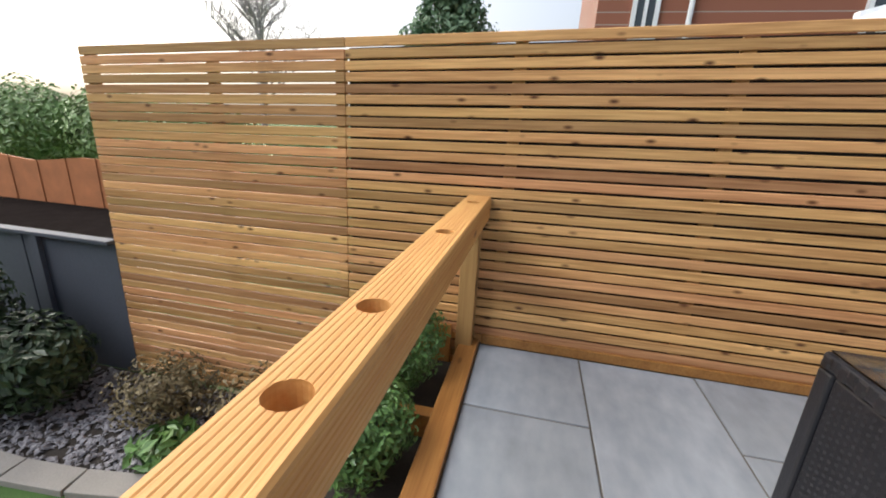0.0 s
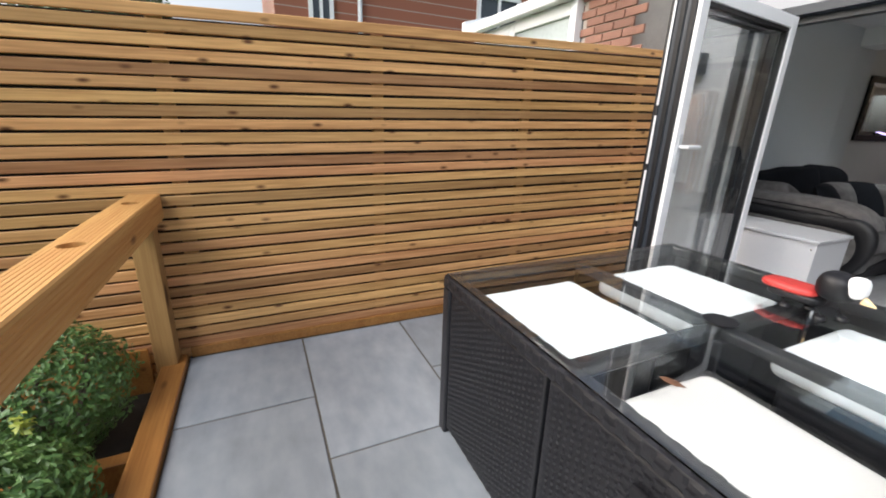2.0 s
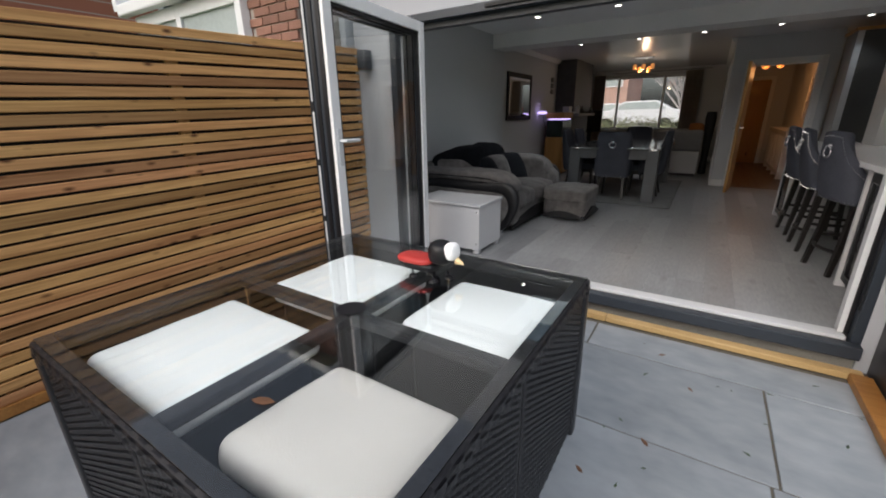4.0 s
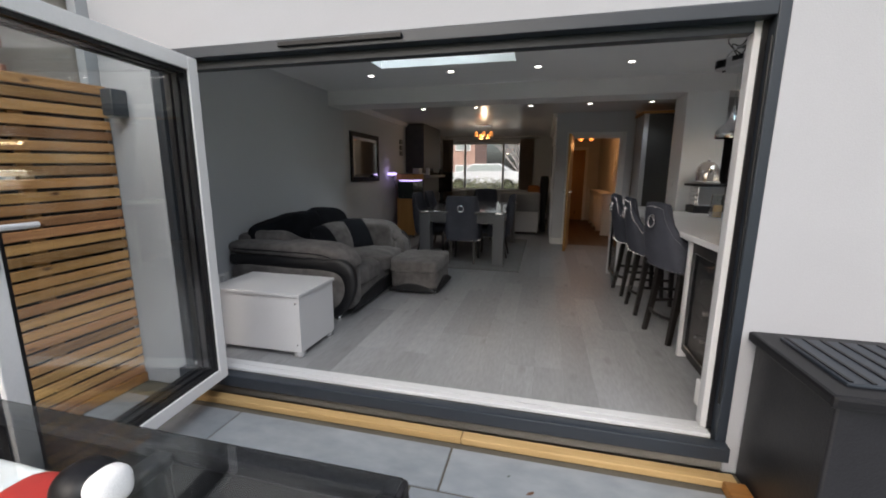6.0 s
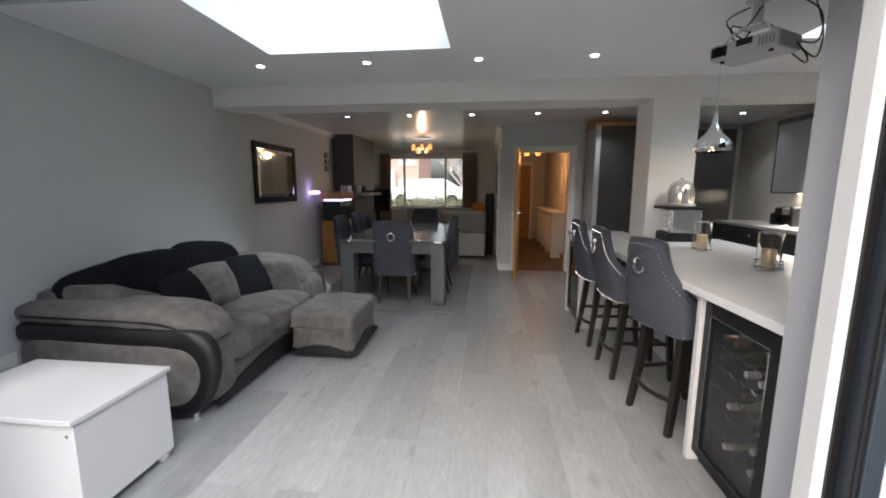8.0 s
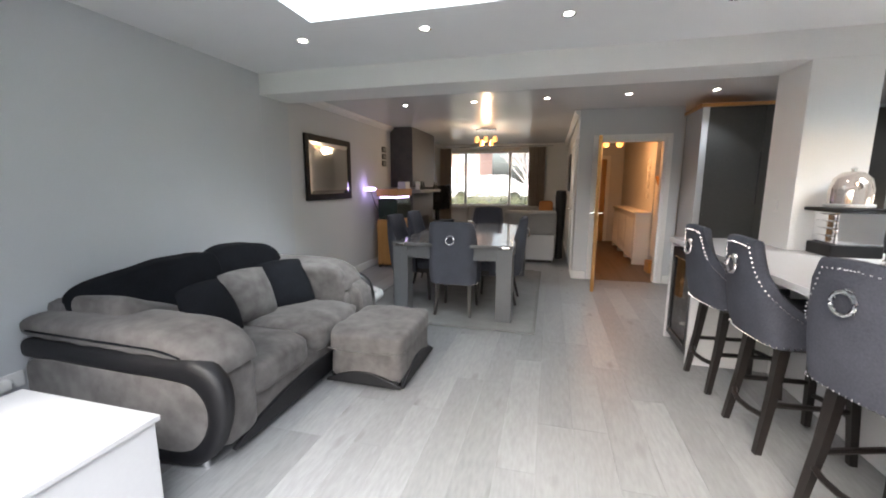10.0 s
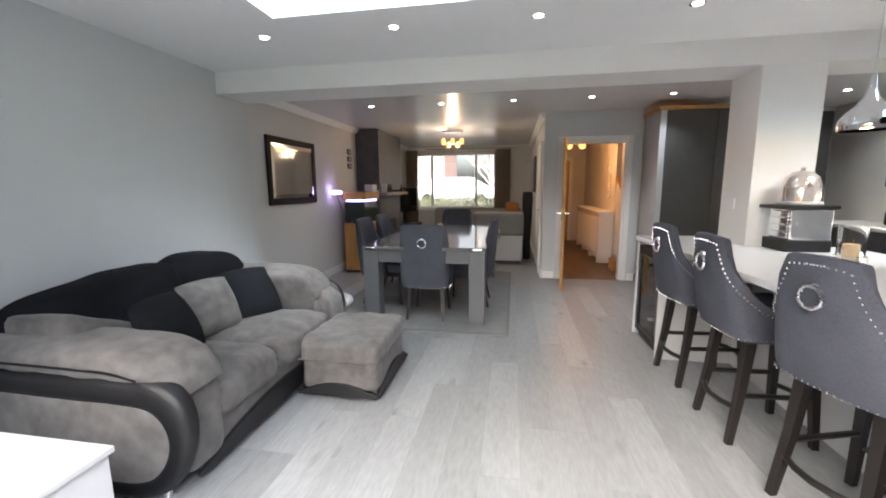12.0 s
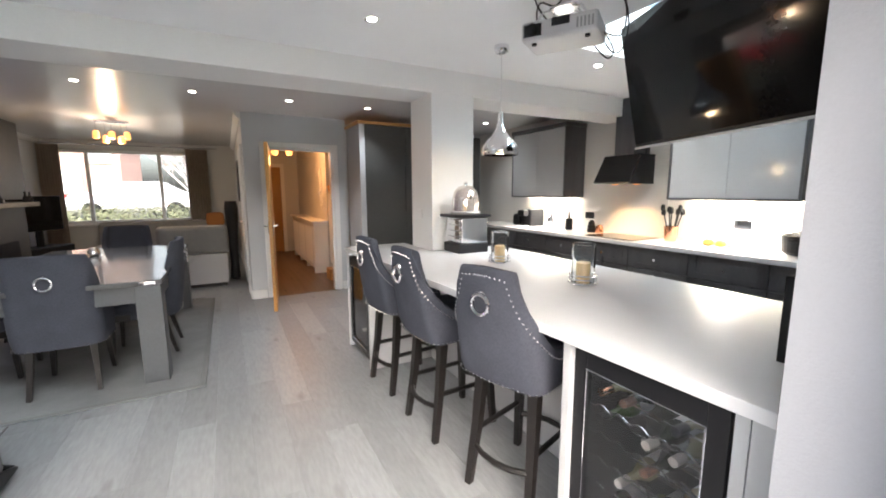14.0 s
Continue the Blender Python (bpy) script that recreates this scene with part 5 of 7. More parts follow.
setting("neighbour_patio", box(-5.9, -1.7, -22, -8.2, -1.0, -0.86), "deck", "dark raised deck in the next garden")
of = thing("orange_fence", "weathered orange brown panel fence across the next garden", "fence")
for i in range(40):
    part("fence_panel", extrude([(-24.0 + i * 0.42, -1.0), (-24.0 + i * 0.42 + 0.415, -1.0), (-24.0 + i * 0.42 + 0.415, 0.12 + 0.07 * math.sin((i + 1) * 0.8)), (-24.0 + i * 0.42, 0.12 + 0.07 * math.sin(i * 0.8))], "x", -6.05 + 0.02 * (i % 2), -6.0 + 0.02 * (i % 2)), "orange_fence", of)
shrub("hedge", "tall mixed green hedge behind the far fence", "hedge", (-10.0, -13.6, 1.0), (1.2, 4.0, 1.5), 16000, 0.10, "hedge_leaf", -1.0, 12, [((-9.4, -13.5, 0.35), (1.2, 1.9, 1.25), 0.6), ((-9.2, -10.6, 0.0), (1.1, 1.4, 1.0), 0.4), ((-9.6, -16.6, 0.5), (1.3, 2.0, 1.4), 0.5), ((-9.6, -20.5, 0.6), (1.3, 2.6, 1.5), 0.5), ((-9.5, -8.2, 0.0), (1.1, 1.5, 0.9), 0.4)])


def tree(label, x, y, h, seed, bare=False):
    rng = random.Random(seed)
    t = thing("tree", label, "tree")
    bm = bmesh.new()
    add_tube(bm, [(x, y, -1), (x + 0.1, y, h * 0.35), (x, y + 0.1, h * 0.7), (x + 0.05, y, h * 0.97)], 0.16, 8, False, 0.03)
    tips = []
    for i in range(26 if bare else 14):
        z0 = h * rng.uniform(0.25, 0.85)
        a, l = rng.uniform(0, 6.28), (h - z0) * rng.uniform(0.5, 0.8) + 0.4
        p0, p1 = Vector((x, y, z0)), Vector((x + math.cos(a) * l * 0.7, y + math.sin(a) * l * 0.7, z0 + l * (0.75 if bare else 0.3)))
        add_tube(bm, [p0, (p0 + p1) / 2 + Vector((0, 0, 0.1)), p1], 0.045, 6, False, 0.012)
        tips.append(p1)
        if bare:
            for _ in range(16):
                q = p0.lerp(p1, rng.uniform(0.3, 1))
                e = q + Vector((rng.uniform(-0.6, 0.6), rng.uniform(-0.6, 0.6), rng.uniform(0.2, 0.9)))
                add_tube(bm, [q, e], 0.014, 4, False, 0.004)
                for _ in range(4):
                    e2 = q.lerp(e, rng.uniform(0.4, 1))
                    add_tube(bm, [e2, e2 + Vector((rng.uniform(-0.3, 0.3), rng.uniform(-0.3, 0.3), rng.uniform(0.1, 0.4)))], 0.007, 3, False, 0.003)
    part("trunk", bm, "twig" if bare else "bark", t)
    if not bare:
        bm = bmesh.new()
        for i in range(110):
            f = rng.uniform(0.0, 1)
            z = h * (0.25 + 0.75 * f)
            r = (1 - f) ** 0.8 * h * 0.42 + 0.2
            a = rng.uniform(0, 6.28)
            leaves(bm, (x + math.cos(a) * r * 0.7, y + math.sin(a) * r * 0.7, z), (r * 0.5, r * 0.5, 0.45), 140, 0.12, rng, 0.2)
        part("crown", bm, "conifer_leaf", t, smooth=False)
    return t


tree("bare winter tree with fine twigs beyond the fence", -14.5, -15.0, 6.2, 21, True)
tree("dark conical conifer beyond the fence", -13.0, -7.0, 5.9, 22)

# neighbouring brick house and conservatory
nh = thing("neighbour_house", "red brick house with white windows beyond the fence", "house")
part("wall", box(-14.0, -8.6, -3.0, 9.0, -1.0, 6.2), "brick_far", nh)
part("roof", extrude([(-14.5, 6.1), (-8.2, 6.1), (-11.3, 8.2)], "y", -3.3, 9.3), "roof_tile", nh)
for y, z0, z1, w in ((-2.35, 3.1, 4.3, 0.5), (1.55, 3.05, 4.2, 1.2), (4.5, 3.05, 4.2, 1.2)):
    wd = part("window", add_box(add_box(add_box(add_box(box(-8.6, -8.52, y, y + 0.08, z0, z1), -8.6, -8.52, y + w - 0.08, y + w, z0, z1), -8.6, -8.52, y + 0.08, y + w - 0.08, z1 - 0.08, z1), -8.6, -8.52, y + 0.08, y + w - 0.08, z0, z0 + 0.08),
                      -8.6, -8.52, y + w / 2 - 0.03, y + w / 2 + 0.03, z0 + 0.08, z1 - 0.08), "upvc", nh)
    part("pane", box(-8.598, -8.57, y + 0.08, y + w - 0.08, z0 + 0.08, z1 - 0.08), "dark_pane", wd)
part("downpipe", tube([(-8.52, -1.30, -1), (-8.52, -1.30, 6.1)], 0.05), "upvc", nh)
part("bargeboard", box(-8.75, -8.45, -3.3, -3.15, 5.9, 6.3), "upvc", nh)

cv = thing("conservatory", "white plastic conservatory with pitched glazed roof and obscured panes", "conservatory")
part("dwarf_wall", box(-4.3, -2.35, -0.75, 0.6, -1.0, 0.6), "brick_far", cv)
for x, y in ((-4.3, -0.75), (-3.45, -0.75), (-2.42, -0.75), (-4.3, 0.2)):
    part("mullion", box(x, x + 0.09, y, y + 0.09, 0.6, 2.36, 0.008), "upvc", cv)
for a, b in ((-4.21, -3.45), (-3.36, -2.42)):
    part("pane", box(a, b, -0.72, -0.70, 0.66, 2.24), "pale_pane", cv)
    part("rail", box(a, b, -0.75, -0.66, 2.24, 2.36, 0.008), "upvc", cv)
    part("rail", box(a, b, -0.75, -0.66, 0.6, 0.66, 0.008), "upvc", cv)
part("eaves_gutter", box(-4.45, -2.35, -0.86, -0.76, 2.36, 2.48, 0.02), "upvc", cv)
for i in range(5):
    x = -4.40 + i * 0.5
    part("roof_bar", tube([(x, -0.80, 2.47), (x, 1.6, 3.15)], 0.03), "upvc", cv)
part("roof_glazing", extrude([(-0.80, 2.46), (-0.80, 2.475), (1.6, 3.155), (1.6, 3.14)], "x", -4.4, -2.36), "pale_pane", cv)
part("roof_verge", extrude([(-0.86, 2.42), (-0.86, 2.54), (1.6, 3.24), (1.6, 3.12)], "x", -4.50, -4.41), "upvc", cv)
part("soffit", box(-2.36, -1.66, -0.80, 0.4, 2.44, 2.54), "upvc", cv)
pier = thing("wall_neighbour", "brick pier of the next house beside the fence end", "brick wall", kind="structure")
part("mortar_core", box(-2.32, -1.72, -0.66, 0.4, -1.0, 2.43), "mortar", pier)
brk = mesh_of("brick", box(-0.107, 0.107, -0.012, 0.012, -0.0325, 0.0325, 0.004, 1), "brick")
for j in range(18):
    for i in range(3):
        ob = new("brick", brk)
        ob.parent = pier
        ob.matrix_basis = pose(-2.32 + 0.11 + i * 0.225 - (0.11 if j % 2 else 0) + 0.06, -0.664, 1.10 + j * 0.075)

# storage chest against the render
sb = thing("storage_chest", "black rattan-effect garden storage chest against the white wall", "storage chest")
part("body", box(2.27, 3.45, -0.78, YW - 0.01, -0.17, 0.545, 0.01), "rattan", sb)
part("lid_rim", box(2.235, 3.49, -0.815, YW - 0.003, 0.55, 0.60, 0.014), "black_plastic", sb)
part("lid_panel", box(2.32, 3.40, -0.73, YW - 0.09, 0.598, 0.612, 0.006), "anthracite", sb)
for i in range(16):
    part("lid_rib", box(2.33 + i * 0.067, 2.345 + i * 0.067, -0.72, YW - 0.10, 0.612, 0.617, 0.002), "black_plastic", sb)

# painted garden figure on the table
fg = thing("garden_figure", "painted metal bird ornament, red body, black and white head", "ornament", pose(0.36, -1.83, TZ + 0.0045) @ Matrix.Scale(0.84, 4) @ pose(-0.36, 1.83, -TZ - 0.0045))
part("body", cushion(0.20, 0.41, -1.90, -1.76, 0.668, 0.712, 0.85), "red", fg)
part("underside", cushion(0.23, 0.43, -1.89, -1.77, 0.635, 0.685, 0.8), "black_plastic", fg)
part("head", cushion(0.385, 0.515, -1.89, -1.76, 0.675, 0.805, 0.95), "black_plastic", fg)
part("face", cushion(0.475, 0.545, -1.87, -1.775, 0.71, 0.80, 0.9), "fabric_white", fg)
part("beak", lathe([(0.018, 0), (0.012, 0.02), (0.002, 0.045)], (0, 0, 0), 12), "wax", fg).matrix_basis = pose(0.54, -1.825, 0.715, 0, 110)
for x, y in ((0.30, -1.87), (0.36, -1.80), (0.43, -1.88), (0.47, -1.80)):
    lg = part("leg", tube([(x, y, 0.64), (x + 0.03, y - 0.03, 0.622)], 0.005), "black_plastic", fg)
    part("foot", lathe([(0.024, 0), (0.020, 0.009), (0.006, 0.014)], (x + 0.03, y - 0.03, TZ + 0.0045), 12), "black_plastic", lg)

# fallen leaves and grit on the slabs
rng = random.Random(31)
lm = mesh_of("dead_leaf", extrude([(-0.03, 0), (-0.012, 0.012), (0.012, 0.010), (0.035, 0), (0.008, -0.012), (-0.016, -0.009)], "z", 0, 0.002), "leaf_brown")
wm = mesh_of("dead_leaf", extrude([(-0.02, 0), (-0.01, 0.007), (0.02, 0), (-0.006, -0.008)], "z", 0, 0.002), "leaf_dark")
for i in range(26):
    x, y = rng.uniform(1.05, 2.2), rng.uniform(-1.9, -0.5)
    tagged(new("dead_leaf", lm if i % 5 == 0 else wm), "small dark wet leaf lying on the paving", "leaf", "leaves on the patio").matrix_basis = pose(x, y, -0.169, 0, 0, rng.uniform(0, 360)) @ Matrix.Scale(rng.uniform(0.45, 0.85), 4)

# ---- street beyond the picture window ----
setting("road", box(-60, 60, 18.0, 26.0, -1.0, 0.40), "asphalt", "grey street in front of the house")
setting("front_garden", box(-60, 60, 10.3, 17.99, -1.0, -0.22), "concrete", "pale paved forecourt between house and street")
setting("pavement", box(-60, 60, 26.01, 60, -1.0, 0.45), "concrete", "pale pavement and drives across the street")
fh = thing("street_house", "brick house with white render and windows across the street", "house")
part("wall", box(-16, -5.2, 36, 44, -0.5, 5.2), "pale_brick", fh)
part("roof", extrude([(35, 5.2), (45, 5.2), (40, 8.2)], "x", -16.5, -4.8), "roof_tile", fh)
part("render_bay", box(-9.0, -7.4, 35.4, 36, -0.5, 3.0), "upvc", fh)
# Pale panes: the washed-out glare on the windows is painted in.
for x in (-14, -11.5, -7.1):
    for z in (0.8, 3.4):
        wd = part("window", box(x, x + 1.5, 35.9, 36.0, z, z + 1.3), "upvc", fh)
        part("pane", box(x + 0.1, x + 1.4, 35.88, 35.9, z + 0.1, z + 1.2), "pale_pane", wd)


h2 = thing("street_house", "brick house with a tiled roof further down the street", "house")
part("wall", box(-1.6, 9, 46, 54, -0.5, 4.6), "pale_brick", h2)
part("roof", extrude([(45, 4.6), (55, 4.6), (50, 8.0)], "x", -2.0, 9.4), "roof_tile", h2)
# Panes paled for glare here too.
for x in (-0.8, 2.2):
    wd = part("window", box(x, x + 1.5, 45.9, 46.0, 2.6, 3.9), "upvc", h2)
    part("pane", box(x + 0.1, x + 1.4, 45.88, 45.9, 2.7, 3.8), "pale_pane", wd)


def car(label, mat, x, y):
    t = thing("car", label, "car", pose(x, y, 0.40))
    side = [(-2.1, 0.35), (-2.15, 0.75), (-1.95, 0.95), (-1.2, 1.02), (-0.6, 1.42), (0.9, 1.45), (1.6, 1.05), (2.1, 0.95), (2.15, 0.4)]
    part("body", extrude(side, "y", -0.85, 0.85, 0.05), mat, t)
    # Car windows coloured pale to stand for bright reflections on the glass.
    for s in (-0.856, 0.846):
        part("side_window", extrude([(-1.05, 1.03), (-0.55, 1.36), (0.85, 1.38), (1.35, 1.05)], "y", s, s + 0.01), "pale_pane", t)
    for a in (-1.35, 1.35):
        for s in (-0.87, 0.70):
            w = part("wheel", tube([(a, s, 0.32), (a, s + 0.17, 0.32)], 0.32, 20), "tyre", t)
            part("rim", tube([(a, s - 0.006, 0.32), (a, s + 0.176, 0.32)], 0.19, 14), "chrome", w)
    return t


car("white hatchback parked across the street", "car_white", -2.0, 20.6)
car("red hatchback parked across the street", "car_red", -6.4, 21.4)
shrub("front_hedge", "low clipped front garden hedge with yellow tips", "hedge", (-1.4, 14.2, 0.42), (3.6, 0.5, 0.74), 9000, 0.05, "front_leaf", -0.22, 41)
tree("bare street tree in front of the house", -0.2, 21.5, 5.5, 43, True)

# ---- peninsula ----
pen = thing("peninsula", "kitchen peninsula of white panels under a quartz worktop", "kitchen island")
part("back_panel", box(2.68, 2.74, 0.90, 2.75, 0.0, 0.868), "gloss_white", pen)
part("near_panel", box(2.28, 3.36, 0.795, 0.832, 0.0, 0.868, 0.003), "gloss_white", pen)
part("end_panel", box(2.30, 3.36, 0.155, 0.232, 0.0, 0.868, 0.002), "gloss_grey", pen)
part("filler_panel", box(2.305, 3.36, 0.236, 0.271, 0.0, 0.868, 0.002), "gloss_grey", pen)
part("far_panel", box(2.14, 2.72, 2.735, 2.765, 0.0, 0.868, 0.003), "gloss_white", pen)
part("far_end_panel", box(2.14, 2.72, 3.335, 3.37, 0.0, 0.868, 0.003), "gloss_white", pen)
for i in range(4):
    a = 0.24 + i * 0.63
    d = part("unit_door", box(3.362, 3.382, a, a + 0.625, 0.14, 0.86, 0.003), "dark_unit", pen)
    part("knob", lathe([(0.008, 0), (0.008, 0.012), (0.016, 0.018), (0.014, 0.028)], (0, 0, 0), 14), "chrome", d).matrix_basis = pose(3.382, a + 0.08, 0.75, 0, 90)
part("carcass", box(2.745, 3.36, 0.87, 2.76, 0.10, 0.867), "gloss_white", pen)
bm = extrude([(2.285, 0.154), (3.42, 0.154), (3.42, 2.828), (2.741, 2.828), (2.741, 3.44), (2.14, 3.44)], "z", 0.87, 0.91, 0.003)
solid("worktop", bm, "quartz", "polished white quartz worktop of the peninsula", "worktop")


def wine_fridge(m, w, h, label, shelves):
    """A glazed drinks cooler; its front faces -x, its width runs along y."""
    t = thing("wine_fridge", label, "wine fridge", m, "drinks coolers under the worktop")
    bm = bmesh.new()
    for q in ((0.03, 0.44, 0, 0.02, 0.03, h), (0.03, 0.44, w - 0.02, w, 0.03, h), (0.03, 0.44, 0.02, w - 0.02, 0.03, 0.06), (0.03, 0.44, 0.02, w - 0.02, h - 0.03, h), (0.42, 0.44, 0.02, w - 0.02, 0.06, h - 0.03)):
        add_box(bm, *q)
    part("cabinet", bm, "black_plastic", t)
    dr = part("door", box(0.016, 0.028, 0.0, 0.050, 0.06, h, 0.002), "black_plastic", t)
    for q in ((0, 0.0155, 0, 0.055, 0.06, h), (0, 0.028, w - 0.055, w, 0.06, h), (0, 0.028, 0.0555, w - 0.0555, 0.06, 0.11), (0, 0.028, 0.0555, w - 0.0555, h - 0.07, h)):
        part("door_rail", box(*q, 0.002), "black_plastic", dr)
    g = part("pane", box(0.010, 0.016, 0.055, w - 0.055, 0.11, h - 0.07), "smoked", dr)
    g.visible_shadow = False
    part("door_trim", tube([(-0.002, 0.056, 0.111), (-0.002, 0.056, h - 0.071), (-0.002, w - 0.056, h - 0.071), (-0.002, w - 0.056, 0.111)], 0.003, 6, True), "chrome", dr)
    part("plinth", box(0.04, 0.40, 0, w, 0, 0.03), "black_plastic", t)
    # Added glowing strip to lighten the cooler inside; no lamp is known there.
    lp = part("light_strip", box(0.20, 0.24, 0.06, w - 0.06, h - 0.035, h - 0.031), "fridge_glow", t)
    rng = random.Random(int(w * 1000))
    for k in range(shelves):
        z = 0.15 + k * (h - 0.26) / shelves
        wave = [(0.045, 0.03 + (w - 0.06) * i / 40, z + 0.008 * math.sin(i * 0.95)) for i in range(41)]
        sh = part("shelf", tube(wave, 0.0035, 6), "chrome", t)
        for x in (0.16, 0.30, 0.40):
            part("shelf_wire", tube([(x, 0.022, z - 0.004), (x, w - 0.022, z - 0.004)], 0.003, 6), "chrome", sh)
        n = 5 if w > 0.45 else 4
        for i in range(n):
            if rng.random() < 0.42:
                continue
            y = 0.075 + (w - 0.15) * i / (n - 1)
            b = thing("bottle", "wine bottle lying neck forward on a cooler shelf", "bottle", m @ pose(0.06, y, z + 0.044, 0, 90), "bottles in the cooler")
            part("glass", lathe([(0.004, 0), (0.014, 0.001), (0.014, 0.09), (0.037, 0.14), (0.037, 0.29), (0.03, 0.30)], (0, 0, 0), 16), rng.choice(["bottle_dark", "bottle_green", "bottle_pale"]), b)
            part("capsule", lathe([(0.0155, -0.002), (0.0155, 0.05), (0.0150, 0.052)], (0, 0, 0), 14), rng.choice(["fabric_cream", "black_plastic", "leaf_brown", "black_plastic", "copper"]), b)
            part("wine_label", lathe([(0.0375, 0.18), (0.0375, 0.26), (0.0370, 0.261)], (0, 0, 0), 16), "fabric_white", b)
    return t


M["smoked"] = clear("smoked_glass", (0.55, 0.56, 0.58))
# Glow of the added fill strip in the coolers.
M["fridge_glow"] = glowing("cooler_fill_glow", (0.85, 0.92, 1), 1.2)
M["bottle_dark"] = material("dark_bottle_glass", (0.02, 0.025, 0.015), 0.08, 0, 0.1, 3, 40, 0)
M["bottle_green"] = material("green_bottle_glass", (0.05, 0.09, 0.03), 0.08, 0, 0.1, 3, 40, 0)
M["bottle_pale"] = material("pale_bottle_glass", (0.35, 0.33, 0.20), 0.1, 0, 0.1, 3, 40, 0)
wine_fridge(pose(2.30, 0.277, 0), 0.515, 0.86, "glass-fronted wine cooler with wavy wire shelves of bottles", 6)
wine_fridge(pose(2.15, 2.785, 0), 0.54, 0.84, "glass-fronted drinks cooler at the far end of the peninsula", 5)


def bar_stool(m, label):
    """Faces +x; upholstered wrap-round back with studs, on splayed dark legs."""
    t = thing("bar_stool", label, "bar stool", m, "bar stools along the peninsula")
    part("seat", cushion(-0.03, 0.39, -0.155, 0.155, 0.60, 0.70, 0.3), "velvet", t)
    part("apron", box(0.0, 0.36, -0.160, 0.160, 0.555, 0.615, 0.012), "dark_leg", t)
    wrapped_back(t, 0.445, 0.575, 1.105, 0.74, 0.34, -0.075, 0.085, True, 0.995, 0.06, 4.6, 0.08, 0.034)
    feet = {}
    for n, (x, y, dx, dy) in {"bl": (0.02, -0.145, -0.065, -0.025), "br": (0.02, 0.145, -0.065, 0.025), "fl": (0.34, -0.14, 0.03, -0.03), "fr": (0.34, 0.14, 0.03, 0.03)}.items():
        feet[n] = (x, y, dx, dy)
        part("leg", square_leg(x, y, dx, dy, 0.56, 0.016, 0.024), "dark_leg", t)

    def on(n, z):
        x, y, dx, dy = feet[n]
        f = 1 - 0.65 * z / 0.308 if z < 0.308 else 0.35 * (0.56 - z) / 0.252
        return Vector((x + dx * f, y + dy * f, z))

    for a, b, z, bow in (("bl", "br", 0.20, -0.05), ("fl", "fr", 0.20, 0.05), ("bl", "fl", 0.27, 0), ("br", "fr", 0.27, 0)):
        p, q = on(a, z), on(b, z)
        part("stretcher", tube([p, p.lerp(q, 0.25) + Vector((bow * 0.75, 0, 0)), p.lerp(q, 0.5) + Vector((bow, 0, 0)), p.lerp(q, 0.75) + Vector((bow * 0.75, 0, 0)), q], 0.014, 6), "dark_leg", t)
    return t


s1 = bar_stool(pose(2.262, 1.158, 0, 0, 0, 17), "slate velvet bar stool with studded back beside the wine cooler")
copy_thing(s1, pose(2.20, 1.835, 0, 0, 0, 3))["label"] = "slate velvet bar stool with studded back mid peninsula"
copy_thing(s1, pose(2.175, 2.455, 0, 0, 0, 5))["label"] = "slate velvet bar stool with studded back beside the drinks cooler"


def lantern(x, y):
    t = thing("candle_holder", "glass hurricane candle holder with wire base and cream candle", "candle holder", pose(x, y, 0.9105), "candle holders on the worktop")
    part("glass", lathe([(0.060, 0.004), (0.063, 0.22), (0.060, 0.222), (0.056, 0.22), (0.054, 0.010), (0.03, 0.008)], (0, 0, 0), 28), "glass", t)
    part("candle", lathe([(0.036, 0.012), (0.037, 0.12), (0.030, 0.124), (0.010, 0.120)], (0, 0, 0), 20), "wax", t)
    for k, z in enumerate((0.012, 0.035, 0.055)):
        part("wire_ring", tube(circle((0, 0, z), 0.076 - k * 0.003, "z", 24), 0.0035, 6, True), "chrome", t)


lantern(2.893, 2.07)
lantern(2.891, 1.31)
bb = thing("bread_bin", "steel and black bread bin with chrome drawers on the worktop", "bread bin")
part("base", box(2.84, 3.12, 2.54, 2.80, 0.911, 0.99, 0.006), "black_plastic", bb)
part("body", box(2.87, 3.12, 2.55, 2.80, 0.991, 1.20, 0.006), "chrome", bb)
for i in range(4):
    part("drawer", box(2.855, 2.869, 2.57, 2.78, 1.0 + i * 0.048, 1.042 + i * 0.048, 0.004), "chrome", bb)
part("top", box(2.80, 3.14, 2.53, 2.805, 1.201, 1.225, 0.006), "black_plastic", bb)
dm = thing("cake_dome", "glass cake dome on a white stand with copper bakes", "cake dome")
part("stand", lathe([(0.10, 0), (0.125, 0.006), (0.128, 0.022), (0.11, 0.026)], (2.975, 2.67, 1.2255)), "gloss_white", dm)
part("dome", lathe([(0.110, 0.027), (0.112, 0.12), (0.095, 0.19), (0.055, 0.228), (0.012, 0.238)], (2.975, 2.67, 1.2255)), "dome_glass", dm)
part("knob", lathe([(0.010, 0.238), (0.018, 0.252), (0.008, 0.264)], (2.975, 2.67, 1.2255), 16), "chrome", dm)
solid("picture_frame", box(2.615, 2.672, 0.17, 0.32, 0.911, 1.17, 0.004), "black_plastic", "small black framed screen standing on the worktop end", "picture frame")

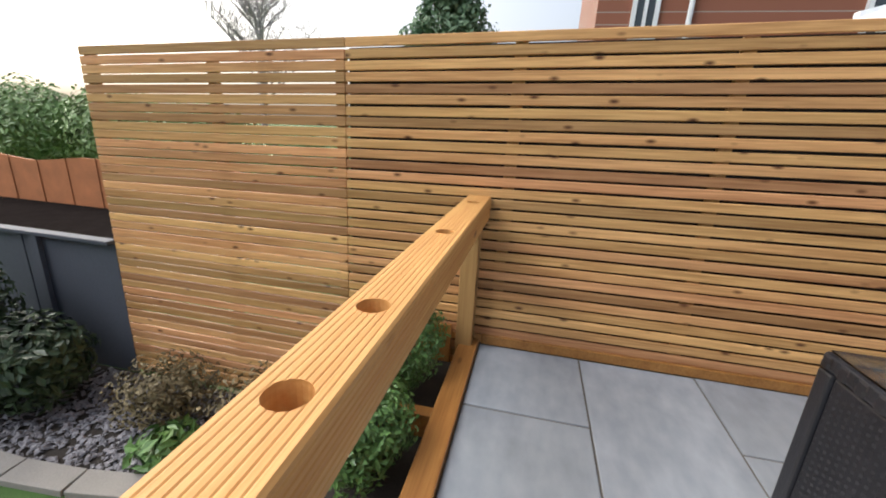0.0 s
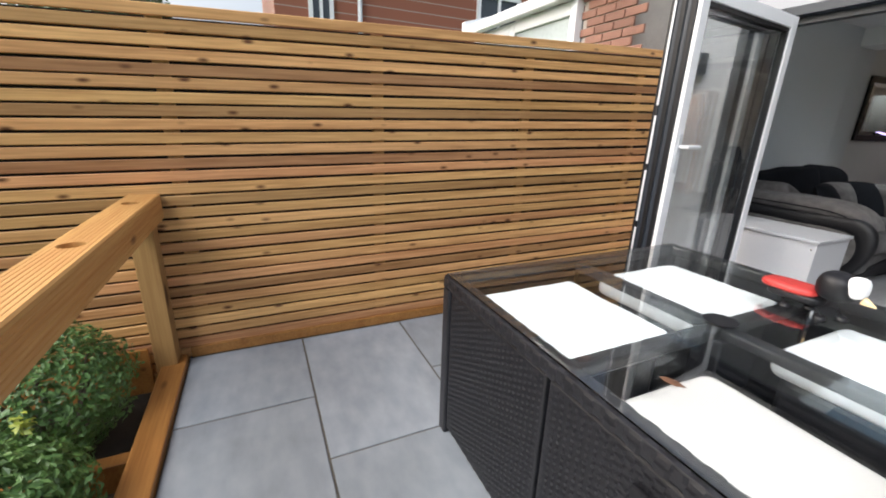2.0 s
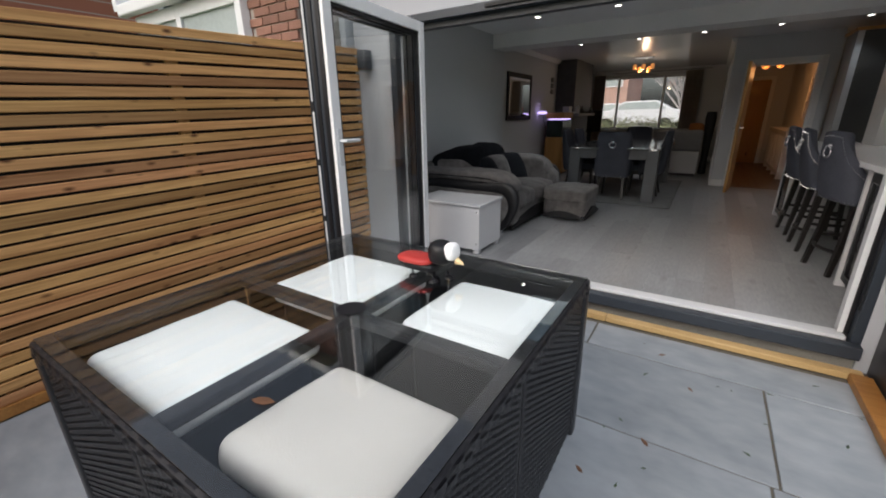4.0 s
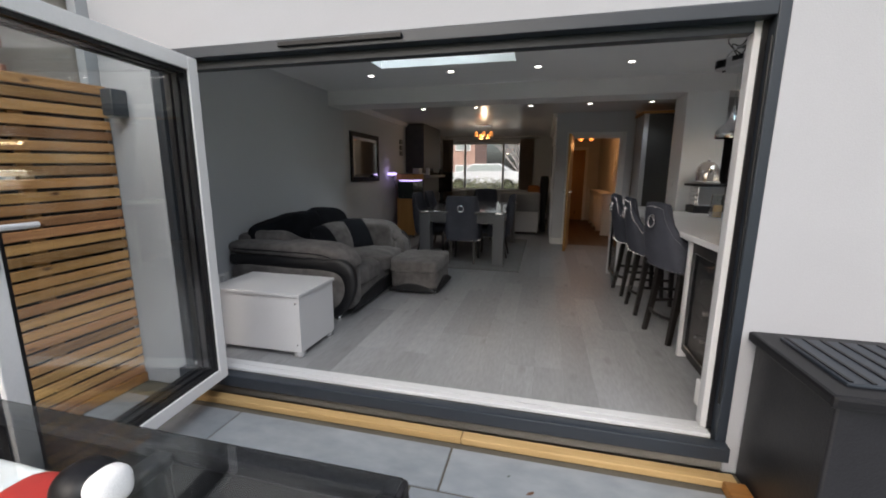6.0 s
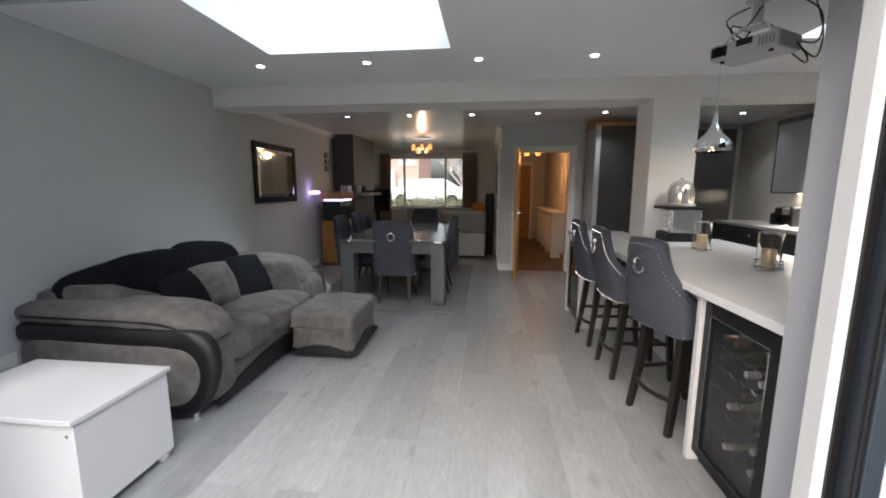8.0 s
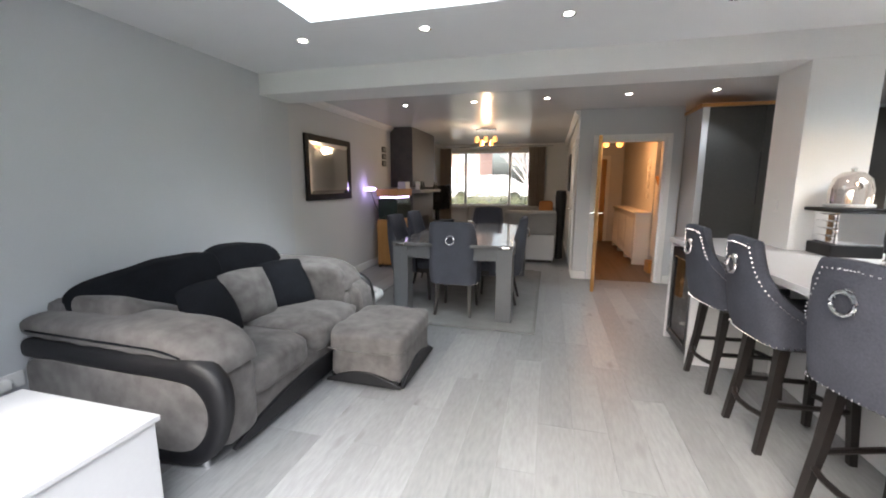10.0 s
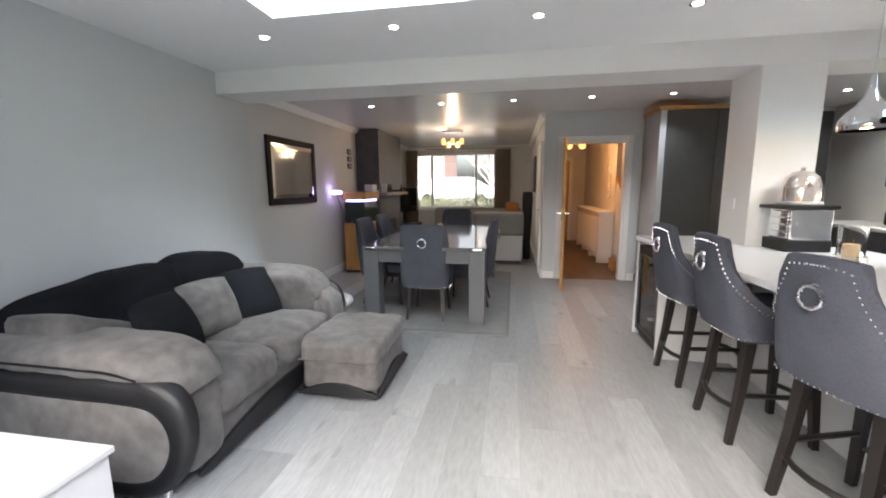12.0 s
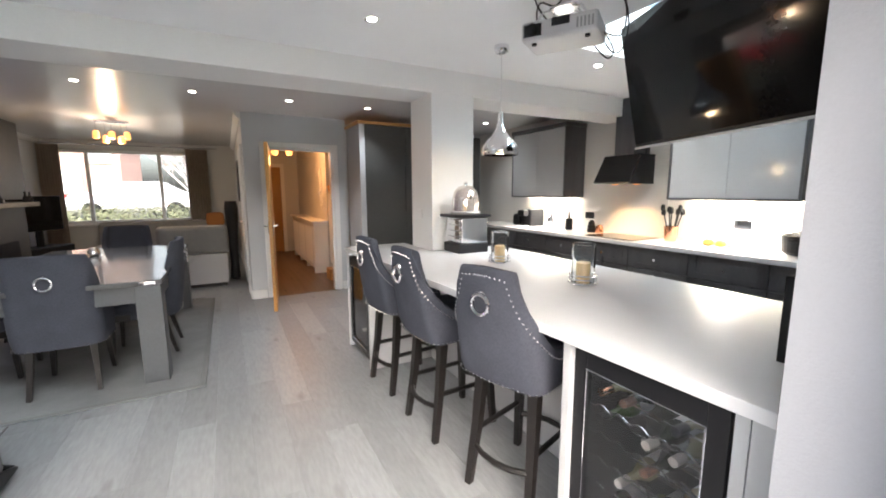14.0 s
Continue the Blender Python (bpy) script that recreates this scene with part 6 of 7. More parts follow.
# ---- pendant, projector, television ----
pd = thing("pendant_lamp", "chrome teardrop pendant lamp over the peninsula", "pendant lamp")
part("shade", lathe([(0.126, 0.0), (0.130, 0.025), (0.124, 0.062), (0.098, 0.100), (0.062, 0.135), (0.034, 0.18), (0.020, 0.23), (0.013, 0.295), (0.006, 0.30), (0.006, 0.25), (0.02, 0.17), (0.08, 0.095), (0.116, 0.03), (0.120, 0.0)], (2.955, 2.17, 1.665), 36), "chrome", pd)
part("bulb", lathe([(0.005, 0.012), (0.036, 0.03), (0.036, 0.06), (0.015, 0.09)], (2.955, 2.17, 1.665), 16), "warm_glow", pd)
# Added glowing disc stands in for bulb light on the chrome inside.
part("diffuser", lathe([(0.01, 0.004), (0.108, 0.004), (0.108, 0.008), (0.01, 0.008)], (2.955, 2.17, 1.665), 28), "warm_glow", pd, "added warm glowing disc standing in for the lit chrome inside")
part("flex", tube([(2.955, 2.17, 1.96), (2.955, 2.17, 2.38)], 0.0022, 6), "white_alu", pd)
part("ceiling_rose", lathe([(0.020, 2.345), (0.045, 2.36), (0.052, 2.385), (0.050, 2.3995)], (2.955, 2.17, 0)), "chrome", pd)
pj = thing("projector", "white ceiling projector on a metal bracket with hanging cables", "projector", pose(2.67, 1.29, 2.10, 0, 0, -58))
part("case", box(-0.17, 0.17, -0.115, 0.115, 0.0, 0.085, 0.014), "gloss_white", pj)
lr = part("lens_recess", box(-0.158, -0.075, -0.1175, -0.1145, 0.016, 0.070, 0.001), "black_plastic", pj, "black lens recess")
part("lens", lathe([(0.024, 0), (0.026, 0.014), (0.018, 0.017)], (0, 0, 0), 20), "screen", lr).matrix_basis = pose(-0.116, -0.1178, 0.043, 90)
part("focus_slot", box(-0.03, 0.05, -0.1175, -0.1145, 0.045, 0.080, 0.001), "black_plastic", pj)
for k in range(5):
    part("vent_slot", box(0.08 + k * 0.016, 0.088 + k * 0.016, -0.1172, -0.1145, 0.02, 0.062), "rug", pj)
for x in (-0.12, 0.12):
    part("foot", lathe([(0.012, -0.010), (0.012, 0.0), (0.008, 0.002)], (x, -0.07, 0.0), 12), "black_plastic", pj)
part("bracket_plate", box(-0.06, 0.06, -0.05, 0.05, 0.150, 0.158, 0.002), "chrome", pj)
part("bracket_pole", tube([(0, 0, 0.155), (0, 0, 0.298)], 0.026, 14), "white_alu", pj)
part("ceiling_plate", lathe([(0.06, 0.290), (0.06, 0.296), (0.03, 0.2985)], (0, 0, 0), 20), "white_alu", pj)
for a, b in ((-0.12, -0.08), (-0.12, 0.08), (0.12, -0.08), (0.12, 0.08)):
    part("bracket_arm", tube([(a * 0.3, b * 0.3, 0.154), (a * 0.7, b * 0.7, 0.135), (a, b, 0.080)], 0.006, 6), "chrome", pj)
for pts in ([(0.16, 0.09, 0.05), (0.24, 0.10, 0.03), (0.25, 0.07, 0.16), (0.14, 0.03, 0.27), (0.05, 0.02, 0.298)], [(0.15, 0.116, 0.04), (0.19, 0.16, -0.02), (0.24, 0.12, -0.03), (0.27, 0.06, 0.08), (0.21, 0.03, 0.299)],
            [(-0.10, 0.08, 0.08), (-0.15, 0.06, 0.15), (-0.11, -0.03, 0.19), (-0.03, -0.04, 0.16), (0.03, -0.02, 0.25)], [(-0.02, 0.10, 0.08), (-0.09, 0.02, 0.13), (-0.13, -0.05, 0.22), (-0.04, 0.0, 0.27)], [(0.17, 0.05, 0.04), (0.21, 0.08, -0.04), (0.17, 0.15, -0.05), (0.10, 0.118, 0.03)]):
    part("cable", tube([tuple(p) for p in smooth_line(pts, 5)], 0.004, 6), "black_plastic", pj)

tv = thing("television", "large flat black television on a wall bracket, switched off", "television", pose(3.392, 1.000, 1.695, 0, -12, -21.5))
part("case", box(0.0, 0.045, -0.685, 0.625, 0.0, 0.74, 0.008), "black_plastic", tv)
part("screen", box(-0.004, -0.0005, -0.672, 0.612, 0.018, 0.728), "screen", tv)
part("lower_trim", box(-0.006, 0.03, -0.685, 0.625, -0.014, -0.0005, 0.003), "white_alu", tv)
part("bracket", add_box(box(0.046, 0.12, -0.2, 0.2, 0.25, 0.50), 0.06, 0.10, -1.05, -0.2, 0.33, 0.42), "black_plastic", tv)

# ---- kitchen along the side wall ----
for i, (a, b) in enumerate(((0.62, 1.22), (1.22, 1.82), (1.82, 2.42), (2.42, 3.02), (3.02, 3.62), (3.62, 4.22), (4.22, 4.82), (4.82, 5.395))):
    u = thing("base_unit", "dark grey kitchen base unit with drawer and round chrome knob", "kitchen unit", group="base units")
    part("carcass", box(4.76, RX - 0.003, a + 0.002, b - 0.002, 0.10, 0.868), "dark_unit", u)
    part("plinth", box(4.82, 4.84, a, b, 0, 0.10), "dark_unit", u)
    for z0, z1 in ((0.13, 0.66), (0.67, 0.86)):
        d = part("unit_front", box(4.738, 4.758, a + 0.003, b - 0.003, z0, z1, 0.003), "dark_unit", u)
        part("inset", box(4.733, 4.7375, a + 0.06, b - 0.06, z0 + 0.045, z1 - 0.045, 0.002), "dark_unit", d)
        part("knob", lathe([(0.007, 0), (0.007, 0.012), (0.016, 0.018), (0.013, 0.028)], (0, 0, 0), 14), "chrome", d).matrix_basis = pose(4.733, (a + b) / 2, (z0 + z1) / 2 if z1 > 0.8 else z1 - 0.05, 0, -90)
solid("kitchen_worktop", box(4.71, RX - 0.002, 0.60, 5.395, 0.87, 0.91, 0.004), "quartz", "white quartz worktop along the kitchen wall", "worktop")
for a, b, n in ((3.56, 4.62, 2), (1.17, 2.21, 2)):
    u = thing("wall_unit", "gloss pale grey wall unit with dark end panels", "kitchen unit", group="wall units")
    part("carcass", box(5.0, RX - 0.002, a + 0.02, b - 0.02, 1.345, 2.20), "gloss_white", u)
    part("end_panel", box(4.97, RX - 0.002, a, a + 0.019, 1.33, 2.21), "dark_unit", u)
    part("end_panel", box(4.97, RX - 0.002, b - 0.019, b, 1.33, 2.21), "dark_unit", u)
    for i in range(n):
        w = (b - a - 0.04) / n
        part("unit_door", box(4.975, 4.997, a + 0.021 + i * w, a + 0.019 + (i + 1) * w, 1.345, 2.20, 0.002), "gloss_grey", u)
    part("pelmet", box(4.97, RX - 0.002, a + 0.02, b - 0.02, 1.325, 1.344), "dark_unit", u)
    part("cornice", box(4.96, RX - 0.002, a - 0.01, b + 0.01, 2.211, 2.26, 0.004), "dark_unit", u)
    part("light_strip", box(5.24, 5.28, a + 0.08, b - 0.08, 1.318, 1.3245), "strip_glow", u)
hd = thing("cooker_hood", "angled black glass cooker hood with two warm lamps", "cooker hood")
part("chimney", box(5.05, RX - 0.002, 2.66, 2.90, 1.80, 2.39), "dark_unit", hd)
part("glass_front", extrude([(4.86, 1.50), (4.89, 1.485), (5.06, 1.78), (5.03, 1.795)], "y", 2.56, 3.01, 0.003), "screen", hd)
part("canopy", extrude([(4.91, 1.485), (RX - 0.002, 1.485), (RX - 0.002, 1.80), (5.07, 1.80)], "y", 2.59, 2.98, 0.004), "black_plastic", hd)
for y in (2.64, 2.91):
    part("hood_lamp", lathe([(0.03, 0), (0.03, 0.006), (0.02, 0.007)], (5.1, y, 1.477), 16), "lamp_glow", hd)
solid("hob", box(4.80, 5.24, 2.42, 3.04, 0.9105, 0.917, 0.002), "screen", "black glass hob set on the worktop", "hob")
sp = thing("splashback", "dark hob glass splash panel on the wall", "splashback", kind="structure")
part("panel", box(RX - 0.012, RX - 0.002, 2.40, 3.06, 0.915, 1.48), "splash", sp)
ut = thing("utensil_pot", "copper pot of black cooking utensils on the worktop", "utensil pot")
part("pot", lathe([(0.05, 0), (0.058, 0.02), (0.065, 0.15), (0.060, 0.152), (0.05, 0.02)], (5.10, 2.22, 0.911)), "copper", ut)
for i in range(7):
    a = i * 0.9
    e = (5.10 + 0.09 * math.cos(a), 2.22 + 0.09 * math.sin(a), 1.20 + 0.02 * (i % 3))
    q = part("utensil", tube([(5.10 + 0.02 * math.cos(a), 2.22 + 0.02 * math.sin(a), 0.96), e], 0.006, 6), "black_plastic", ut)
    part("utensil_head", cushion(e[0] - 0.025, e[0] + 0.025, e[1] - 0.02, e[1] + 0.02, e[2] - 0.03, e[2] + 0.04, 0.8, 4), "black_plastic", q)
sc = thing("slow_cooker", "black slow cooker with glass lid on the worktop", "slow cooker")
part("pot", lathe([(0.10, 0.01), (0.13, 0.03), (0.14, 0.14), (0.138, 0.155)], (5.06, 1.15, 0.911)), "black_plastic", sc)
part("lid", lathe([(0.135, 0.156), (0.12, 0.175), (0.05, 0.195), (0.01, 0.198)], (5.06, 1.15, 0.911)), "smoked", sc)
part("lid_handle", tube([(5.03, 1.15, 1.11), (5.03, 1.15, 1.135), (5.09, 1.15, 1.135), (5.09, 1.15, 1.11)], 0.007, 6), "chrome", sc)
part("side_handle", box(4.905, 4.93, 1.11, 1.19, 1.03, 1.05, 0.005), "black_plastic", sc)
fr_ = thing("fruit_dish", "small dish of yellow fruit on the worktop", "fruit")
for k, (dx, dy) in enumerate(((0, 0), (0.05, 0.06), (-0.02, 0.10), (0.03, -0.06))):
    part("fruit", cushion(5.08 + dx, 5.15 + dx, 1.72 + dy, 1.80 + dy, 0.911, 0.97, 0.9, 5), "wax" if k % 2 else "orange_fruit", fr_)
mc = thing("coffee_machine", "black coffee machine on the far worktop", "coffee machine")
part("body", box(5.0, 5.26, 4.22, 4.42, 0.911, 1.16, 0.02), "black_plastic", mc)
part("arm", box(4.90, 5.0, 4.25, 4.39, 1.06, 1.15, 0.015), "black_plastic", mc)
part("tray", box(4.88, 5.0, 4.24, 4.40, 0.911, 0.94, 0.01), "chrome", mc)
tr_ = thing("toaster", "black and steel toaster on the worktop", "toaster")
part("body", box(4.98, 5.20, 4.46, 4.60, 0.911, 1.08, 0.03), "black_plastic", tr_)
part("slots", box(5.0, 5.18, 4.50, 4.56, 1.0805, 1.084), "chrome", tr_)
for k, (y, h, mt, lb) in enumerate(((3.95, 0.26, "chrome", "tall steel knife holder on the worktop"), (3.62, 0.24, "black_plastic", "black knife block on the worktop"), (3.25, 0.15, "black_plastic", "small black canister near the hob"), (3.13, 0.10, "copper", "small copper kettle near the hob"))):
    c = thing("knife_block" if k < 2 else "canister", lb, "kitchen canister")
    part("body", lathe([(0.045, 0), (0.05, 0.01), (0.046, h * 0.6), (0.04, h * 0.62)], (5.14, y, 0.911), 20), mt, c)
    if k < 2:
        for i in range(4):
            part("knife_handle", tube([(5.12 + 0.015 * i, y - 0.02 + 0.012 * i, 0.911 + h * 0.6), (5.10 + 0.02 * i, y - 0.03 + 0.02 * i, 0.911 + h)], 0.008, 6), "black_plastic", c)
    else:
        part("cap", lathe([(0.042, h * 0.62), (0.042, h * 0.75), (0.02, h)], (5.14, y, 0.911), 20), mt, c)
for y in (1.62, 3.36):
    so = thing("socket", "double socket plate on the splashback", "socket")
    part("plate", box(RX - 0.012, RX - 0.001, y, y + 0.146, 1.06, 1.146, 0.003), "chrome", so)

tc_ = thing("larder_unit", "tall dark gloss larder unit with a pale side panel", "kitchen unit")
part("side_panel", box(2.765, 2.835, 4.93, 5.545, 0, 2.27), "gloss_grey", tc_)
part("carcass", box(2.836, 3.60, 4.955, 5.545, 0.1, 2.27), "dark_unit", tc_)
part("larder_door", box(2.838, 3.40, 4.93, 4.953, 0.10, 2.27, 0.003), "dark_gloss", tc_)
part("larder_door", box(3.404, 3.60, 4.93, 4.953, 0.10, 2.27, 0.003), "dark_gloss", tc_)
part("door_handle", tube([(3.385, 4.90, 1.15), (3.385, 4.90, 1.75)], 0.008), "black_plastic", tc_)
part("cornice", box(2.74, 3.62, 4.90, 5.546, 2.271, 2.31, 0.004), "oak", tc_)
part("plinth", box(2.81, 3.6, 4.98, 5.54, 0, 0.099), "dark_unit", tc_)
tl = thing("tall_unit", "tall dark kitchen unit at the end of the wall run", "kitchen unit")
part("carcass", box(4.32, 4.92, 5.42, 5.995, 0.0, 2.27, 0.003), "dark_unit", tl)
part("unit_door", box(4.322, 4.918, 5.397, 5.419, 0.10, 2.26, 0.003), "dark_gloss", tl)

# ---- recessed lamps ----
def downlight(x, y, z, group):
    t = thing("downlight", "small round chrome recessed ceiling spotlight, lit", "ceiling spotlight", group=group)
    part("bezel", lathe([(0.030, -0.001), (0.043, -0.004), (0.045, -0.001)], (x, y, z), 20), "chrome", t)
    part("lens", lathe([(0.005, -0.0030), (0.029, -0.0025), (0.029, -0.0012)], (x, y, z), 16), "spot_glow", t)


for x in (-0.704, 0.222, 1.14, 2.03):
    downlight(x, 2.17, CEIL, "extension spotlights")
    lamp("spot", "SPOT", 4, look((x, 2.17, CEIL - 0.02), (x, 2.17, 0)), (0.94, 0.97, 1), 0.03, None, 100)
downlight(3.9, 2.17, CEIL, "extension spotlights")
for x in (-0.826, 0.094, 0.991, 1.9, 2.79):
    downlight(x, 4.64, CEIL + 0.005, "dining spotlights")
    lamp("spot", "SPOT", 7, look((x, 4.64, CEIL - 0.02), (x, 4.64, 0)), (0.90, 0.95, 1), 0.03, None, 100)
downlight(4.67, 4.88, CEIL + 0.005, "dining spotlights")
for x, y in ((3.9, 2.17), (4.67, 4.88)):
    lamp("spot", "SPOT", 4, look((x, y, CEIL - 0.02), (x, y, 0)), (0.94, 0.97, 1), 0.03, None, 130)
for a, b in ((3.56, 4.62), (1.17, 2.21)):
    lamp("strip_lamp", "AREA", 6, look((5.22, (a + b) / 2, 1.312), (5.26, (a + b) / 2, 0)) @ pose(0, 0, 0), (1, 0.92, 0.82), 0.05, b - a - 0.2)
for y in (2.64, 2.91):
    lamp("hood_light", "SPOT", 8, look((5.1, y, 1.47), (5.15, y, 0)), (1, 0.60, 0.28), 0.03, None, 90)
lamp("pendant_light", "POINT", 1.6, pose(2.955, 2.17, 1.655), (1, 0.70, 0.40), 0.03)

# ---- lounge end ----
ch_ = thing("chandelier", "warm lit ceiling light of small glass shades on a bar", "ceiling light")
part("ceiling_plate", box(-0.30, 0.08, 6.93, 7.07, 2.37, 2.4045, 0.006), "chrome", ch_)
for i, (x, y) in enumerate(((-0.28, 6.95), (-0.20, 7.05), (-0.11, 6.95), (-0.02, 7.05), (0.06, 6.95))):
    part("stem", tube([(x, y, 2.37), (x, y, 2.20)], 0.006, 6), "chrome", ch_)
    part("glass_shade", lathe([(0.014, 0.10), (0.036, 0.08), (0.040, 0.0), (0.016, -0.01)], (x, y, 2.15 - 0.05 * (i % 2)), 16), "lamp_glow", ch_)
lamp("chandelier_light", "POINT", 7, pose(-0.12, 7.0, 2.06), (1, 0.74, 0.48), 0.05)
hl = thing("hall_light", "warm lit globe lights on the hall ceiling", "ceiling light")
part("fitting", box(1.93, 2.29, 7.16, 7.28, 2.38, 2.405), "chrome", hl)
for x in (1.99, 2.22):
    part("globe", lathe([(0.01, 0.06), (0.045, 0.045), (0.06, 0.0), (0.045, -0.045), (0.01, -0.06)], (x, 7.22, 2.085), 16), "lamp_glow", hl)
    part("drop_rod", tube([(x, 7.22, 2.145), (x, 7.22, 2.38)], 0.005, 6), "chrome", hl)
lamp("hall_lamp", "POINT", 6.0, pose(2.1, 7.0, 1.95), (1, 0.44, 0.15), 0.10)

cb = thing("chimney_breast", "chimney breast papered in dark textured wallpaper above a mantel", "chimney breast", kind="structure")
part("upper_breast", box(-1.809, -1.38, 6.50, 7.95, 1.32, 2.40), "wallpaper", cb)
part("lower_breast", box(-1.809, -1.40, 6.55, 7.90, 0, 1.215), "wallpaper", cb)
part("mantel_shelf", box(-1.809, -1.24, 6.50, 7.95, 1.22, 1.28, 0.008), "rug", cb)
part("hearth_opening", box(-1.41, -1.395, 6.90, 7.55, 0.05, 0.75), "black_plastic", cb)
tk = thing("fish_tank", "lit fish tank with a wooden hood on an oak cabinet", "fish tank")
part("cabinet", box(-1.68, -1.31, 5.55, 6.25, 0.04, 0.80, 0.006), "oak", tk)
for i in range(2):
    part("cabinet_door", box(-1.309, -1.292, 5.56 + i * 0.345, 5.895 + i * 0.345, 0.08, 0.76, 0.003), "oak", tk)
part("tank", box(-1.66, -1.33, 5.57, 6.23, 0.801, 1.15), "tank_water", tk)
part("hood", box(-1.68, -1.31, 5.55, 6.25, 1.18, 1.30, 0.006), "oak", tk)
part("light_bar", box(-1.63, -1.35, 5.58, 6.22, 1.152, 1.178), "purple_glow", tk)
for x in (-1.67, -1.34):
    for y in (5.56, 6.21):
        part("foot", box(x, x + 0.03, y, y + 0.03, 0, 0.04), "dark_leg", tk)
lu = thing("uplighter", "small lamp throwing violet light up the wall", "lamp")
part("head", cushion(-1.79, -1.62, 5.30, 5.46, 1.27, 1.33, 0.7, 5), "purple_glow", lu)
part("arm", tube([(-1.70, 5.38, 1.27), (-1.70, 5.50, 1.10), (-1.66, 5.548, 0.95)], 0.008, 6), "chrome", lu)
lamp("violet_light", "POINT", 0.09, pose(-1.66, 5.36, 1.36), (0.6, 0.45, 1), 0.05)
pk = thing("paper_stack", "white box standing on the fish tank hood", "box")
part("box", box(-1.47, -1.33, 5.98, 6.20, 1.301, 1.42, 0.004), "gloss_white", pk)
ml = thing("mantel_ornament", "dark bottles and ornaments along the mantel", "ornament")
for i, y in enumerate((6.60, 6.72, 6.85, 7.6, 7.75)):
    part("ornament", lathe([(0.03, 0), (0.035, 0.05), (0.012, 0.10), (0.012, 0.15)], (-1.28, y, 1.2805), 12), "black_plastic", ml)
cd = thing("greeting_card", "white card standing on the mantel shelf", "card")
part("card", box(-1.33, -1.26, 6.515, 6.525, 1.281, 1.43), "white", cd)
part("back_leaf", moved(box(-0.035, 0.035, 0, 0.008, 0.0, 0.148), pose(-1.295, 6.535, 1.281, -10)), "white", cd)
dt = thing("corner_television", "black television on a stand in the lounge corner", "television", pose(-1.47, 8.5, 0, 0, 0, 66))
part("screen", box(-0.45, 0.45, -0.02, 0.02, 0.80, 1.36, 0.01), "screen", dt)
part("stand", box(-0.5, 0.4, -0.2, 0.2, 0, 0.55, 0.01), "black_plastic", dt)
part("neck", box(-0.05, 0.05, -0.02, 0.02, 0.55, 0.80), "black_plastic", dt)
for k, z in enumerate((1.74, 1.86, 1.98)):
    p = thing("small_picture", "small dark framed picture in a column on the wall", "picture", group="column of small pictures")
    part("frame", box(-1.809, -1.79, 6.10, 6.26, z - 0.045, z + 0.045, 0.004), "black_plastic", p)
    part("print", box(-1.789, -1.787, 6.12, 6.24, z - 0.03, z + 0.03), "rug", p)
pw = thing("wall_picture", "tall narrow dark picture on the lounge wall", "picture")
part("frame", box(1.415, 1.439, 7.6, 8.3, 1.25, 1.95, 0.006), "black_plastic", pw)
part("print", box(1.411, 1.4145, 7.66, 8.24, 1.31, 1.89), "wallpaper", pw)
solid("floor_vase", lathe([(0.05, 0), (0.075, 0.02), (0.06, 0.3), (0.085, 0.8), (0.10, 1.15), (0.085, 1.27), (0.07, 1.26)], (1.27, 7.15, 0)), "black_plastic", "tall black tapering floor vase by the lounge wall", "vase")
ls = thing("lounge_sofa", "grey lounge sofa seen from behind, pale lower back panel", "sofa")
part("back", box(0.30, 1.20, 6.62, 6.85, 0.50, 0.92, 0.05), "rug", ls)
part("lower_panel", box(0.55, 1.17, 6.60, 6.64, 0.06, 0.50, 0.006), "gloss_white", ls)
part("seat", box(0.30, 1.20, 6.86, 7.7, 0.06, 0.45, 0.05), "rug", ls)
part("foot_rail", box(0.35, 1.15, 6.66, 7.6, 0, 0.059), "dark_leg", ls)
ws = thing("window_sofa", "long grey sofa under the picture window", "sofa")
part("seat", box(-0.95, 1.2, 8.75, 9.5, 0.05, 0.45, 0.05), "rug", ws)
part("back", box(-0.95, 1.2, 9.45, 9.70, 0.3, 0.85, 0.06), "rug", ws)
part("foot_rail", box(-0.9, 1.15, 8.8, 9.6, 0, 0.049), "dark_leg", ws)
solid("orange_cushion", cushion(0.82, 1.15, 9.32, 9.46, 0.72, 1.0, 0.6), "copper_fabric", "small burnt orange cushion on the far sofa", "cushion")

# wall details
wd_ = thing("wall_socket", "white double socket low on the wall behind the chest", "socket")
part("plate", box(LX + 0.0005, LX + 0.010, 0.66, 0.806, 0.30, 0.386, 0.003), "white", wd_)
part("plug", box(LX + 0.011, LX + 0.05, 0.68, 0.73, 0.32, 0.37, 0.006), "white", wd_)
lk = thing("light_switch", "white light switch plate on the pier", "switch")
part("plate", box(2.735, 2.7445, 3.02, 3.10, 1.18, 1.26, 0.003), "white", lk)

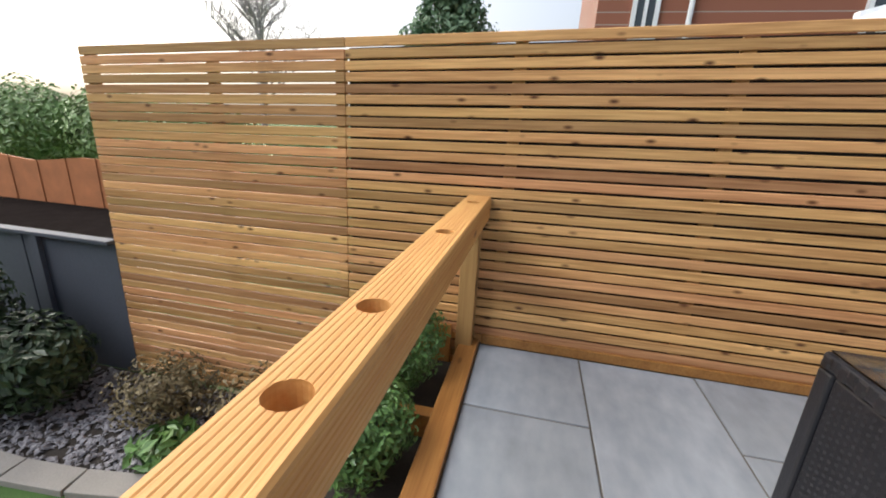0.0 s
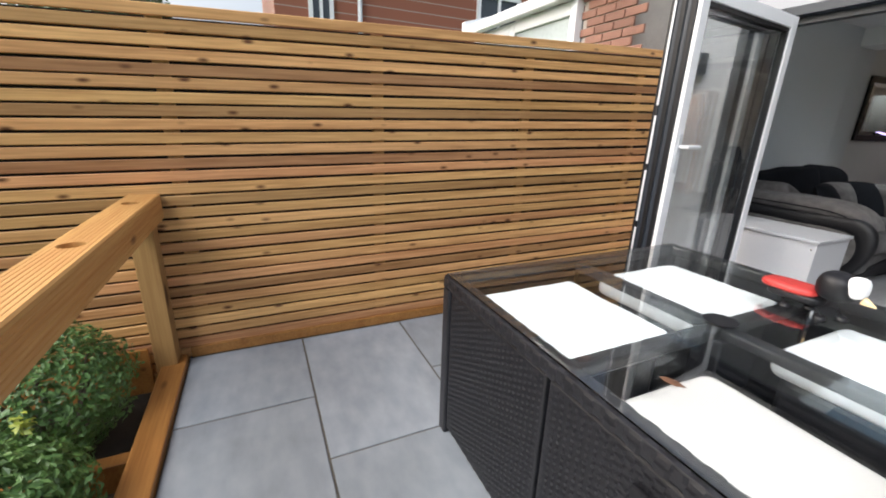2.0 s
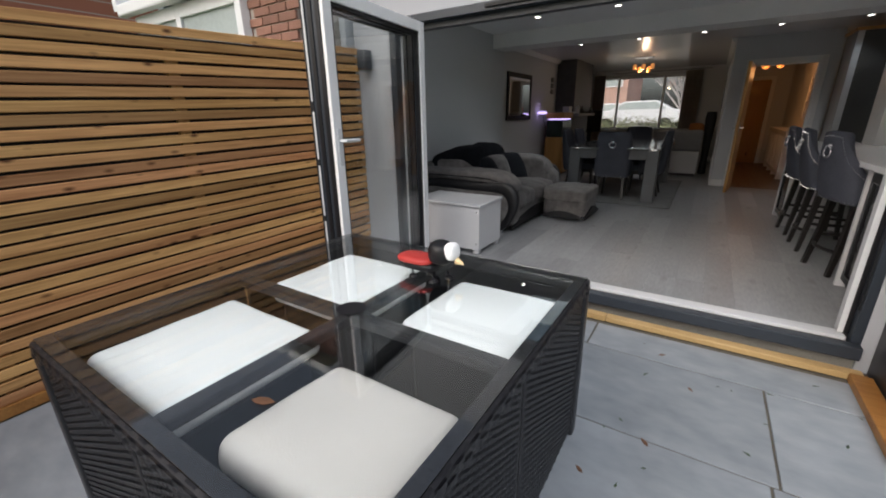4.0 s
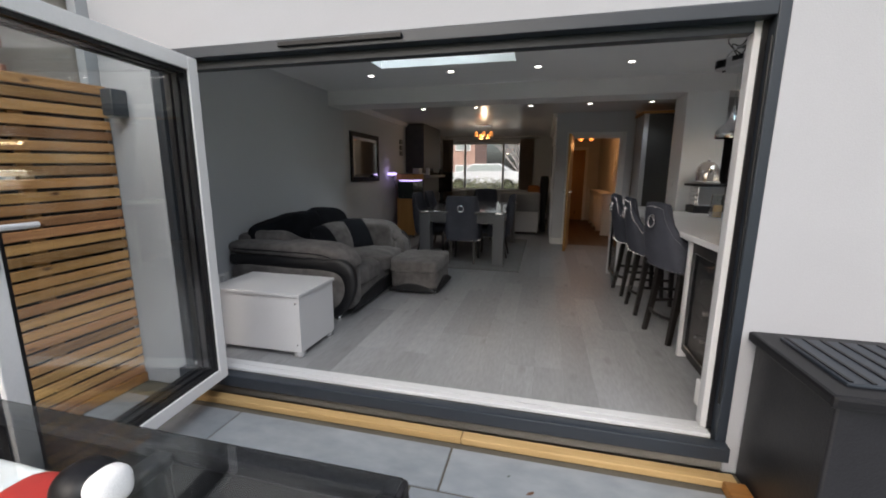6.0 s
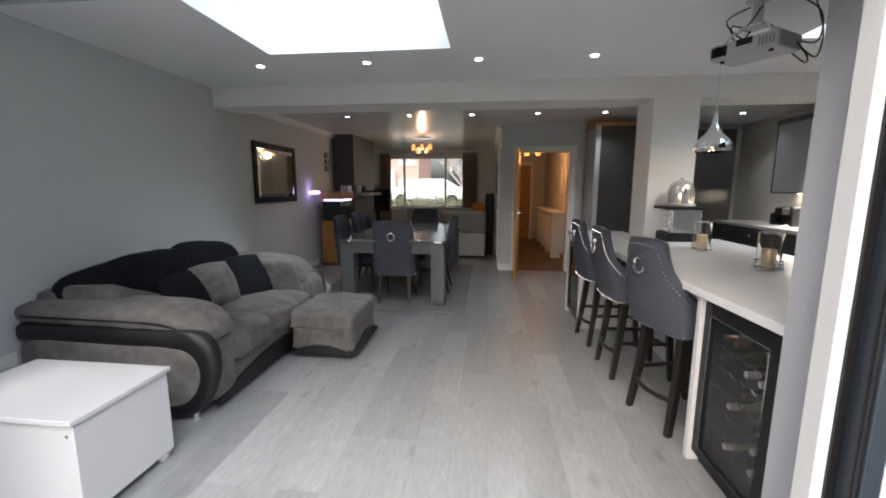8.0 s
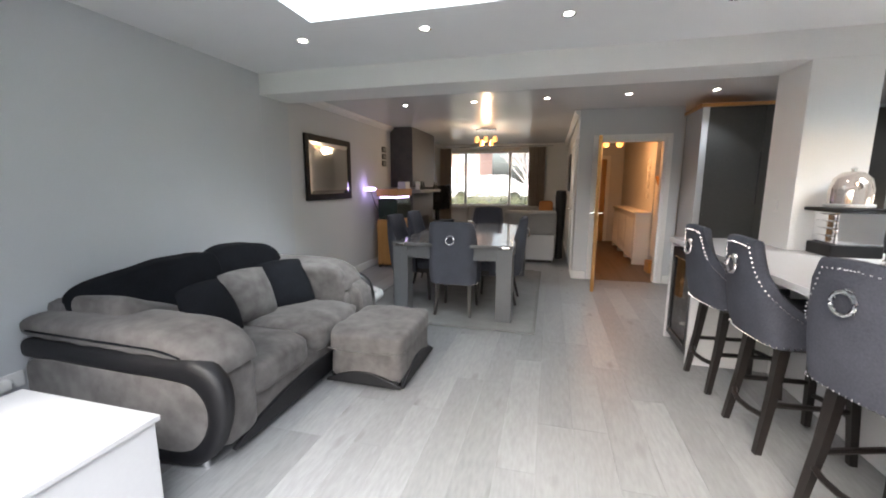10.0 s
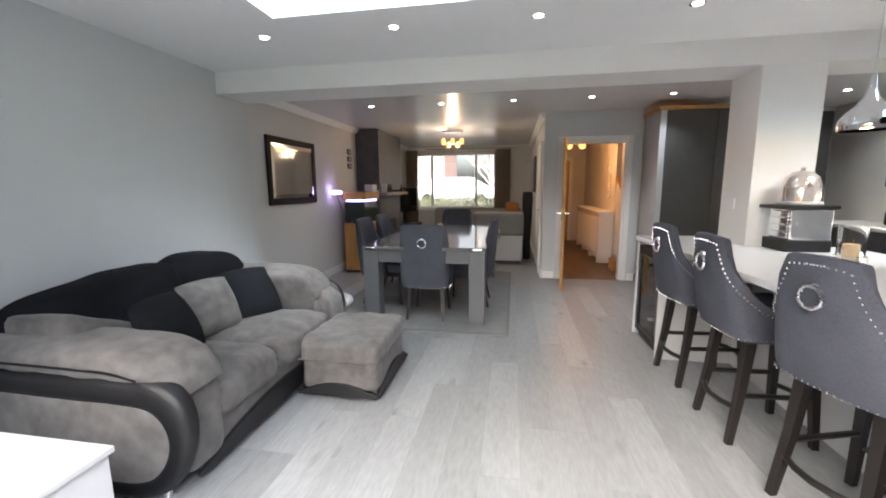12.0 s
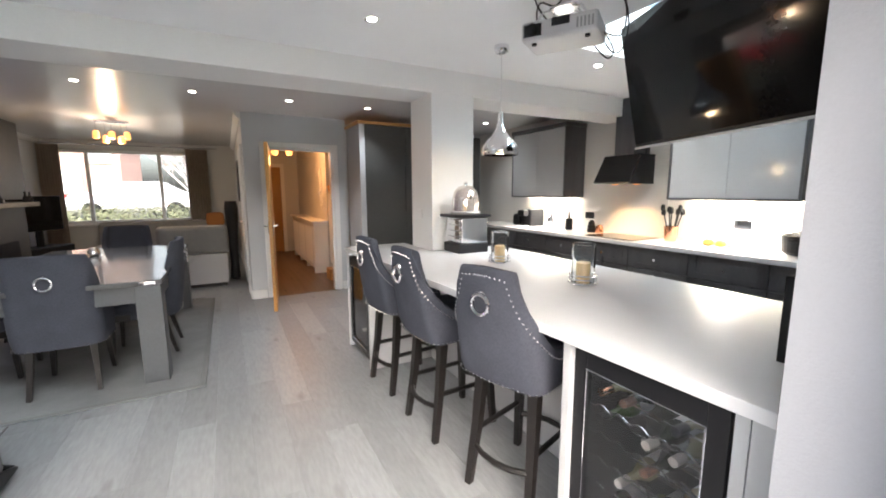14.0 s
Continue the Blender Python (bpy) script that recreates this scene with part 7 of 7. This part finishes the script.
# ---- floors, laid piece by piece ----
setting("floor", box(LX - 0.15, RX, -0.07, 6.0, -0.028, -0.009), "joint_dark", "dark underlay below the laminate planks")
fl = bpy.data.objects["floor"]
setting("floor_lounge", box(-1.81, 1.44, 6.0, 9.99, -0.028, -0.0015), "plank", "pale grey laminate floor of the lounge")
PW, PL = 0.192, 1.285
def plank_mesh(length):
    return mesh_of("plank", box(-PW / 2 + 0.0003, PW / 2 - 0.0003, -length / 2 + 0.0003, length / 2 - 0.0003, -0.009, 0.0, 0.0006, 1), "plank")


cuts = {0.43: plank_mesh(0.43), 0.86: plank_mesh(0.86), PL: plank_mesh(PL)}
rng = random.Random(3)
for i in range(22):
    x, y = -1.72 + PW * i, -0.075
    first_cut = rng.choice((0.43, 0.86, PL))
    end = 5.99 if x < 1.4 else 5.50
    while y < end - 0.1:
        size = first_cut if y < 0.0 else PL
        if y + size > end + 0.03:
            size = max(k for k in (0.43, 0.86, PL) if k <= end - y + 0.44)
        ob = new("plank", cuts[size])
        ob.parent = fl
        ob.matrix_basis = pose(x, y + size / 2, 0.0)
        y += size
setting("floor_kitchen", box(2.41, RX, 0.162, 6.0, -0.008, -0.001), "plank", "pale grey laminate floor of the kitchen")
pb_ = bpy.data.objects["patio_base"]
ROWS = [(-4.09, -3.45, -0.84), (-3.45, -2.78, -0.395), (-2.78, -2.10, -0.86), (-2.10, -1.42, -0.40), (-1.42, -0.70, 0.70), (-0.70, -0.382, -0.53)]
made = {}
for y0, y1, xj in ROWS:
    L = 1.37 if y1 > -0.5 else 1.07
    xs_ = [FX + 0.012] + [q for q in (xj + L * k for k in range(-2, 8)) if FX + 0.1 < q < 5.9] + [6.0]
    for a, b in zip(xs_, xs_[1:]):
        key = (round(b - a, 3), round(y1 - y0, 3))
        if key not in made:
            bm = box(-(b - a) / 2 + 0.005, (b - a) / 2 - 0.005, -(y1 - y0) / 2 + 0.005, (y1 - y0) / 2 - 0.005, -0.025, 0.0, 0.004, 2)
            made[key] = mesh_of("slab", bm, "slab")
        ob = new("slab", made[key])
        ob.parent = pb_
        ob.matrix_basis = pose((a + b) / 2, (y0 + y1) / 2, -0.17 + rng.uniform(-0.0015, 0.001), rng.uniform(-0.12, 0.12), rng.uniform(-0.12, 0.12))
